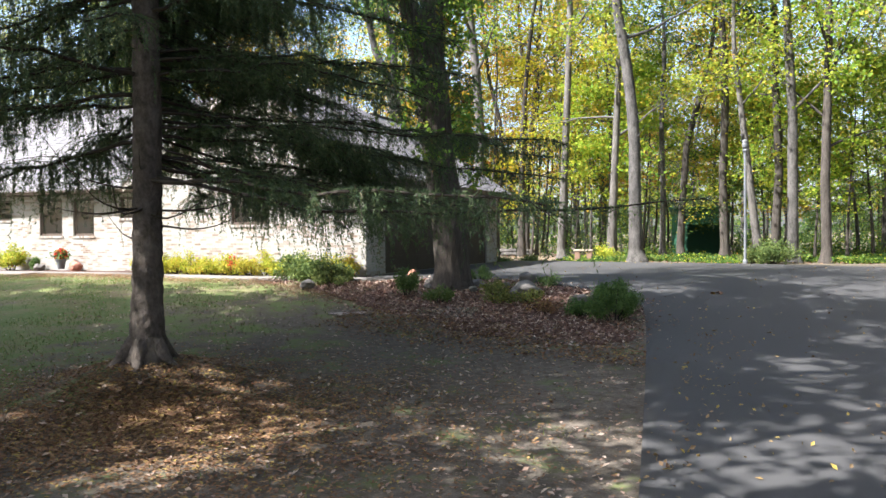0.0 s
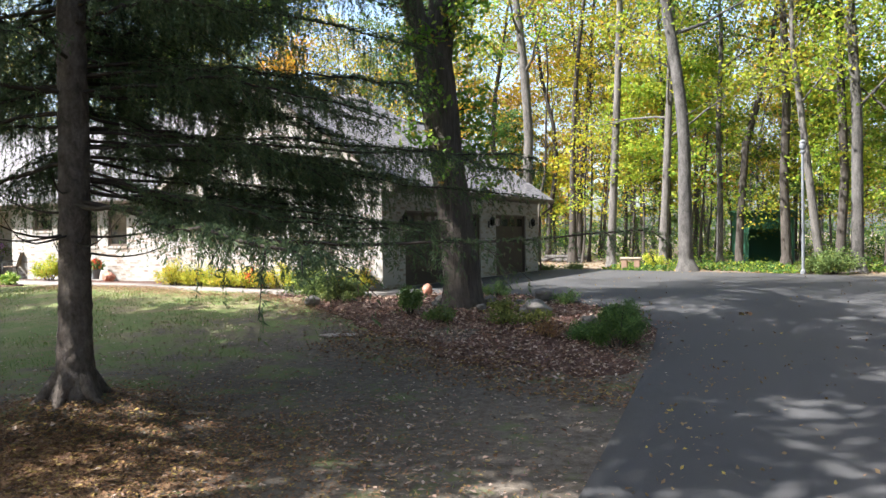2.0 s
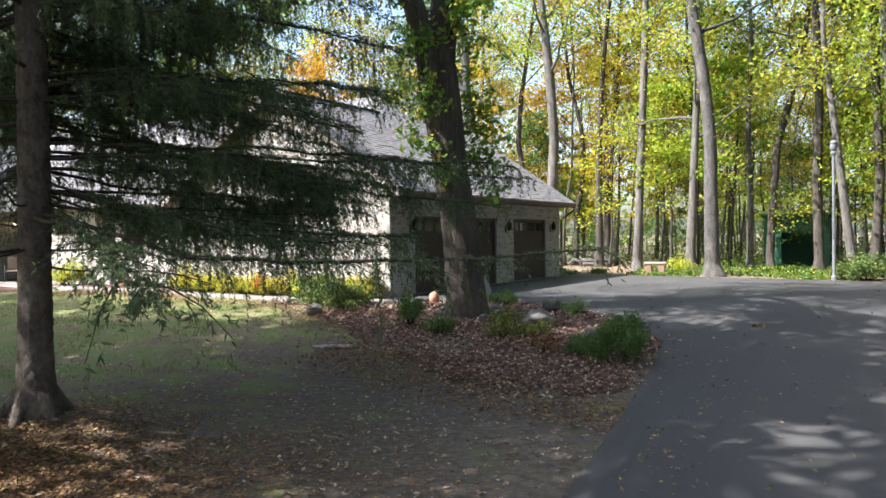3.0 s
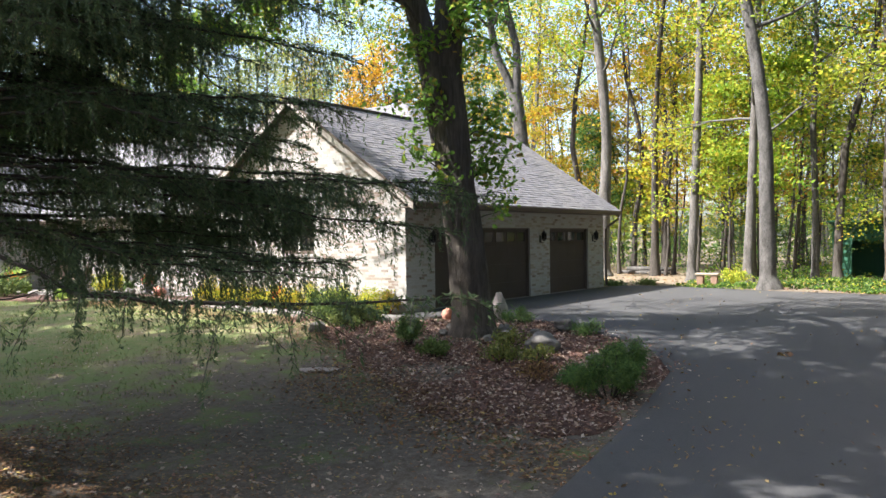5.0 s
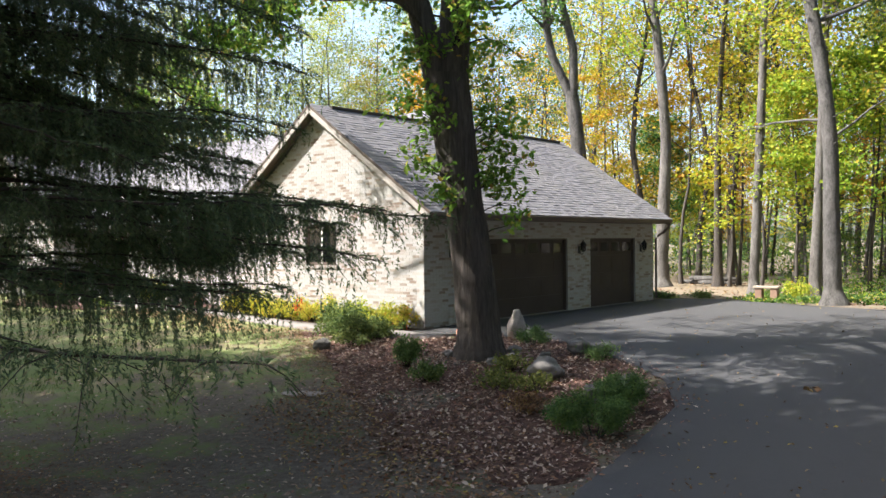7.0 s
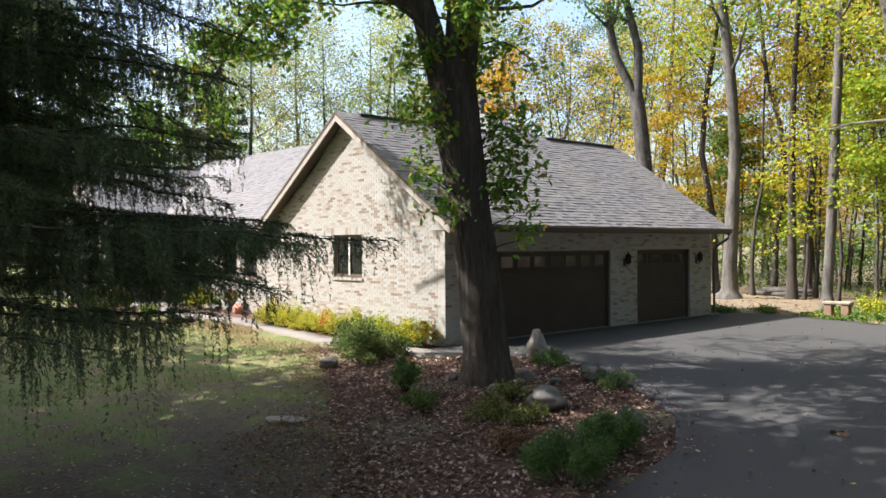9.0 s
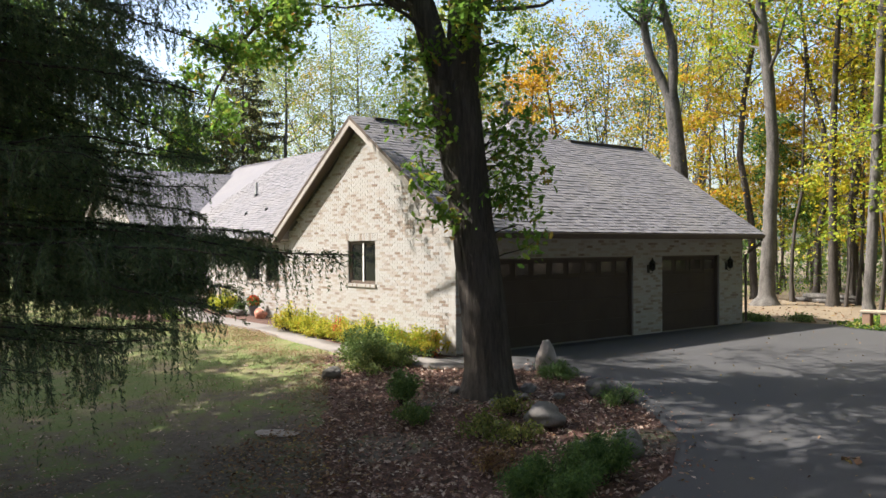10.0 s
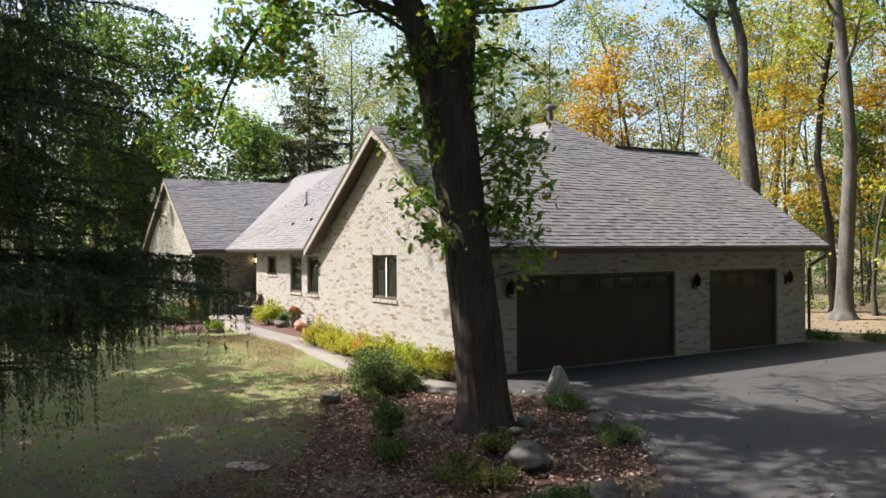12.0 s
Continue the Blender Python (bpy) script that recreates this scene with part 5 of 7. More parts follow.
# forked tree behind the garage
def forked_tree():
    rng = np.random.default_rng(51)
    t = empty("forked_tree", "large grey tree forking into two limbs", "tree", (-8.1, 20.0, -0.1))
    side = lambda d: (0.82 * d, 0.58 * d)
    trunk = [(*side(d), z, r) for d, z, r in ((0.1, -0.3, 0.555), (0.1, 0.3, 0.459), (0.0, 3.0, 0.4), (-0.2, 6.0, 0.363), (-0.36, 7.8, 0.333), (-0.5, 8.9, 0.34), (-0.56, 9.4, 0.296))]
    a = [(*side(d), z, r) for d, z, r in ((-0.55, 9.0, 0.222), (-0.95, 10.0, 0.215), (-1.45, 11.1, 0.2), (-1.7, 12.4, 0.185), (-1.85, 13.8, 0.17), (-2.1, 16.0, 0.118), (-2.6, 19.5, 0.037))]
    b = [(*side(d), z, r) for d, z, r in ((-0.52, 9.0, 0.237), (-0.45, 10.2, 0.222), (-0.45, 11.5, 0.207), (-0.72, 12.6, 0.192), (-0.98, 13.7, 0.17), (-0.8, 16.0, 0.111), (-0.4, 19.5, 0.037))]
    paths, ends = [a, b], []
    for L in (a, b):
        for j in range(9):
            q = np.array(L[3 + j % 4])
            s = curve_path(rng, q[:3], rng.normal(size=3) + np.array([0, 0, 0.9]), rng.uniform(2, 4), q[3] * 0.5, 0.01, 6, 0.12, 0.1)
            paths.append(s)
            ends.extend(np.array(s)[2:, :3])
    for nm, ps, sd in (("trunk", [trunk], 12), ("branchwork", paths, 8)):
        o = new(nm, tubes_mesh(nm, ps, M_BARK_GREY, sd))
        o.parent = t
    o = new("crown", leaves_mesh("crown", rng, clumps(rng, np.array(ends), 3600, 0.5), 0.16, M_GREEN, flat=0.4, wide=0.7))
    o.parent = t


forked_tree()


# conifers
def far_spruce(x, y, h, seed, base=0.06):
    rng = np.random.default_rng(seed)
    t = empty("blue_spruce", "tall dark spruce at the edge of the garden", "tree", (x, y, ground(x, y)))
    paths, at, nrm = [[(0, 0, -0.2, 0.22), (0, 0, h * 0.5, 0.13), (0, 0, h, 0.02)]], [], []
    for k in range(int(h * 9)):
        z = h * (base + (0.99 - base) * (k / (h * 9))) + rng.uniform(-0.25, 0.25)
        L = max(h - z, 0.1) * 0.36 * rng.uniform(0.55, 1.2) + 0.15
        az = k * 2.4
        d = np.array([math.cos(az), math.sin(az), 0.0])
        n = max(10, int(L * 95))
        s = rng.uniform(0.15, 1, n) ** 0.8
        side = rng.normal(size=n) * 0.16 * L * (1.1 - s)
        p = np.array([0, 0, z]) + d * (s * L)[:, None] + np.cross(d, (0, 0, 1.0)) * side[:, None]
        p[:, 2] += -0.28 * L * s + 0.16 * L * s ** 3 - 0.35 * rng.uniform(0, 1, n) ** 2
        at.append(p)
        paths.append([(0, 0, z, 0.03), tuple((np.array([0, 0, z]) + d * L * 0.9 + np.array([0, 0, -0.18 * L])).tolist()) + (0.008,)])
    o = new("trunk", tubes_mesh("trunk", paths, M_BARK_DARK, 5))
    o.parent = t
    o = new("crown", leaves_mesh("crown", rng, np.concatenate(at), 0.22, M_FIR, flat=0.3, droop=0.6, wide=0.35))
    o.parent = t


far_spruce(-34.5, 11.0, 16.6, 3)
far_spruce(-40, 2.0, 12.0, 4)


def norway_spruce():
    """Spruce on the lawn, with drooping boughs hung with long needle-clad twigs."""
    rng = np.random.default_rng(12)
    x0, y0 = 2.9, -11.5
    t = empty("norway_spruce", "old spruce with drooping dark green boughs on the lawn", "tree", (x0, y0, ground(x0, y0)))
    H = 17.0
    trunk = [(0, 0, -0.3, 0.34), (0, 0, 0.0, 0.29), (0.0, 0, 0.12, 0.25), (0, 0, 0.3, 0.215), (0.01, 0, 0.7, 0.188), (0.02, 0.01, 1.6, 0.175), (0.03, 0.02, 3, 0.168), (0.02, 0.02, 6, 0.14), (0, 0, 11, 0.085), (0, 0, H, 0.015)]
    o = new("trunk", bark_trunk("trunk", trunk, M_BARK_SPRUCE, 44, 0.03, 4.5, 0.014, 2.6, 11.0, 3.0))
    o.parent = t
    wood, roots = [], []
    for k in range(6):
        a = k * 1.05 + rng.uniform(-0.3, 0.3)
        roots.append([(0.16 * math.cos(a), 0.16 * math.sin(a), 0.22, 0.10), (0.33 * math.cos(a), 0.33 * math.sin(a), 0.01, 0.07), (0.5 * math.cos(a + 0.1), 0.5 * math.sin(a + 0.1), -0.12, 0.04)])
    o = new("root_flare", tubes_mesh("root_flare", roots, M_BARK_SPRUCE, 8))
    o.parent = t
    twigs = []

    def bough(az, z0, z1, L, arch, full, hang, start=0.12, bend=0.0, low=True, thick=0.026):
        """One bough from height z0 to a tip at z1, bowed by arch, with drooping side sprays; hang: length of the hanging twigs, start: bare share at the trunk."""
        n = 16
        s = np.linspace(0, 1, n)
        zz = z0 + (z1 - z0) * s + arch * np.sin(np.pi * s ** 0.9) + 0.034 * np.cumsum(rng.normal(size=n))
        A = az + bend * s ** 1.5 + 0.026 * np.cumsum(rng.normal(size=n))
        p = np.stack([L * s * np.cos(A), L * s * np.sin(A), zz], 1)
        wood.append(np.concatenate([p, (thick * (1 - 0.86 * s) + 0.003)[:, None]], 1))
        at = lambda u: np.array([np.interp(u, s, p[:, i]) for i in range(3)])
        ph = rng.uniform(0, 6.3)
        for q in range(int(L * (9.5 if low else 5) * full)):
            u = start + (1 - start) * (q + rng.uniform(0, 1)) / int(L * (9.5 if low else 5) * full)
            tuft = 0.62 + 0.38 * math.sin(u * L * 3.3 + ph)
            if rng.uniform() > 0.35 + tuft:
                continue
            c = at(u)
            da = az + bend * u + (1 if q % 2 else -1) * rng.uniform(0.45, 1.15)
            l2 = (0.26 + 0.95 * math.sin(math.pi * min(1, 0.25 + 0.72 * u)) * tuft) * rng.uniform(0.55, 1.15) * min(1.0, L / 4.5)
            dip = rng.uniform(0.25, 0.75)
            f = np.linspace(0, 1, 4)
            b = np.stack([c[0] + math.cos(da) * l2 * f, c[1] + math.sin(da) * l2 * f, c[2] + l2 * (0.12 * f - dip * f ** 2)], 1)
            wood.append(np.concatenate([b, (0.006 - 0.004 * f)[:, None]], 1))
            m = max(2, int(l2 * (12 if low else 5)))
            for h in range(m):
                g = (h + rng.uniform(0, 1)) / m
                e = [np.interp(g, f, b[:, i]) for i in range(3)]
                ln = 0.05 + hang * rng.gamma(3.0, 0.33) * (0.45 + 0.8 * tuft)
                twigs.append((*e, min(ln, 1.2), da + rng.normal() * 0.8, 1.0 if low else 0.0, 0.2))
            # needles along the spray itself
            twigs.append((*c, l2, da, 1.0 if low else 0.0, 1.0))
        for q in range(int(L * (15 if low else 3))):
            u = max(0.06, start * 0.6) + (1 - max(0.06, start * 0.6)) * rng.uniform(0, 1)
            twigs.append((*(at(u) + np.array([0, 0, 0.02])), rng.uniform(0.14, 0.36), az + bend * u + rng.normal() * 0.55, 1.0 if low else 0.0, 1.0))
        for q in range(int(L * 5)):
            u = start + (1 - start) * rng.uniform(0, 1)
            twigs.append((*at(u), 0.05 + hang * rng.gamma(3.0, 0.3), rng.uniform(0, 6.3), 1.0 if low else 0.0, 0.15))

    def pick(lo, hi):
        return rng.uniform(lo, hi)

    # long low boughs reaching over the lawn towards the drive, thinly hung
    bough(-0.36, 2.25, 1.62, 6.9, 0.06, 0.24, 0.09, 0.35, 0.0)
    bough(0.06, 2.2, 1.72, 6.6, -0.22, 0.3, 0.12, 0.3, 0.0)
    # low skirt between the drive and the house
    for az, z1, L in ((0.42, 1.85, 4.2), (0.56, 2.1, 4.4), (0.7, 1.9, 4.3), (0.84, 2.15, 4.2), (1.02, 1.95, 3.9), (1.25, 2.1, 3.7)):
        bough(az + pick(-0.04, 0.04), 2.5 + pick(-0.15, 0.25), z1, L, pick(-0.14, 0.04), pick(0.5, 0.62), pick(0.22, 0.32), 0.18, pick(-0.3, 0.3), thick=0.014)
    # the broad middle tiers
    for k, (az, z0, z1, L) in enumerate(((0.55, 2.9, 2.45, 5.5), (0.73, 3.0, 2.8, 6.0), (0.92, 2.75, 2.35, 5.4), (1.12, 2.95, 2.5, 5.2), (1.31, 3.1, 2.9, 5.5), (1.42, 2.55, 2.3, 4.6), (1.46, 3.3, 3.0, 5.2), (1.55, 2.8, 2.4, 5.0), (1.85, 2.9, 2.4, 5.0))):
        outer = 1.1 < az < 1.6
        more = 1.5 if outer else 0.9
        bough(az + pick(-0.03, 0.03), z0, z1, L, 0.1, more * pick(0.85, 1.05), more * pick(0.14, 0.2), 0.42 if outer else 0.1, pick(-0.2, 0.2), thick=0.018)
    for k in range(9):
        az = 0.35 + 1.7 * (k / 9) + pick(-0.08, 0.08)
        bough(az, 3.6 + pick(-0.2, 0.3), 3.4 + pick(-0.3, 0.25), 4.5 * pick(0.8, 1.03), pick(0.12, 0.3), pick(0.75, 1.0), pick(0.14, 0.21), pick(0.06, 0.14), pick(-0.25, 0.25), thick=0.02)
    for k in range(13):
        az = 0.1 + 2.1 * ((k * 5 % 13) / 13) + pick(-0.06, 0.06)
        z = 4.4 + 2.8 * k / 13
        bough(az, z, z - 0.25 + pick(-0.35, 0.2), (5.0 - 0.3 * (z - 4)) * pick(0.78, 1.03), pick(0.2, 0.45), pick(0.6, 0.85), pick(0.22, 0.34), pick(0.06, 0.16), pick(-0.25, 0.25), thick=0.026)
    for k in range(5):
        z = 5.2 + 2.2 * k / 5
        bough(0.35 + 0.9 * ((k * 3 % 5) / 5), z, z - pick(0.0, 0.4), pick(4.2, 4.9), pick(0.2, 0.4), pick(0.8, 1.0), pick(0.24, 0.34), 0.08, pick(-0.2, 0.2), thick=0.022)
    for k in range(8):
        z = 4.1 + 2.3 * k / 8
        bough(1.75 + 0.6 * ((k * 3 % 8) / 8), z, z - pick(0.1, 0.4), pick(3.9, 4.5), pick(0.1, 0.3), pick(0.8, 1.0), pick(0.2, 0.3), 0.06, pick(-0.2, 0.2), thick=0.02)
    for k in range(6):
        z = 3.9 + 2.2 * k / 6
        bough(1.15 + 0.75 * ((k * 5 % 6) / 6), z, z - pick(0.0, 0.35), pick(2.9, 3.7), pick(0.1, 0.3), pick(0.7, 0.9), pick(0.2, 0.3), 0.1, pick(-0.2, 0.2), thick=0.02)
    # heavy boughs on the lawn side away from the drive, sweeping down and turning up
    for k in range(27):
        az = 2.1 + 2.5 * ((k * 11 % 27) / 27) + pick(-0.08, 0.08)
        z = 2.5 + 4.9 * k / 27
        if 3.65 < az < 4.25 and z < 5.8:
            continue
        bough(az, z, z - pick(0.55, 1.0), pick(3.6, 5.2), pick(0.0, 0.2), pick(0.7, 0.95), pick(0.17, 0.27), pick(0.06, 0.14), pick(-0.15, 0.15))
    for k in range(8):
        z = 2.8 + 3.4 * k / 8
        bough(2.75 + 0.85 * ((k * 3 % 8) / 8), z, z - pick(0.3, 0.7), pick(3.8, 5.0), 0.12, pick(0.8, 1.05), pick(0.2, 0.28), pick(0.05, 0.12), pick(-0.2, 0.2), thick=0.02)
    for k in range(9):
        z = 3.0 + 3.3 * k / 9
        bough(1.4 + 1.05 * ((k * 4 % 9) / 9), z, z - pick(0.1, 0.5), pick(4.0, 4.8), 0.15, pick(0.8, 1.0), pick(0.2, 0.28), pick(0.05, 0.12), pick(-0.2, 0.2), thick=0.02)
    # drive side: short boughs, higher up
    for k in range(9):
        z = 3.5 + 3.4 * k / 9
        bough(-1.75 + 1.9 * ((k * 4 % 9) / 9), z, z - 0.4, pick(2.6, 4.2), 0.2, pick(0.3, 0.45), pick(0.2, 0.3), pick(0.2, 0.35))
    # bare dead stubs low on the trunk
    for i in range(10):
        az, L = pick(0, 6.3), pick(0.6, 1.9)
        p = curve_path(rng, (0.15 * math.cos(az), 0.15 * math.sin(az), pick(1.5, 2.6)), (math.cos(az), math.sin(az), -0.25), L, 0.016, 0.003, 8, 0.06, 0.9)
        wood.append(np.array(p))
    # upper crown
    z, k = 7.2, 0
    while z < H - 0.4:
        for j in range(5):
            bough(k * 2.4 + pick(-0.4, 0.4), z, z - 0.5, 6.2 * (1 - z / H) ** 0.75 * pick(0.6, 1.05), 0.2, pick(0.7, 1.2), 0.34, 0.15, 0.0, False)
            k += 1
        z += 0.46
    o = new("branchwork", tubes_mesh("branchwork", wood, M_TWIG, 4))
    o.parent = t
    T = np.array(twigs)
    V = []
    # each twig is clad in short needle sprigs
    for low, step, size, w in ((1.0, 0.0135, 0.058, 0.0115), (0.0, 0.07, 0.24, 0.045)):
        q = T[T[:, 5] == low]
        cnt = np.maximum(3, (q[:, 3] / step).astype(int))
        i = np.repeat(np.arange(len(q)), cnt)
        q = q[i]
        s = rng.uniform(0.0, 1.0, len(i))
        spray = q[:, 6] > 0.5
        out = np.where(spray, q[:, 3] * s, 0.22 * q[:, 3] * s * (1 - 0.4 * s))
        fall = np.where(spray, q[:, 3] * (0.5 * s ** 2 - 0.12 * s), q[:, 3] * s)
        sway = 0.018 * np.sin(9 * s + i)
        P = np.stack([q[:, 0] + np.cos(q[:, 4]) * out + sway, q[:, 1] + np.sin(q[:, 4]) * out, q[:, 2] - fall], 1)
        P += 0.006 * rng.normal(size=P.shape)
        m = len(P)
        along = np.stack([np.cos(q[:, 4]) * 0.5, np.sin(q[:, 4]) * 0.5, np.where(spray, -0.25, -0.8)], 1)
        a = unit(rng.normal(size=(m, 3)) * 0.5 + along)
        sd = unit(np.cross(a, rng.normal(size=(m, 3))))
        sz = size * rng.uniform(0.6, 1.4, (m, 1)) * (1.15 - 0.55 * s[:, None])
        V.append(np.stack([P - a * sz * 0.3, P + sd * w * 0.5 + a * sz * 0.15, P + a * sz * 0.8, P - sd * w * 0.5 + a * sz * 0.15], 1).reshape(-1, 3))
    V = np.concatenate(V)
    o = new("foliage", arrays_mesh("foliage", V, np.arange(len(V)), np.full(len(V) // 4, 4), M_NEEDLE))
    o.parent = t


norway_spruce()


def oak():
    rng = np.random.default_rng(15)
    x0, y0 = 3.28, -1.98
    t = empty("oak_tree", "large oak with furrowed dark bark in the mulch bed", "tree", (x0, y0, ground(x0, y0)))
    trunk = [(0, 0, -0.3, 0.62), (0, 0, 0.0, 0.53), (0.0, 0.0, 0.2, 0.45), (-0.01, 0, 0.5, 0.405), (-0.05, -0.04, 1.2, 0.385), (-0.15, -0.1, 2.2, 0.37), (-0.27, -0.17, 3.2, 0.36), (-0.36, -0.25, 4.1, 0.385), (-0.42, -0.33, 4.8, 0.42), (-0.45, -0.36, 5.3, 0.40)]
    main = [(-0.43, -0.33, 4.9, 0.34), (-0.36, -0.25, 5.8, 0.31), (-0.30, -0.2, 7.2, 0.28), (-0.45, 0.1, 9.0, 0.23), (-0.3, 0.3, 11.5, 0.16), (-0.5, 0.4, 14.5, 0.05)]
    left = [(-0.46, -0.38, 4.6, 0.30), (-0.58, -0.58, 5.6, 0.26), (-0.74, -0.82, 6.6, 0.23), (-1.1, -1.4, 7.8, 0.20), (-1.9, -2.6, 9.2, 0.14), (-2.3, -3.2, 11, 0.04)]
    right = [(-0.31, -0.2, 7.0, 0.16), (0.3, 0.5, 8.2, 0.13), (1.2, 1.3, 9.6, 0.1), (2.4, 2.1, 10.8, 0.05)]
    droop = [(-0.72, -0.8, 6.5, 0.08), (-1.9, -1.7, 7.2, 0.07), (-3.2, -2.2, 7.2, 0.055), (-4.6, -2.3, 6.6, 0.04), (-5.7, -2.4, 5.8, 0.028), (-6.3, -2.5, 4.9, 0.012)]
    o = new("trunk", bark_trunk("trunk", trunk, M_BARK_OAK, 84, 0.05, 5.25, 0.026, 5.5, 1.6, 9.0))
    o.parent = t
    west = [(-0.4, 0.0, 8.4, 0.17), (-1.6, -1.2, 9.8, 0.15), (-3.0, -2.6, 11.0, 0.12), (-4.2, -3.8, 12.0, 0.05)]
    south = [(-0.4, 0.0, 8.2, 0.15), (-0.7, -2.5, 10.0, 0.12), (-1.1, -5.5, 11.5, 0.08), (-1.2, -7.3, 12.3, 0.04)]
    # reach: unseen limb added so its leaves shadow the gable's edge and eave
    reach = [(-1.5, -2.0, 8.5, 0.15), (-3.2, -2.9, 9.6, 0.13), (-5.4, -3.2, 9.9, 0.1), (-7.6, -3.3, 9.8, 0.07), (-9.6, -3.4, 9.3, 0.03)]
    limbs, ends, low = [main, left, right, droop, west, south, reach], [], []
    for L, n, r in ((main, 36, 6.0), (left, 16, 3.6), (right, 13, 3.4), (west, 20, 3.6), (south, 18, 3.0), (reach, 20, 1.3), (droop, 15, 1.15)):
        L = np.array(L)
        drp = L if r < 1.2 else None
        for j in range(n):
            f = rng.uniform(0.3, 1) * (len(L) - 1)
            i = min(int(f), len(L) - 2)
            q = L[i] + (L[i + 1] - L[i]) * (f - i)
            s = curve_path(rng, q[:3], rng.normal(size=3) * np.array([1, 1, 0.3]) + np.array([0, 0, 0.3]), r * rng.uniform(0.6, 1.2), max(q[3] * 0.17, 0.012), 0.006, 6, 0.18, 0.12)
            if L is not drp:
                s = [(a, b, q[2] + abs(c - q[2]) + 0.12 * i, r2) for i, (a, b, c, r2) in enumerate(s)]
            limbs.append(s)
            for _ in range(3):
                w = np.array(s[3 + rng.integers(0, 4)])
                u = curve_path(rng, w[:3], rng.normal(size=3), 0.6 * r * rng.uniform(0.3, 0.8), 0.01, 0.004, 4, 0.2)
                limbs.append(u)
                (ends if drp is None else low).extend(np.array(u)[1:, :3])
            (ends if drp is None else low).extend(np.array(s)[3:, :3])
    # leafy shoots along the trunk
    shoots = []
    for j in range(34):
        z = rng.uniform(2.3, 5.6)
        az = rng.choice([rng.uniform(0.35, 1.8), rng.uniform(3.3, 4.9)])
        c = np.array([-0.1 * z + 0.06 + 0.33 * math.cos(az), -0.07 * z + 0.05 + 0.33 * math.sin(az), z])
        s = curve_path(rng, c, (math.cos(az), math.sin(az), rng.uniform(0.1, 1.1)), rng.uniform(0.35, 1.15), 0.014, 0.004, 6, 0.15, -0.1)
        shoots.append(s)
        low.extend(np.array(s)[3:, :3])
    for j in range(16):
        z, az = rng.uniform(5.5, 6.7), rng.uniform(0, 6.3)
        c = np.array([-0.36 + 0.25 * math.cos(az), -0.25 + 0.25 * math.sin(az), z])
        s = curve_path(rng, c, (math.cos(az), math.sin(az), 0.35), rng.uniform(0.7, 1.7), 0.022, 0.005, 7, 0.15, -0.5)
        shoots.append(s)
        low.extend(np.array(s)[2:, :3])
    o = new("branchwork", tubes_mesh("branchwork", limbs, M_BARK_OAK, 9))
    o.parent = t
    o = new("trunk_growth", tubes_mesh("trunk_growth", shoots, M_TWIG, 5))
    o.parent = t
    tagged(o, kind="stuff")
    o = new("crown", leaves_mesh("crown", rng, clumps(rng, np.array(ends), 24000, 0.2, 0.8), 0.125, M_OAKLEAF, flat=0.35, wide=0.72))
    o.parent = t
    o = new("low_foliage", lobed_leaves("low_foliage", rng, clumps(rng, np.array(low), 6200, 0.17, 0.85), 0.15, M_OAKLEAF))
    o.parent = t


oak()


# ---- garden ----
def shrub(name, label, x, y, r, h, material, n, leaf, seed, category="shrub", group="", z=None, dome=0.75, wide=0.55, flat=0.2, stem=True):
    """Bush of leaves on thin stems, uneven in outline."""
    rng = np.random.default_rng(seed)
    s = empty(name, label, category, (x, y, (ground(x, y) if z is None else z) + 0.03), group)
    k = max(7, int(14 * r / 0.5))
    tips, stems = [], []
    for i in range(k):
        a, q = rng.uniform(0, 6.3), math.sqrt(rng.uniform(0, 1))
        hh = h * (1 - dome * q ** 2 * 0.75) * rng.uniform(0.75, 1.15)
        tip = np.array([r * q * math.cos(a), r * q * math.sin(a), hh])
        tips.append(tip)
        stems.append([(tip[0] * 0.15, tip[1] * 0.15, -0.05, 0.012), (tip[0] * 0.6, tip[1] * 0.6, hh * 0.55, 0.008), (*tip, 0.003)])
    tips = np.array(tips)
    c = tips[rng.integers(0, k, n)]
    f = rng.uniform(0.25, 1.02, (n, 1)) ** 0.7
    at = c * np.concatenate([f ** 0.6, f ** 0.6, f], 1) + rng.normal(size=(n, 3)) * np.array([0.17, 0.17, 0.11]) * r
    at[:, 2] = np.maximum(at[:, 2], 0.01)
    if stem:
        o = new("branchwork", tubes_mesh("branchwork", stems, M_TWIG, 4))
        o.parent = s
    o = new("foliage", leaves_mesh("foliage", rng, at, leaf, material, flat=flat, wide=wide))
    o.parent = s
    return s


for x, y, r, h, n, k in ((-1.05, -1.72, 0.6, 0.72, 2600, 1), (-0.35, -1.98, 0.62, 0.66, 2600, 2), (0.3, -2.3, 0.5, 0.5, 1700, 36), (0.0, -1.62, 0.42, 0.45, 1300, 37)):
    shrub("leafy_shrub", "loose leafy green shrub at the edge of the mulch bed", x, y, r, h, M_SHRUB, n, 0.065, k, group="leafy shrubs of the bed", dome=0.95)
shrub("small_shrub", "small dense green shrub in the mulch", 2.75, -3.4, 0.36, 0.55, M_SHRUB, 1900, 0.05, 3)
shrub("small_shrub", "low green shrub in the mulch", 3.75, -3.95, 0.3, 0.34, M_SHRUB, 1300, 0.05, 4)
shrub("low_perennial", "low dull green perennial in the mulch", 4.95, -3.55, 0.42, 0.32, M_DULL, 700, 0.06, 5, "plant")
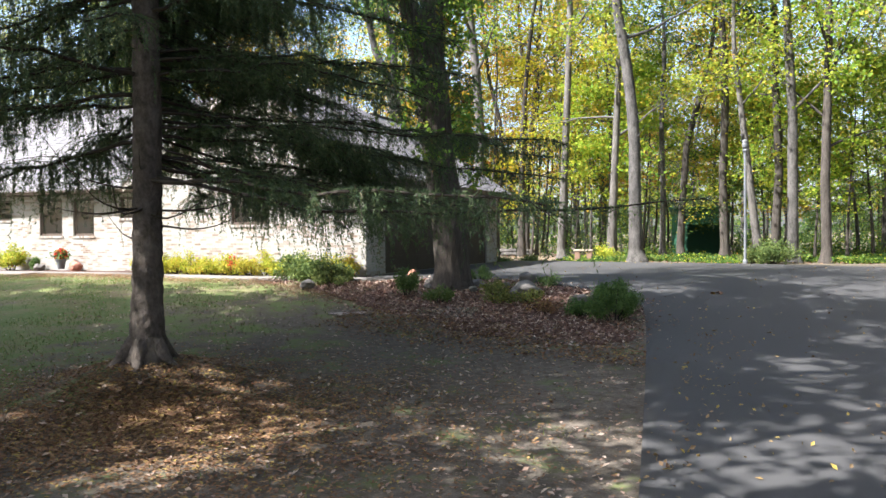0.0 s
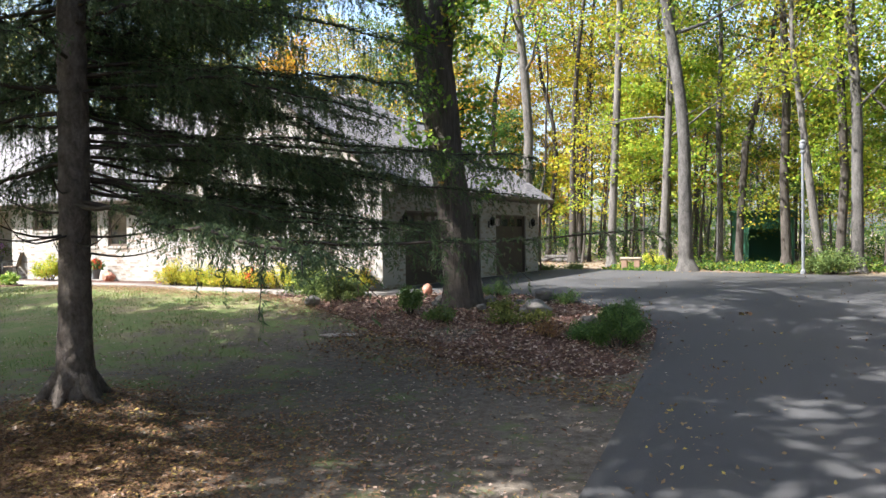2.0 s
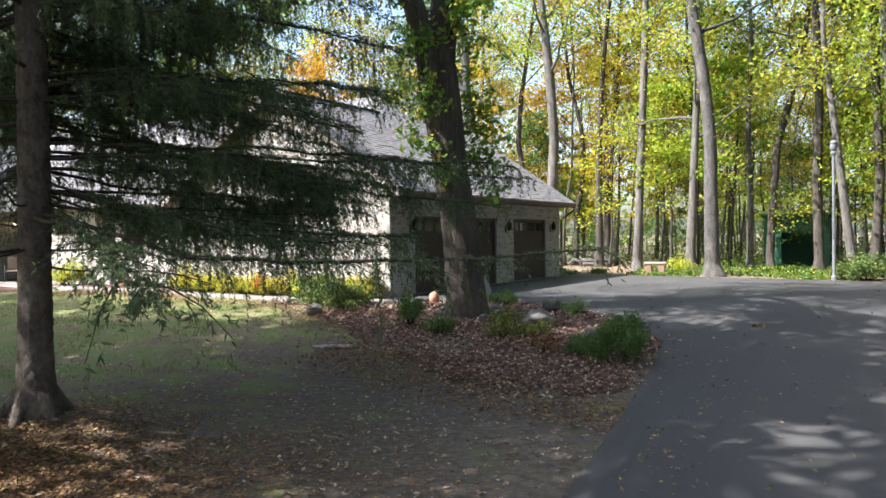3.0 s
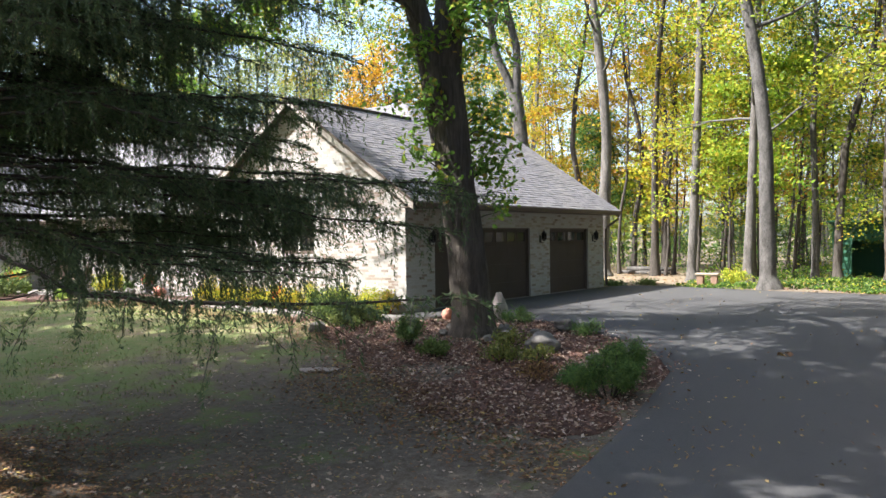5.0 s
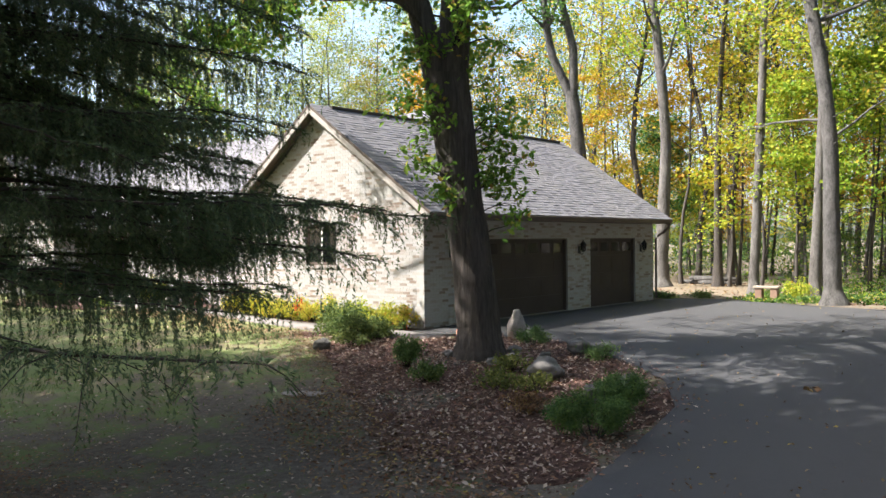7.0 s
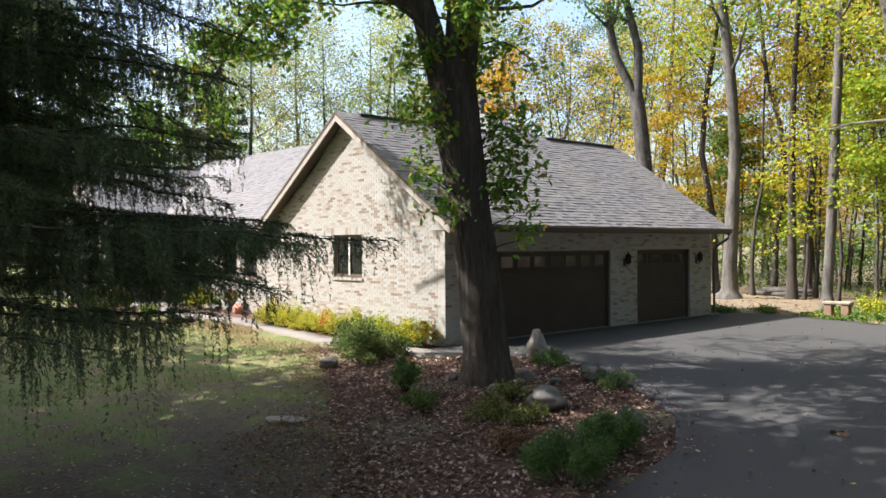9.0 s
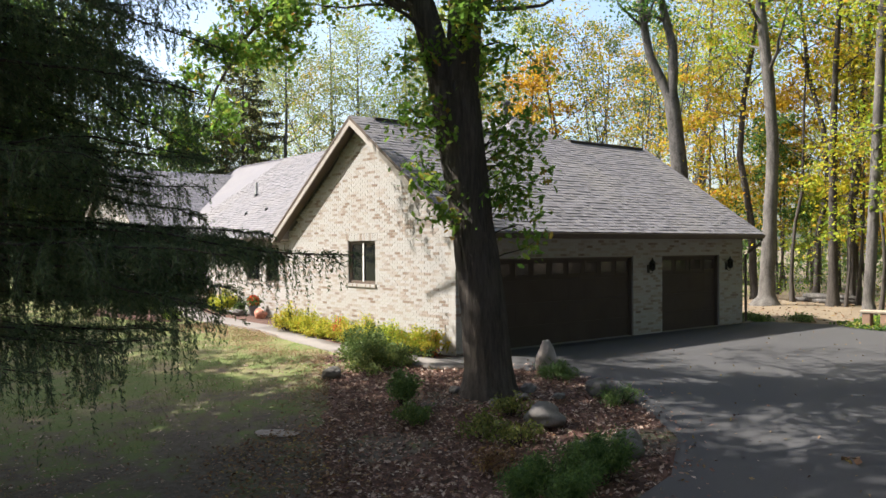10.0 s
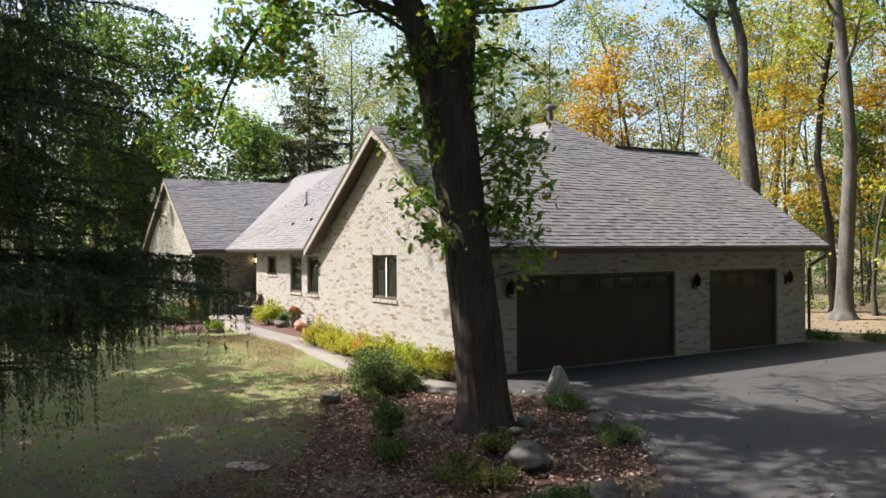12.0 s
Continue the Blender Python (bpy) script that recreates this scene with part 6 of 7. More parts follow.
shrub("low_perennial", "thin dull green perennial beside the boulder", 4.5, -2.6, 0.4, 0.3, M_DULL, 600, 0.06, 6, "plant")
shrub("spreading_juniper", "feathery bright green juniper at the edge of the driveway", 7.5, -4.85, 0.45, 0.76, M_JUNIPER, 6200, 0.085, 7, wide=0.13)
shrub("spreading_juniper", "feathery bright green juniper at the edge of the driveway", 7.3, -3.75, 0.42, 0.58, M_JUNIPER, 5200, 0.085, 8, wide=0.13)
shrub("spreading_juniper", "low feathery green juniper in the mulch", 6.85, -4.35, 0.38, 0.3, M_JUNIPER, 1700, 0.085, 38, wide=0.13)
shrub("low_perennial", "thin yellowing perennial in front of the boulder", 5.6, -3.45, 0.45, 0.24, M_DULL, 520, 0.06, 39, "plant")
shrub("dried_fern", "withered brown fern in the mulch", 6.05, -4.3, 0.36, 0.3, M_LITTER, 700, 0.07, 9, "plant", wide=0.3)
shrub("grass_tuft", "grassy green tuft beside the pale boulder", 3.35, -0.35, 0.35, 0.32, M_SHRUB, 900, 0.12, 10, "plant", wide=0.12)
shrub("grass_tuft", "grassy green tuft at the edge of the asphalt", 5.3, -1.05, 0.4, 0.25, M_SHRUB, 800, 0.10, 11, "plant", wide=0.12)


def rock(name, label, x, y, sx, sy, sz, material, seed, sink=0.25, point=0.0, z=None):
    bm = bmesh.new()
    bmesh.ops.create_icosphere(bm, subdivisions=4, radius=1)
    o = Vector((seed * 7.1, seed * 3.3, 0))
    for v in bm.verts:
        n = noise.noise(v.co * 1.1 + o) * (0.38 if not point else 0.16) + noise.noise(v.co * 2.7 + o) * 0.14 + noise.noise(v.co * 8 + o) * 0.03
        c = v.co * (1 + n)
        t = max(0, c.z)
        c.x *= 1 - point * t * 0.75
        c.y *= 1 - point * t * 0.75
        v.co = (c.x * sx, c.y * sy, c.z * sz)
    g = ground(x, y) if z is None else z
    ob = smooth(part(name, bm, material))
    ob.location = (x, y, g + 0.05 + sz * (1 - 2 * sink))
    ob.rotation_euler.z = seed
    return tagged(ob, label, "rock")


rock("standing_boulder", "pale pinkish pointed boulder standing by the garage drive", 2.57, 0.14, 0.27, 0.2, 0.36, M_PALEROCK, 2, 0.2, 0.6)
rock("boulder", "rounded grey boulder in the mulch", 5.2, -2.6, 0.35, 0.28, 0.2, M_ROCK, 3, 0.3)
rock("boulder", "dark grey boulder at the edge of the asphalt", 4.75, -0.85, 0.2, 0.17, 0.16, M_DARKROCK, 4, 0.2)
rock("boulder", "small grey boulder under the juniper", 6.9, -2.85, 0.24, 0.2, 0.18, M_ROCK, 5, 0.25)
rock("boulder", "small grey boulder beside the juniper", 6.55, -3.3, 0.17, 0.15, 0.12, M_ROCK, 9, 0.25)
for k, (x, y, r) in enumerate(((2.62, -1.75, 0.11), (2.8, -2.35, 0.09), (3.7, -1.45, 0.12), (4.0, -1.9, 0.09), (3.95, -2.45, 0.1), (2.45, -1.3, 0.1), (4.4, -1.45, 0.08))):
    tagged(rock("stone", "small grey field stone by the oak's foot", x, y, r * 1.2, r, r * 0.7, M_ROCK, 20 + k, 0.3), group="stones by the oak")
rock("red_boulder", "small rusty red boulder behind the oak", 1.62, -0.55, 0.14, 0.12, 0.15, M_REDROCK, 6, 0.2, 0.3)
rock("flat_stone", "pale flat stone sunk into the lawn", 2.45, -5.55, 0.32, 0.22, 0.03, M_PALEROCK, 7, 1.3)
rock("boulder", "small grey boulder by the leafy shrub", 0.1, -3.15, 0.2, 0.16, 0.12, M_ROCK, 8, 0.25)
rock("red_boulder", "reddish boulder beside the porch walk", -11.25, 0.85, 0.21, 0.19, 0.19, M_REDROCK, 10, 0.15)
rock("boulder", "pale grey boulder beside the flower pot", -12.75, 0.75, 0.2, 0.17, 0.14, M_ROCK, 11, 0.2)

# flower border along the gable wall
tagged(sheet("mulch_bed", [(0.15, -0.58), (0.1, -0.03), (-7.6, -0.03), (-7.62, 1.35), (-16.9, 1.35), (-16.6, 0.95), (-14, 0.3), (-10.5, 0.02), (-8.4, 0.02), (-6.2, -0.43), (-3.6, -0.83), (-1.4, -0.73)], 0.04, M_MULCH, 0.5, 0.03), "mulched flower border below the brick walls", "garden bed", kind="structure")
for i in range(17):
    x = -7.35 + i * 0.435
    shrub("golden_spirea", "golden yellow-green spirea in the wall border", x, -0.30 - 0.12 * (i % 2) + (0.05 if i < 4 else 0), 0.43, 0.58 + 0.09 * math.sin(i * 2.1) + (0.1 if i < 3 else 0), M_GOLDSHRUB, 1500, 0.055, 60 + i, group="spireas in the border")
for i in range(5):
    shrub("green_perennial", "green perennial in front of the spirea", -1.9 + 0.42 * i, -0.62, 0.22, 0.28, M_SHRUB, 420, 0.05, 90 + i, "plant", "perennials in the border")
shrub("red_flowers", "red flowering perennial in the border", -3.95, -0.55, 0.2, 0.62, M_RED, 130, 0.06, 21, "flowers")
shrub("red_flowers", "red flowering perennial at the garage corner", -0.25, -0.38, 0.22, 0.3, M_RED, 120, 0.05, 22, "flowers")
shrub("porch_shrub", "yellow-green shrub beside the porch walk", -14.2, 0.85, 0.55, 0.85, M_GOLDSHRUB, 2600, 0.075, 23)
shrub("porch_shrub", "leafy green shrub below the porch window", -13.2, 1.0, 0.28, 0.42, M_SHRUB, 1200, 0.07, 24)
shrub("dark_shrub", "dark rounded shrub beyond the lawn", -16.3, -1.9, 0.85, 0.85, M_SHRUB, 3600, 0.075, 25)
shrub("dark_shrub", "dark rounded shrub beyond the lawn", -18.2, -1.2, 0.7, 0.8, M_SHRUB, 2600, 0.075, 26)
shrub("bright_perennial", "bright green leafy perennial beside the walk", -13.0, -1.45, 0.36, 0.42, M_LIMEPLANT, 900, 0.09, 27, "plant")
shrub("bright_perennial", "bright green leafy perennial beside the walk", -17.2, -0.55, 0.3, 0.4, M_LIMEPLANT, 700, 0.09, 28, "plant")
tagged(sheet("mulch_bed", rounded([(-12.2, -1.25), (-12.6, -1.9), (-15.0, -2.7), (-18, -2.9), (-19.6, -2.0), (-19.6, -0.4), (-18, -0.4), (-15.5, -0.75)]), 0.05, M_MULCH, 0.5, 0.03), "mulch bed beyond the lawn", "garden bed", kind="structure")


def spiky_plant(x, y):
    rng = np.random.default_rng(2)
    s = empty("spiky_plant", "spiky plant with red and green sword leaves", "plant", (x, y, ground(x, y) + 0.06))
    for nm, mt, n, L, up in (("red_leaves", M_RED, 60, 0.7, 1.0), ("green_leaves", M_LIMEPLANT, 50, 1.0, 1.5)):
        V = []
        for i in range(n):
            a = rng.uniform(0, 6.3)
            d = unit(np.array([math.cos(a), math.sin(a), rng.uniform(0.4, up * 1.6)]))
            sd = np.array([-math.sin(a), math.cos(a), 0]) * 0.022
            l = L * rng.uniform(0.7, 1.2)
            b, m, e = np.array([0, 0, 0.35]), np.array([0, 0, 0.35]) + d * l * 0.6, np.array([0, 0, 0.35]) + d * l + np.array([0, 0, -0.18 * l])
            V.append([b, m + sd, e, m - sd])
        V = np.array(V).reshape(-1, 3)
        o = new(nm, arrays_mesh(nm, V, np.arange(len(V)), np.full(len(V) // 4, 4), mt))
        o.parent = s
        tagged(o, kind="stuff")
    part("stem", lathe(bmesh.new(), [(0.05, -0.1), (0.035, 0.4)], 8), M_TWIG, s)


spiky_plant(-17.3, -0.95)


def flower_pot(x, y, z, r, h, flower, seed, label, stand=False):
    s = empty("flower_pot", label, "flower pot", (x, y, z))
    part("pot", lathe(bmesh.new(), [(r * 0.62, 0.0), (r * 0.95, h * 0.85), (r * 1.05, h * 0.85), (r * 1.05, h), (r * 0.9, h), (r * 0.85, h * 0.9)], 16), M_POT, s)
    rng = np.random.default_rng(seed)
    at = rng.normal(size=(420, 3)) * np.array([r * 0.75, r * 0.75, r * 0.5]) + np.array([0, 0, h + r * 0.75])
    o = new("foliage", leaves_mesh("foliage", rng, at, 0.09, M_SHRUB, flat=0.2))
    o.parent = s
    at = unit(rng.normal(size=(150, 3)) * np.array([1, 1, 0.7]) + np.array([0, 0, 0.5])) * np.array([r * 1.15, r * 1.15, r * 1.25]) + np.array([0, 0, h + r * 0.75])
    o = new("blossom", leaves_mesh("blossom", rng, at, 0.075, flower, flat=0.2, wide=0.9))
    o.parent = s
    tagged(o, kind="stuff")
    if stand:
        for k in range(3):
            a = k * 2.1
            pipe("leg", [(0.6 * r * math.cos(a), 0.6 * r * math.sin(a), 0.02), (0.8 * r * math.cos(a), 0.8 * r * math.sin(a), -0.55)], 0.012, M_BLACK, s, 6)


flower_pot(-12.0, 0.95, 0.1, 0.17, 0.34, M_RED, 3, "grey pot of red and yellow flowers by the walk")
flower_pot(-18.75, 1.95, 0.65, 0.26, 0.22, M_PURPLE, 4, "planter of purple flowers on a low stand", True)


def patio_chair(x, y, turn, label):
    """Metal-framed armchair with slung seat and back."""
    s = empty("patio_chair", label, "chair", (x, y, 0.07), "porch chairs")
    for sx in (-1, 1):
        pipe("leg", [(0.27 * sx, -0.25, 0), (0.27 * sx, -0.25, 0.6), (0.27 * sx, 0.02, 0.63), (0.27 * sx, 0.24, 0.62)], 0.016, M_BLACK, s, 7)
        pipe("back_post", [(0.25 * sx, 0.3, 0), (0.25 * sx, 0.2, 0.4), (0.25 * sx, 0.38, 0.95)], 0.016, M_BLACK, s, 7)
    pipe("rail", [(-0.27, -0.25, 0.38), (0.27, -0.25, 0.38)], 0.014, M_BLACK, s, 7)
    part("seat", boxed(-0.25, 0.25, -0.25, 0.2, 0.38, 0.44, bev=0.02), M_CUSHION, s, "tan cushion")
    b = part("backrest", boxed(-0.24, 0.24, -0.03, 0.03, 0.0, 0.52, bev=0.02), M_CUSHION, s, "tan cushion")
    b.location, b.rotation_euler = (0, 0.23, 0.44), (radians(-17), 0, 0)
    s.rotation_euler.z = turn


patio_chair(-17.9, 1.1, 0.9, "black metal porch chair with tan cushions")
patio_chair(-16.75, 1.2, -0.9, "black metal porch chair with tan cushions")


def lamp_post(x, y):
    s = empty("lamp_post", "slim grey metal lamp post at the edge of the drive", "lamp post", (x, y, ground(x, y)))
    part("pole", lathe(bmesh.new(), [(0.09, -0.1), (0.09, 0.12), (0.052, 0.18), (0.045, 4.0)], 14), M_POST, s)
    part("collar", lathe(bmesh.new(), [(0.06, 3.98), (0.09, 4.02), (0.09, 4.07), (0.05, 4.1)], 14), M_POST, s)
    g = part("globe", lathe(bmesh.new(), [(0.05, 4.1), (0.10, 4.17), (0.11, 4.26), (0.08, 4.36)], 14), M_POST, s, "pale glass globe")
    part("cap", lathe(bmesh.new(), [(0.12, 4.36), (0.10, 4.40), (0.02, 4.45)], 14), M_POST, s)


lamp_post(9.3, 11.3)


def shed(x, y):
    """Open-fronted green shed among the trees."""
    s = empty("garden_shed", "small dark green wooden shed with an open front", "shed", (x, y, ground(x, y)))
    w, d, h = 2.6, 2.2, 2.15
    for nm, q in (("side_wall", (0, 0.06, 0, d, 0, h)), ("side_wall", (w - 0.06, w, 0, d, 0, h)), ("back_wall", (0.06, w - 0.06, d - 0.06, d, 0, h))):
        part(nm, boxed(*q), M_SHEDGREEN, s)
    for q in ((0.06, 0.72, 0, 0.06, 0, h), (2.25, w - 0.06, 0, 0.06, 0, h), (0.72, 2.25, 0, 0.06, 1.55, h)):
        n = max(1, int((q[1] - q[0]) / 0.22))
        for i in range(n):
            a, b = q[0] + (q[1] - q[0]) * i / n, q[0] + (q[1] - q[0]) * (i + 1) / n
            part("board", boxed(a + 0.004, b - 0.004, q[2], q[3], q[4], q[5]), M_SHEDGREEN, s)
    part("roof", prism(bmesh.new(), [(-0.15, -0.3, h + 0.16), (-0.15, d + 0.15, h - 0.02), (-0.15, d + 0.15, h + 0.06), (-0.15, -0.3, h + 0.24)], (w + 0.3, 0, 0)), M_SHEDGREEN, s, "dark green sloping roof")
    part("rafter", boxed(0.0, w, 0.0, 0.1, h, h + 0.14), M_SHEDGREEN, s)
    s.rotation_euler.z = radians(3)


shed(5.72, 21.1)


def stone_bench(x, y):
    s = empty("stone_bench", "pale stone bench at the end of the drive", "bench", (x, y, ground(x, y)))
    for dx in (-0.24, 0.24):
        part("leg", boxed(dx - 0.11, dx + 0.11, -0.17, 0.17, -0.05, 0.42, bev=0.02), M_REDSTONE, s, "reddish stone leg")
    part("seat", boxed(-0.4, 0.4, -0.2, 0.2, 0.42, 0.50, bev=0.02), M_SANDSTONE, s)
    s.rotation_euler.z = 0.15


stone_bench(3.06, 13.3)


def firewood(x, y):
    rng = np.random.default_rng(6)
    k = 0
    for row in range(2):
        for i in range(6 - row):
            L = rng.uniform(0.9, 2.2)
            ob = new("log", tubes_mesh("log", [[(-L / 2, 0, 0, 0.0), (-L / 2, 0, 0, 0.10), (0, 0, 0.01, 0.095), (L / 2, 0, 0, 0.09), (L / 2, 0, 0, 0.0)]], M_BARK_GREY, 10))
            ob.location = (x + rng.normal() * 0.3, y + i * 0.22 + row * 0.11, ground(x, y) + 0.08 + row * 0.17)
            ob.rotation_euler.z = rng.normal() * 0.06
            tagged(ob, "weathered grey log on a low woodpile", "log", "woodpile logs")


firewood(-3.0, 22.0)


def stake(x, y):
    s = empty("marker_stake", "thin pale wooden stake beside the woodpile", "stake", (x, y, ground(x, y)))
    part("post", prism(bmesh.new(), [(-0.03, -0.03, -0.2), (0.03, -0.03, -0.2), (0.03, 0.03, -0.2), (-0.03, 0.03, -0.2)], (0, 0, 1.25)), M_WOODGREY, s)
    part("tip", prism(bmesh.new(), [(-0.03, -0.03, 1.05), (0.03, -0.03, 1.05), (0.0, -0.03, 1.13)], (0, 0.06, 0)), M_WOODGREY, s)


stake(-2.35, 22.35)
shrub("lamp_bush", "leafy bush round the foot of the lamp post", 10.2, 11.6, 0.85, 0.75, M_SHRUB, 3000, 0.09, 31)
shrub("lamp_bush", "leafy bush round the foot of the lamp post", 9.5, 11.9, 0.5, 0.5, M_SHRUB, 1500, 0.09, 32)
shrub("golden_bush", "yellow-green bush behind the stone bench", 3.75, 14.3, 0.5, 0.75, M_GOLDSHRUB, 1300, 0.08, 33)
shrub("low_shrub", "low shrub beside the garage wall", -0.4, 12.6, 0.6, 0.2, M_SHRUB, 1000, 0.07, 34)
shrub("low_shrub", "low shrub beside the garage wall", 0.7, 13.4, 0.55, 0.16, M_SHRUB, 800, 0.07, 35)


# ---- undergrowth, fallen leaves, grass ----
def stuff(name, mesh, label, category):
    return tagged(new(name, mesh), label, category, kind="stuff")


def undergrowth():
    rng = np.random.default_rng(91)
    n = 150000
    b, d = np.radians(rng.uniform(-16, 68, n)), 27 + 62 * rng.uniform(0, 1, n) ** 1.9
    x, y = 12 - d * np.sin(b), -15 + d * np.cos(b)
    ok = (y > 12.6 + 0.6 * np.sin(x * 1.3)) & ((x > 1.6) | (y > 17.5)) & ((x > -3) | (y > 21)) & ~((x > 5.5) & (x < 8.6) & (y > 19.5) & (y < 23.6))
    ok &= ~((x > -6.5) & (x < 1.5 + 0.5 * np.sin(y)) & (y < 23.2 + 0.4 * np.sin(x * 1.7)))
    x, y = x[ok], y[ok]
    tall = 0.25 + 2.6 * np.clip((y - 17) / 22, 0, 1)
    tall += np.where((x < 3) & (y > 22.5), 1.1, 0.0)
    lump = np.clip(0.6 + 0.5 * np.sin(x * 0.9 + 1.7 * np.sin(y * 0.5)) * np.cos(y * 0.8), 0.12, 1.2)
    z = ground_np(x, y) + tall * lump * rng.uniform(0.02, 1, len(x)) ** 0.9
    P = np.stack([x, y, z], 1)
    pick = rng.uniform(0, 1, len(x))
    stuff("undergrowth", leaves_mesh("undergrowth", rng, P[pick < 0.82], 0.125, M_GREEN, flat=0.3), "green undergrowth of the woods", "undergrowth")
    stuff("undergrowth", leaves_mesh("undergrowth", rng, P[pick >= 0.82], 0.115, M_LIME, flat=0.3), "yellowing undergrowth of the woods", "undergrowth")


undergrowth()


def far_woods():
    """Dense far edge of the woods."""
    rng = np.random.default_rng(95)
    n = 16000
    b, d = np.radians(rng.uniform(-25, 112, n)), rng.uniform(86, 104, n)
    x, y = 12 - d * np.sin(b), -15 + d * np.cos(b)
    top = 9 + 4 * np.sin(b * 31) + 3 * np.sin(b * 83 + 1)
    P = np.stack([x, y, top * rng.uniform(0, 1, n) ** 1.1], 1)
    pick = rng.uniform(0, 1, n)
    # most leaves take the darkened green, painting in shade between the trunks
    stuff("far_woods", leaves_mesh("far_woods", rng, P[pick < 0.7], 0.9, M_DEEP, flat=0.2), "dense green woods in the distance, leaves darkened for inner shade", "woods")
    stuff("far_woods", leaves_mesh("far_woods", rng, P[pick >= 0.7], 0.8, M_GREEN, flat=0.2), "yellowing woods in the distance", "woods")


far_woods()


def scatter(rng, n, x0, x1, y0, y1):
    return rng.uniform(x0, x1, n), rng.uniform(y0, y1, n)


def fallen():
    rng = np.random.default_rng(92)
    lay = lambda x, y, up: np.stack([x, y, ground_np(x, y) + up + rng.uniform(0, 0.02, len(x))], 1)
    x, y = scatter(rng, 56000, -3.2, 9.0, -8.0, 0.8)
    wide = 0.24 * (1 + 2.2 * (rng.uniform(0, 1, len(x)) < 0.3))
    x2, y2 = x + rng.normal(size=len(x)) * wide, y + rng.normal(size=len(x)) * wide
    ok = inside(BED, x2, y2) & (np.hypot(x - 3.28, y + 1.98) > 0.5) & (~inside(DRIVE, x, y) | (rng.uniform(0, 1, len(x)) < 0.3)) & ~inside(WALKWAY, x, y)
    x, y = x[ok], y[ok]
    up = np.where(inside(DRIVE, x, y), 0.055, 0.028)
    cut = rng.uniform(0, 1, len(x)) < 0.36
    stuff("fallen_leaves", leaves_mesh("fallen_leaves", rng, lay(x[cut], y[cut], up[cut] + 0.005), 0.07, M_PALE, flat=0.62), "pale fallen leaves on the mulch", "leaves")
    stuff("fallen_leaves", leaves_mesh("fallen_leaves", rng, lay(x[~cut], y[~cut], up[~cut]), 0.06, M_REDLITTER, flat=0.72), "russet fallen leaves on the mulch", "leaves")
    x, y = scatter(rng, 9000, 2.5, 8.6, -8.2, -4.6)
    d = rng.normal(size=len(x)) * 0.35
    ok = ~inside(DRIVE, x, y) & (y + d < -4.7 - 0.42 * (x - 2.5)) & (y + d > -6.7 - 0.3 * (x - 2.5))
    stuff("fallen_leaves", leaves_mesh("fallen_leaves", rng, lay(x[ok], y[ok], 0.03), 0.062, M_LITTER, flat=0.68), "orange-brown leaves drifted along the edge of the bed", "leaves")
    x, y = scatter(rng, 26000, -4, 9.4, -17, -3)
    ok = ~inside(BED, x, y) & ~inside(DRIVE, x, y) & (rng.uniform(0, 1, len(x)) < np.clip(0.35 + 0.1 * x, 0.1, 1))
    stuff("ground_litter", leaves_mesh("ground_litter", rng, lay(x[ok], y[ok], 0.004), 0.032, M_DEBRIS, flat=0.8, wide=0.4), "crumbs of leaves and twigs on bare earth", "litter")
    n = 52000
    a, q = rng.uniform(0, 6.3, n), np.abs(rng.normal(size=n))
    x, y = 3.9 + 2.4 * q * np.cos(a), -12.7 + 2.1 * q * np.sin(a)
    ok = (x < 9.0) & (y < -7.4 + 0.5 * np.sin(x)) & (np.hypot(x - 2.9, y + 11.5) > 0.35)
    x, y = x[ok], y[ok]
    stuff("fallen_leaves", leaves_mesh("fallen_leaves", rng, lay(x, y, 0.012), 0.048, M_LITTER, flat=0.75), "orange-brown leaf litter under the spruce", "leaves")
    x, y = scatter(rng, 13000, -12, 9.2, -18, -2)
    ok = ~inside(BED, x, y) & ~inside(WALKWAY, x, y) & ~inside(DRIVE, x, y) & (rng.uniform(0, 1, len(x)) < np.clip(0.35 + 0.09 * (x + 4), 0.15, 1))
    stuff("fallen_leaves", leaves_mesh("fallen_leaves", rng, lay(x[ok], y[ok], 0.015), 0.065, M_PALE, flat=0.7), "scattered fallen leaves on the lawn", "leaves")
    # dry, leaf-strewn strip of lawn along the walk
    x, y = scatter(rng, 60000, -11, 2.5, -5.5, 0.5)
    d = np.abs(y + 2.3 + 0.16 * (x + 4) + 0.4 * np.sin(x * 1.1)) / (0.75 + 0.3 * np.sin(x * 0.7 + 1))
    ok = ~inside(BED, x, y) & ~inside(WALKWAY, x, y) & (rng.uniform(0, 1, len(x)) < 0.9 * np.exp(-d * d))
    stuff("dry_thatch", leaves_mesh("dry_thatch", rng, lay(x[ok], y[ok], 0.055), 0.055, M_THATCH, flat=0.7, wide=0.3), "dry brown grass and leaf scraps on the lawn", "litter")
    x, y = scatter(rng, 2600, 1, 18, -18, 11)
    x2, y2 = 9.0 + np.abs(rng.normal(size=260)) * 0.5, rng.uniform(-17, -5, 260)
    x, y = np.concatenate([x, x2]), np.concatenate([y, y2])
    ok = inside(DRIVE, x, y) & ((y < -2) | (rng.uniform(0, 1, len(x)) < 0.35))
    stuff("fallen_leaves", leaves_mesh("fallen_leaves", rng, lay(x[ok], y[ok], 0.05), 0.058, M_DRIVELEAF, flat=0.55), "scattered yellow and brown leaves on the asphalt", "leaves")
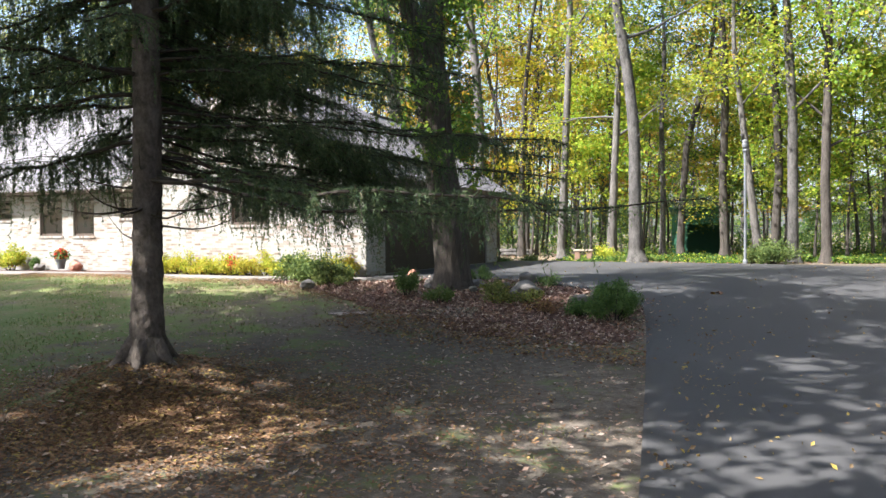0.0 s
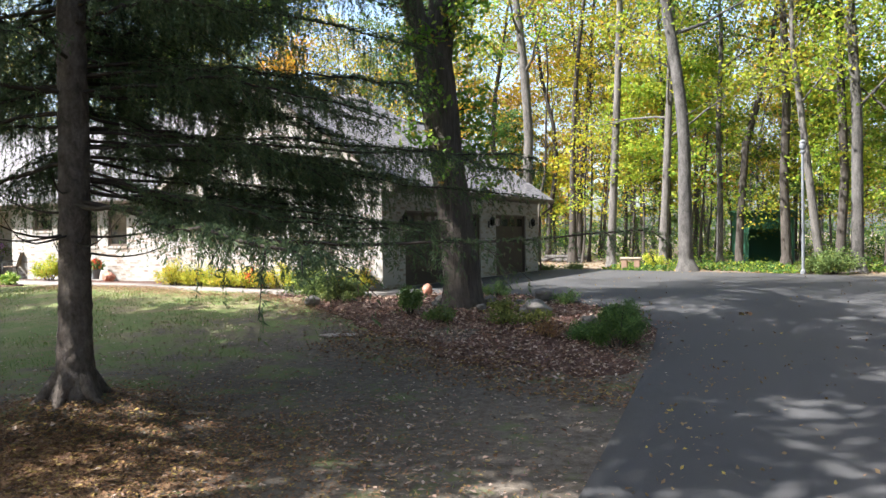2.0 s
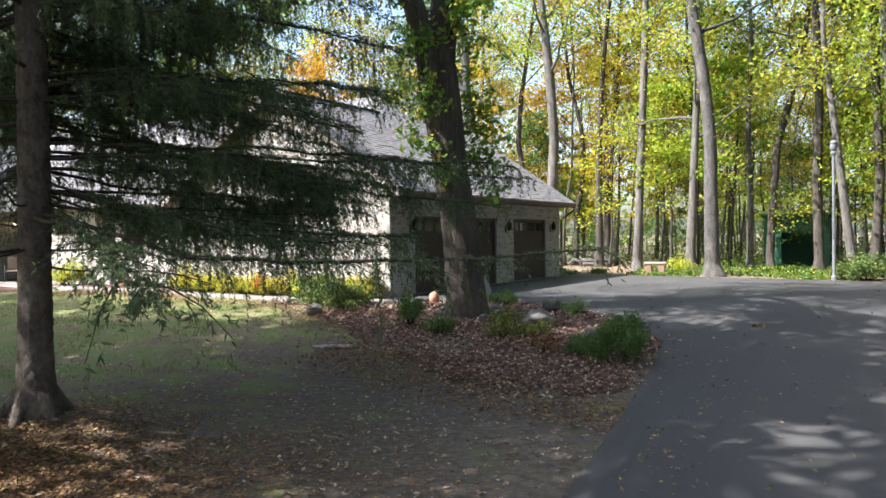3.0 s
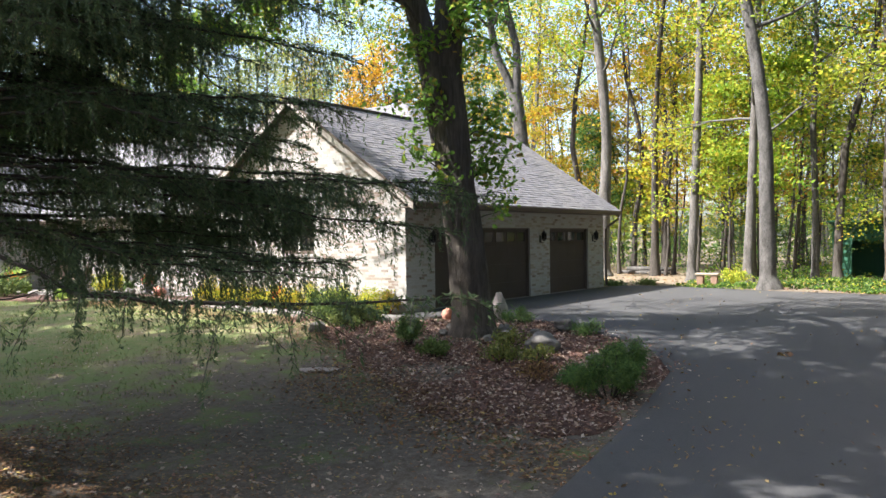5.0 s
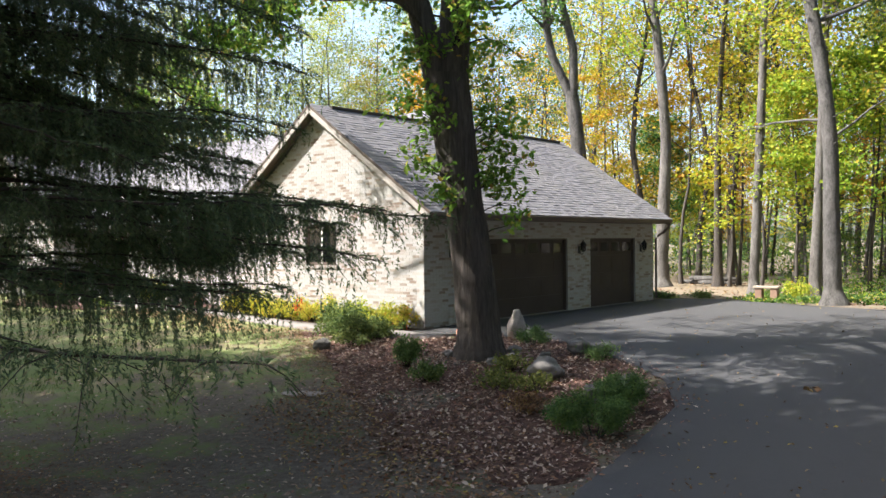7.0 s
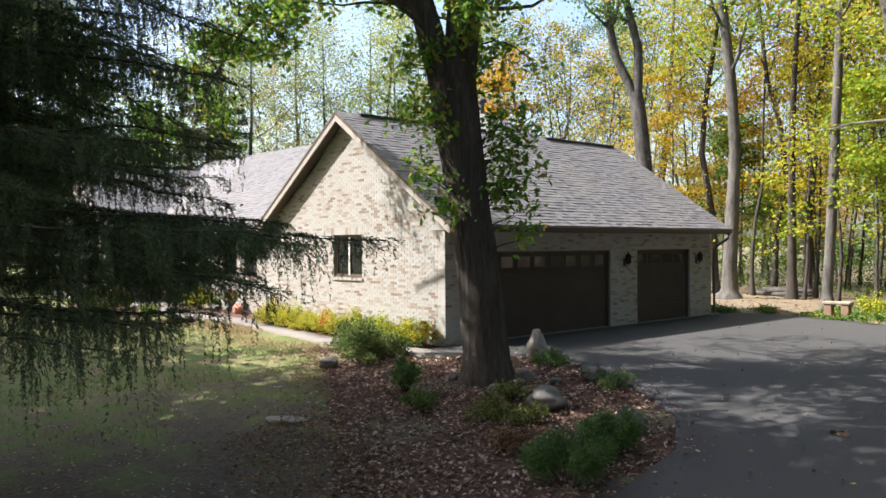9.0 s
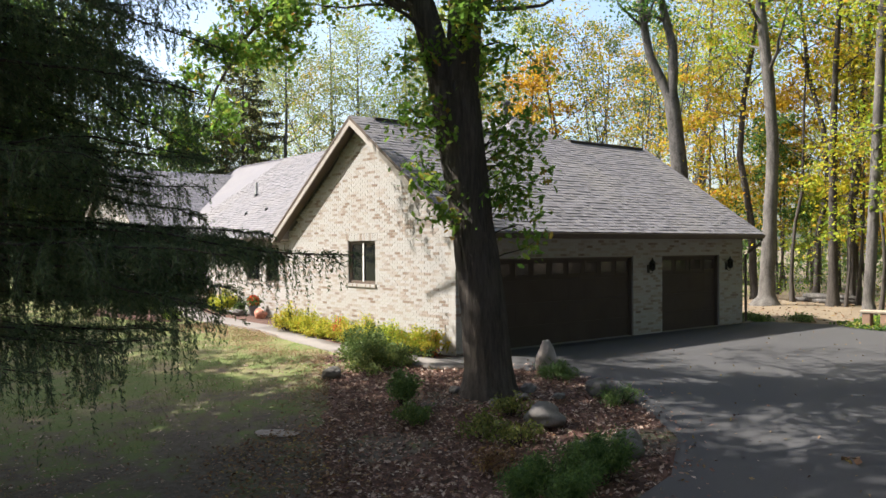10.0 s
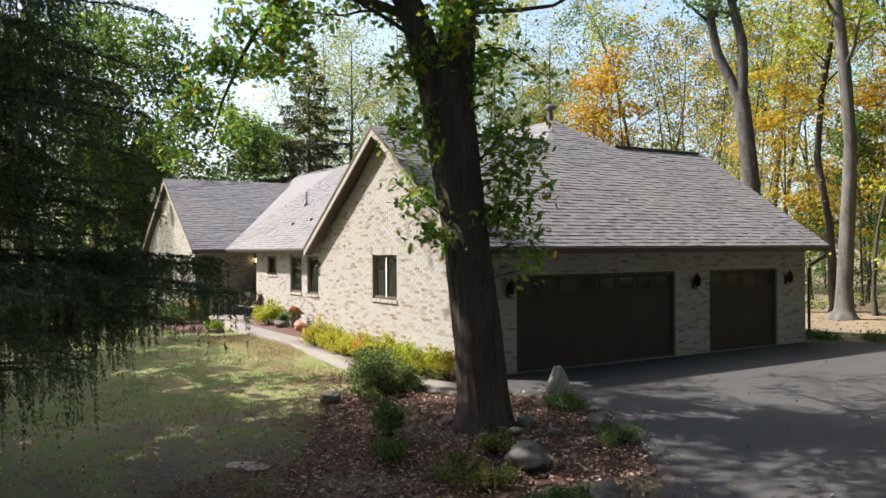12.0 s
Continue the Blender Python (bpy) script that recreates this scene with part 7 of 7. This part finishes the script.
    x, y = scatter(rng, 2600, -6, 16, 11.5, 24)
    ok = ~inside(DRIVE, x, y)
    stuff("fallen_leaves", leaves_mesh("fallen_leaves", rng, lay(x[ok], y[ok], 0.015), 0.12, M_LITTER, flat=0.7), "fallen leaves at the edge of the woods", "leaves")
    # a curled clump on the drive
    at = np.array([9.05, -1.36, ground(9.05, -1.36) + 0.075]) + rng.normal(size=(9, 3)) * np.array([0.06, 0.06, 0.012])
    ob = new("curled_leaf", leaves_mesh("curled_leaf", rng, at, 0.10, M_LITTER, flat=0.15, wide=0.8))
    tagged(ob, "curled brown oak leaves on the asphalt", "leaf")


fallen()


def grass():
    rng = np.random.default_rng(93)
    n = 120000
    x, y = rng.uniform(-19, 8.6, n), rng.uniform(-15, -0.9, n)
    keep = rng.uniform(0, 1, n) < np.clip(0.8 - 0.14 * (x + 2.5), 0.05, 1) * np.clip(0.62 + 0.6 * np.sin(x * 1.9 + np.sin(y * 1.1)) * np.cos(y * 1.6), 0.1, 1)
    keep &= ~inside(BED, x, y) & ~inside(WALKWAY, x, y) & ~inside(DRIVE, x, y)
    x, y = x[keep], y[keep]
    n = len(x)
    z = ground_np(x, y)
    h = rng.uniform(0.025, 0.07, n)
    a = rng.uniform(0, 6.3, n)
    w = 0.006
    lx, ly = rng.normal(size=n) * 0.025, rng.normal(size=n) * 0.025
    V = np.stack([np.stack([x - w * np.cos(a), y - w * np.sin(a), z - 0.01], 1), np.stack([x + w * np.cos(a), y + w * np.sin(a), z - 0.01], 1), np.stack([x + lx, y + ly, z + h], 1)], 1).reshape(-1, 3)
    stuff("grass", arrays_mesh("grass", V, np.arange(3 * n), np.full(n, 3), M_GRASS), "short patchy lawn grass", "grass")


grass()


# ---- pieces of walls and roofs ----
brick_pieces(near_bricks, wall_front, *FRONT)
for k, P in enumerate(shingle_near):
    C = np.mean(P, 0)
    q = SHF
    ob = new("shingle", arrays_mesh("shingle", np.array(P) - C, q.ravel(), np.full(4, 4), M_SHINGLE_OB))
    ob.location = C
    ob.parent = roof
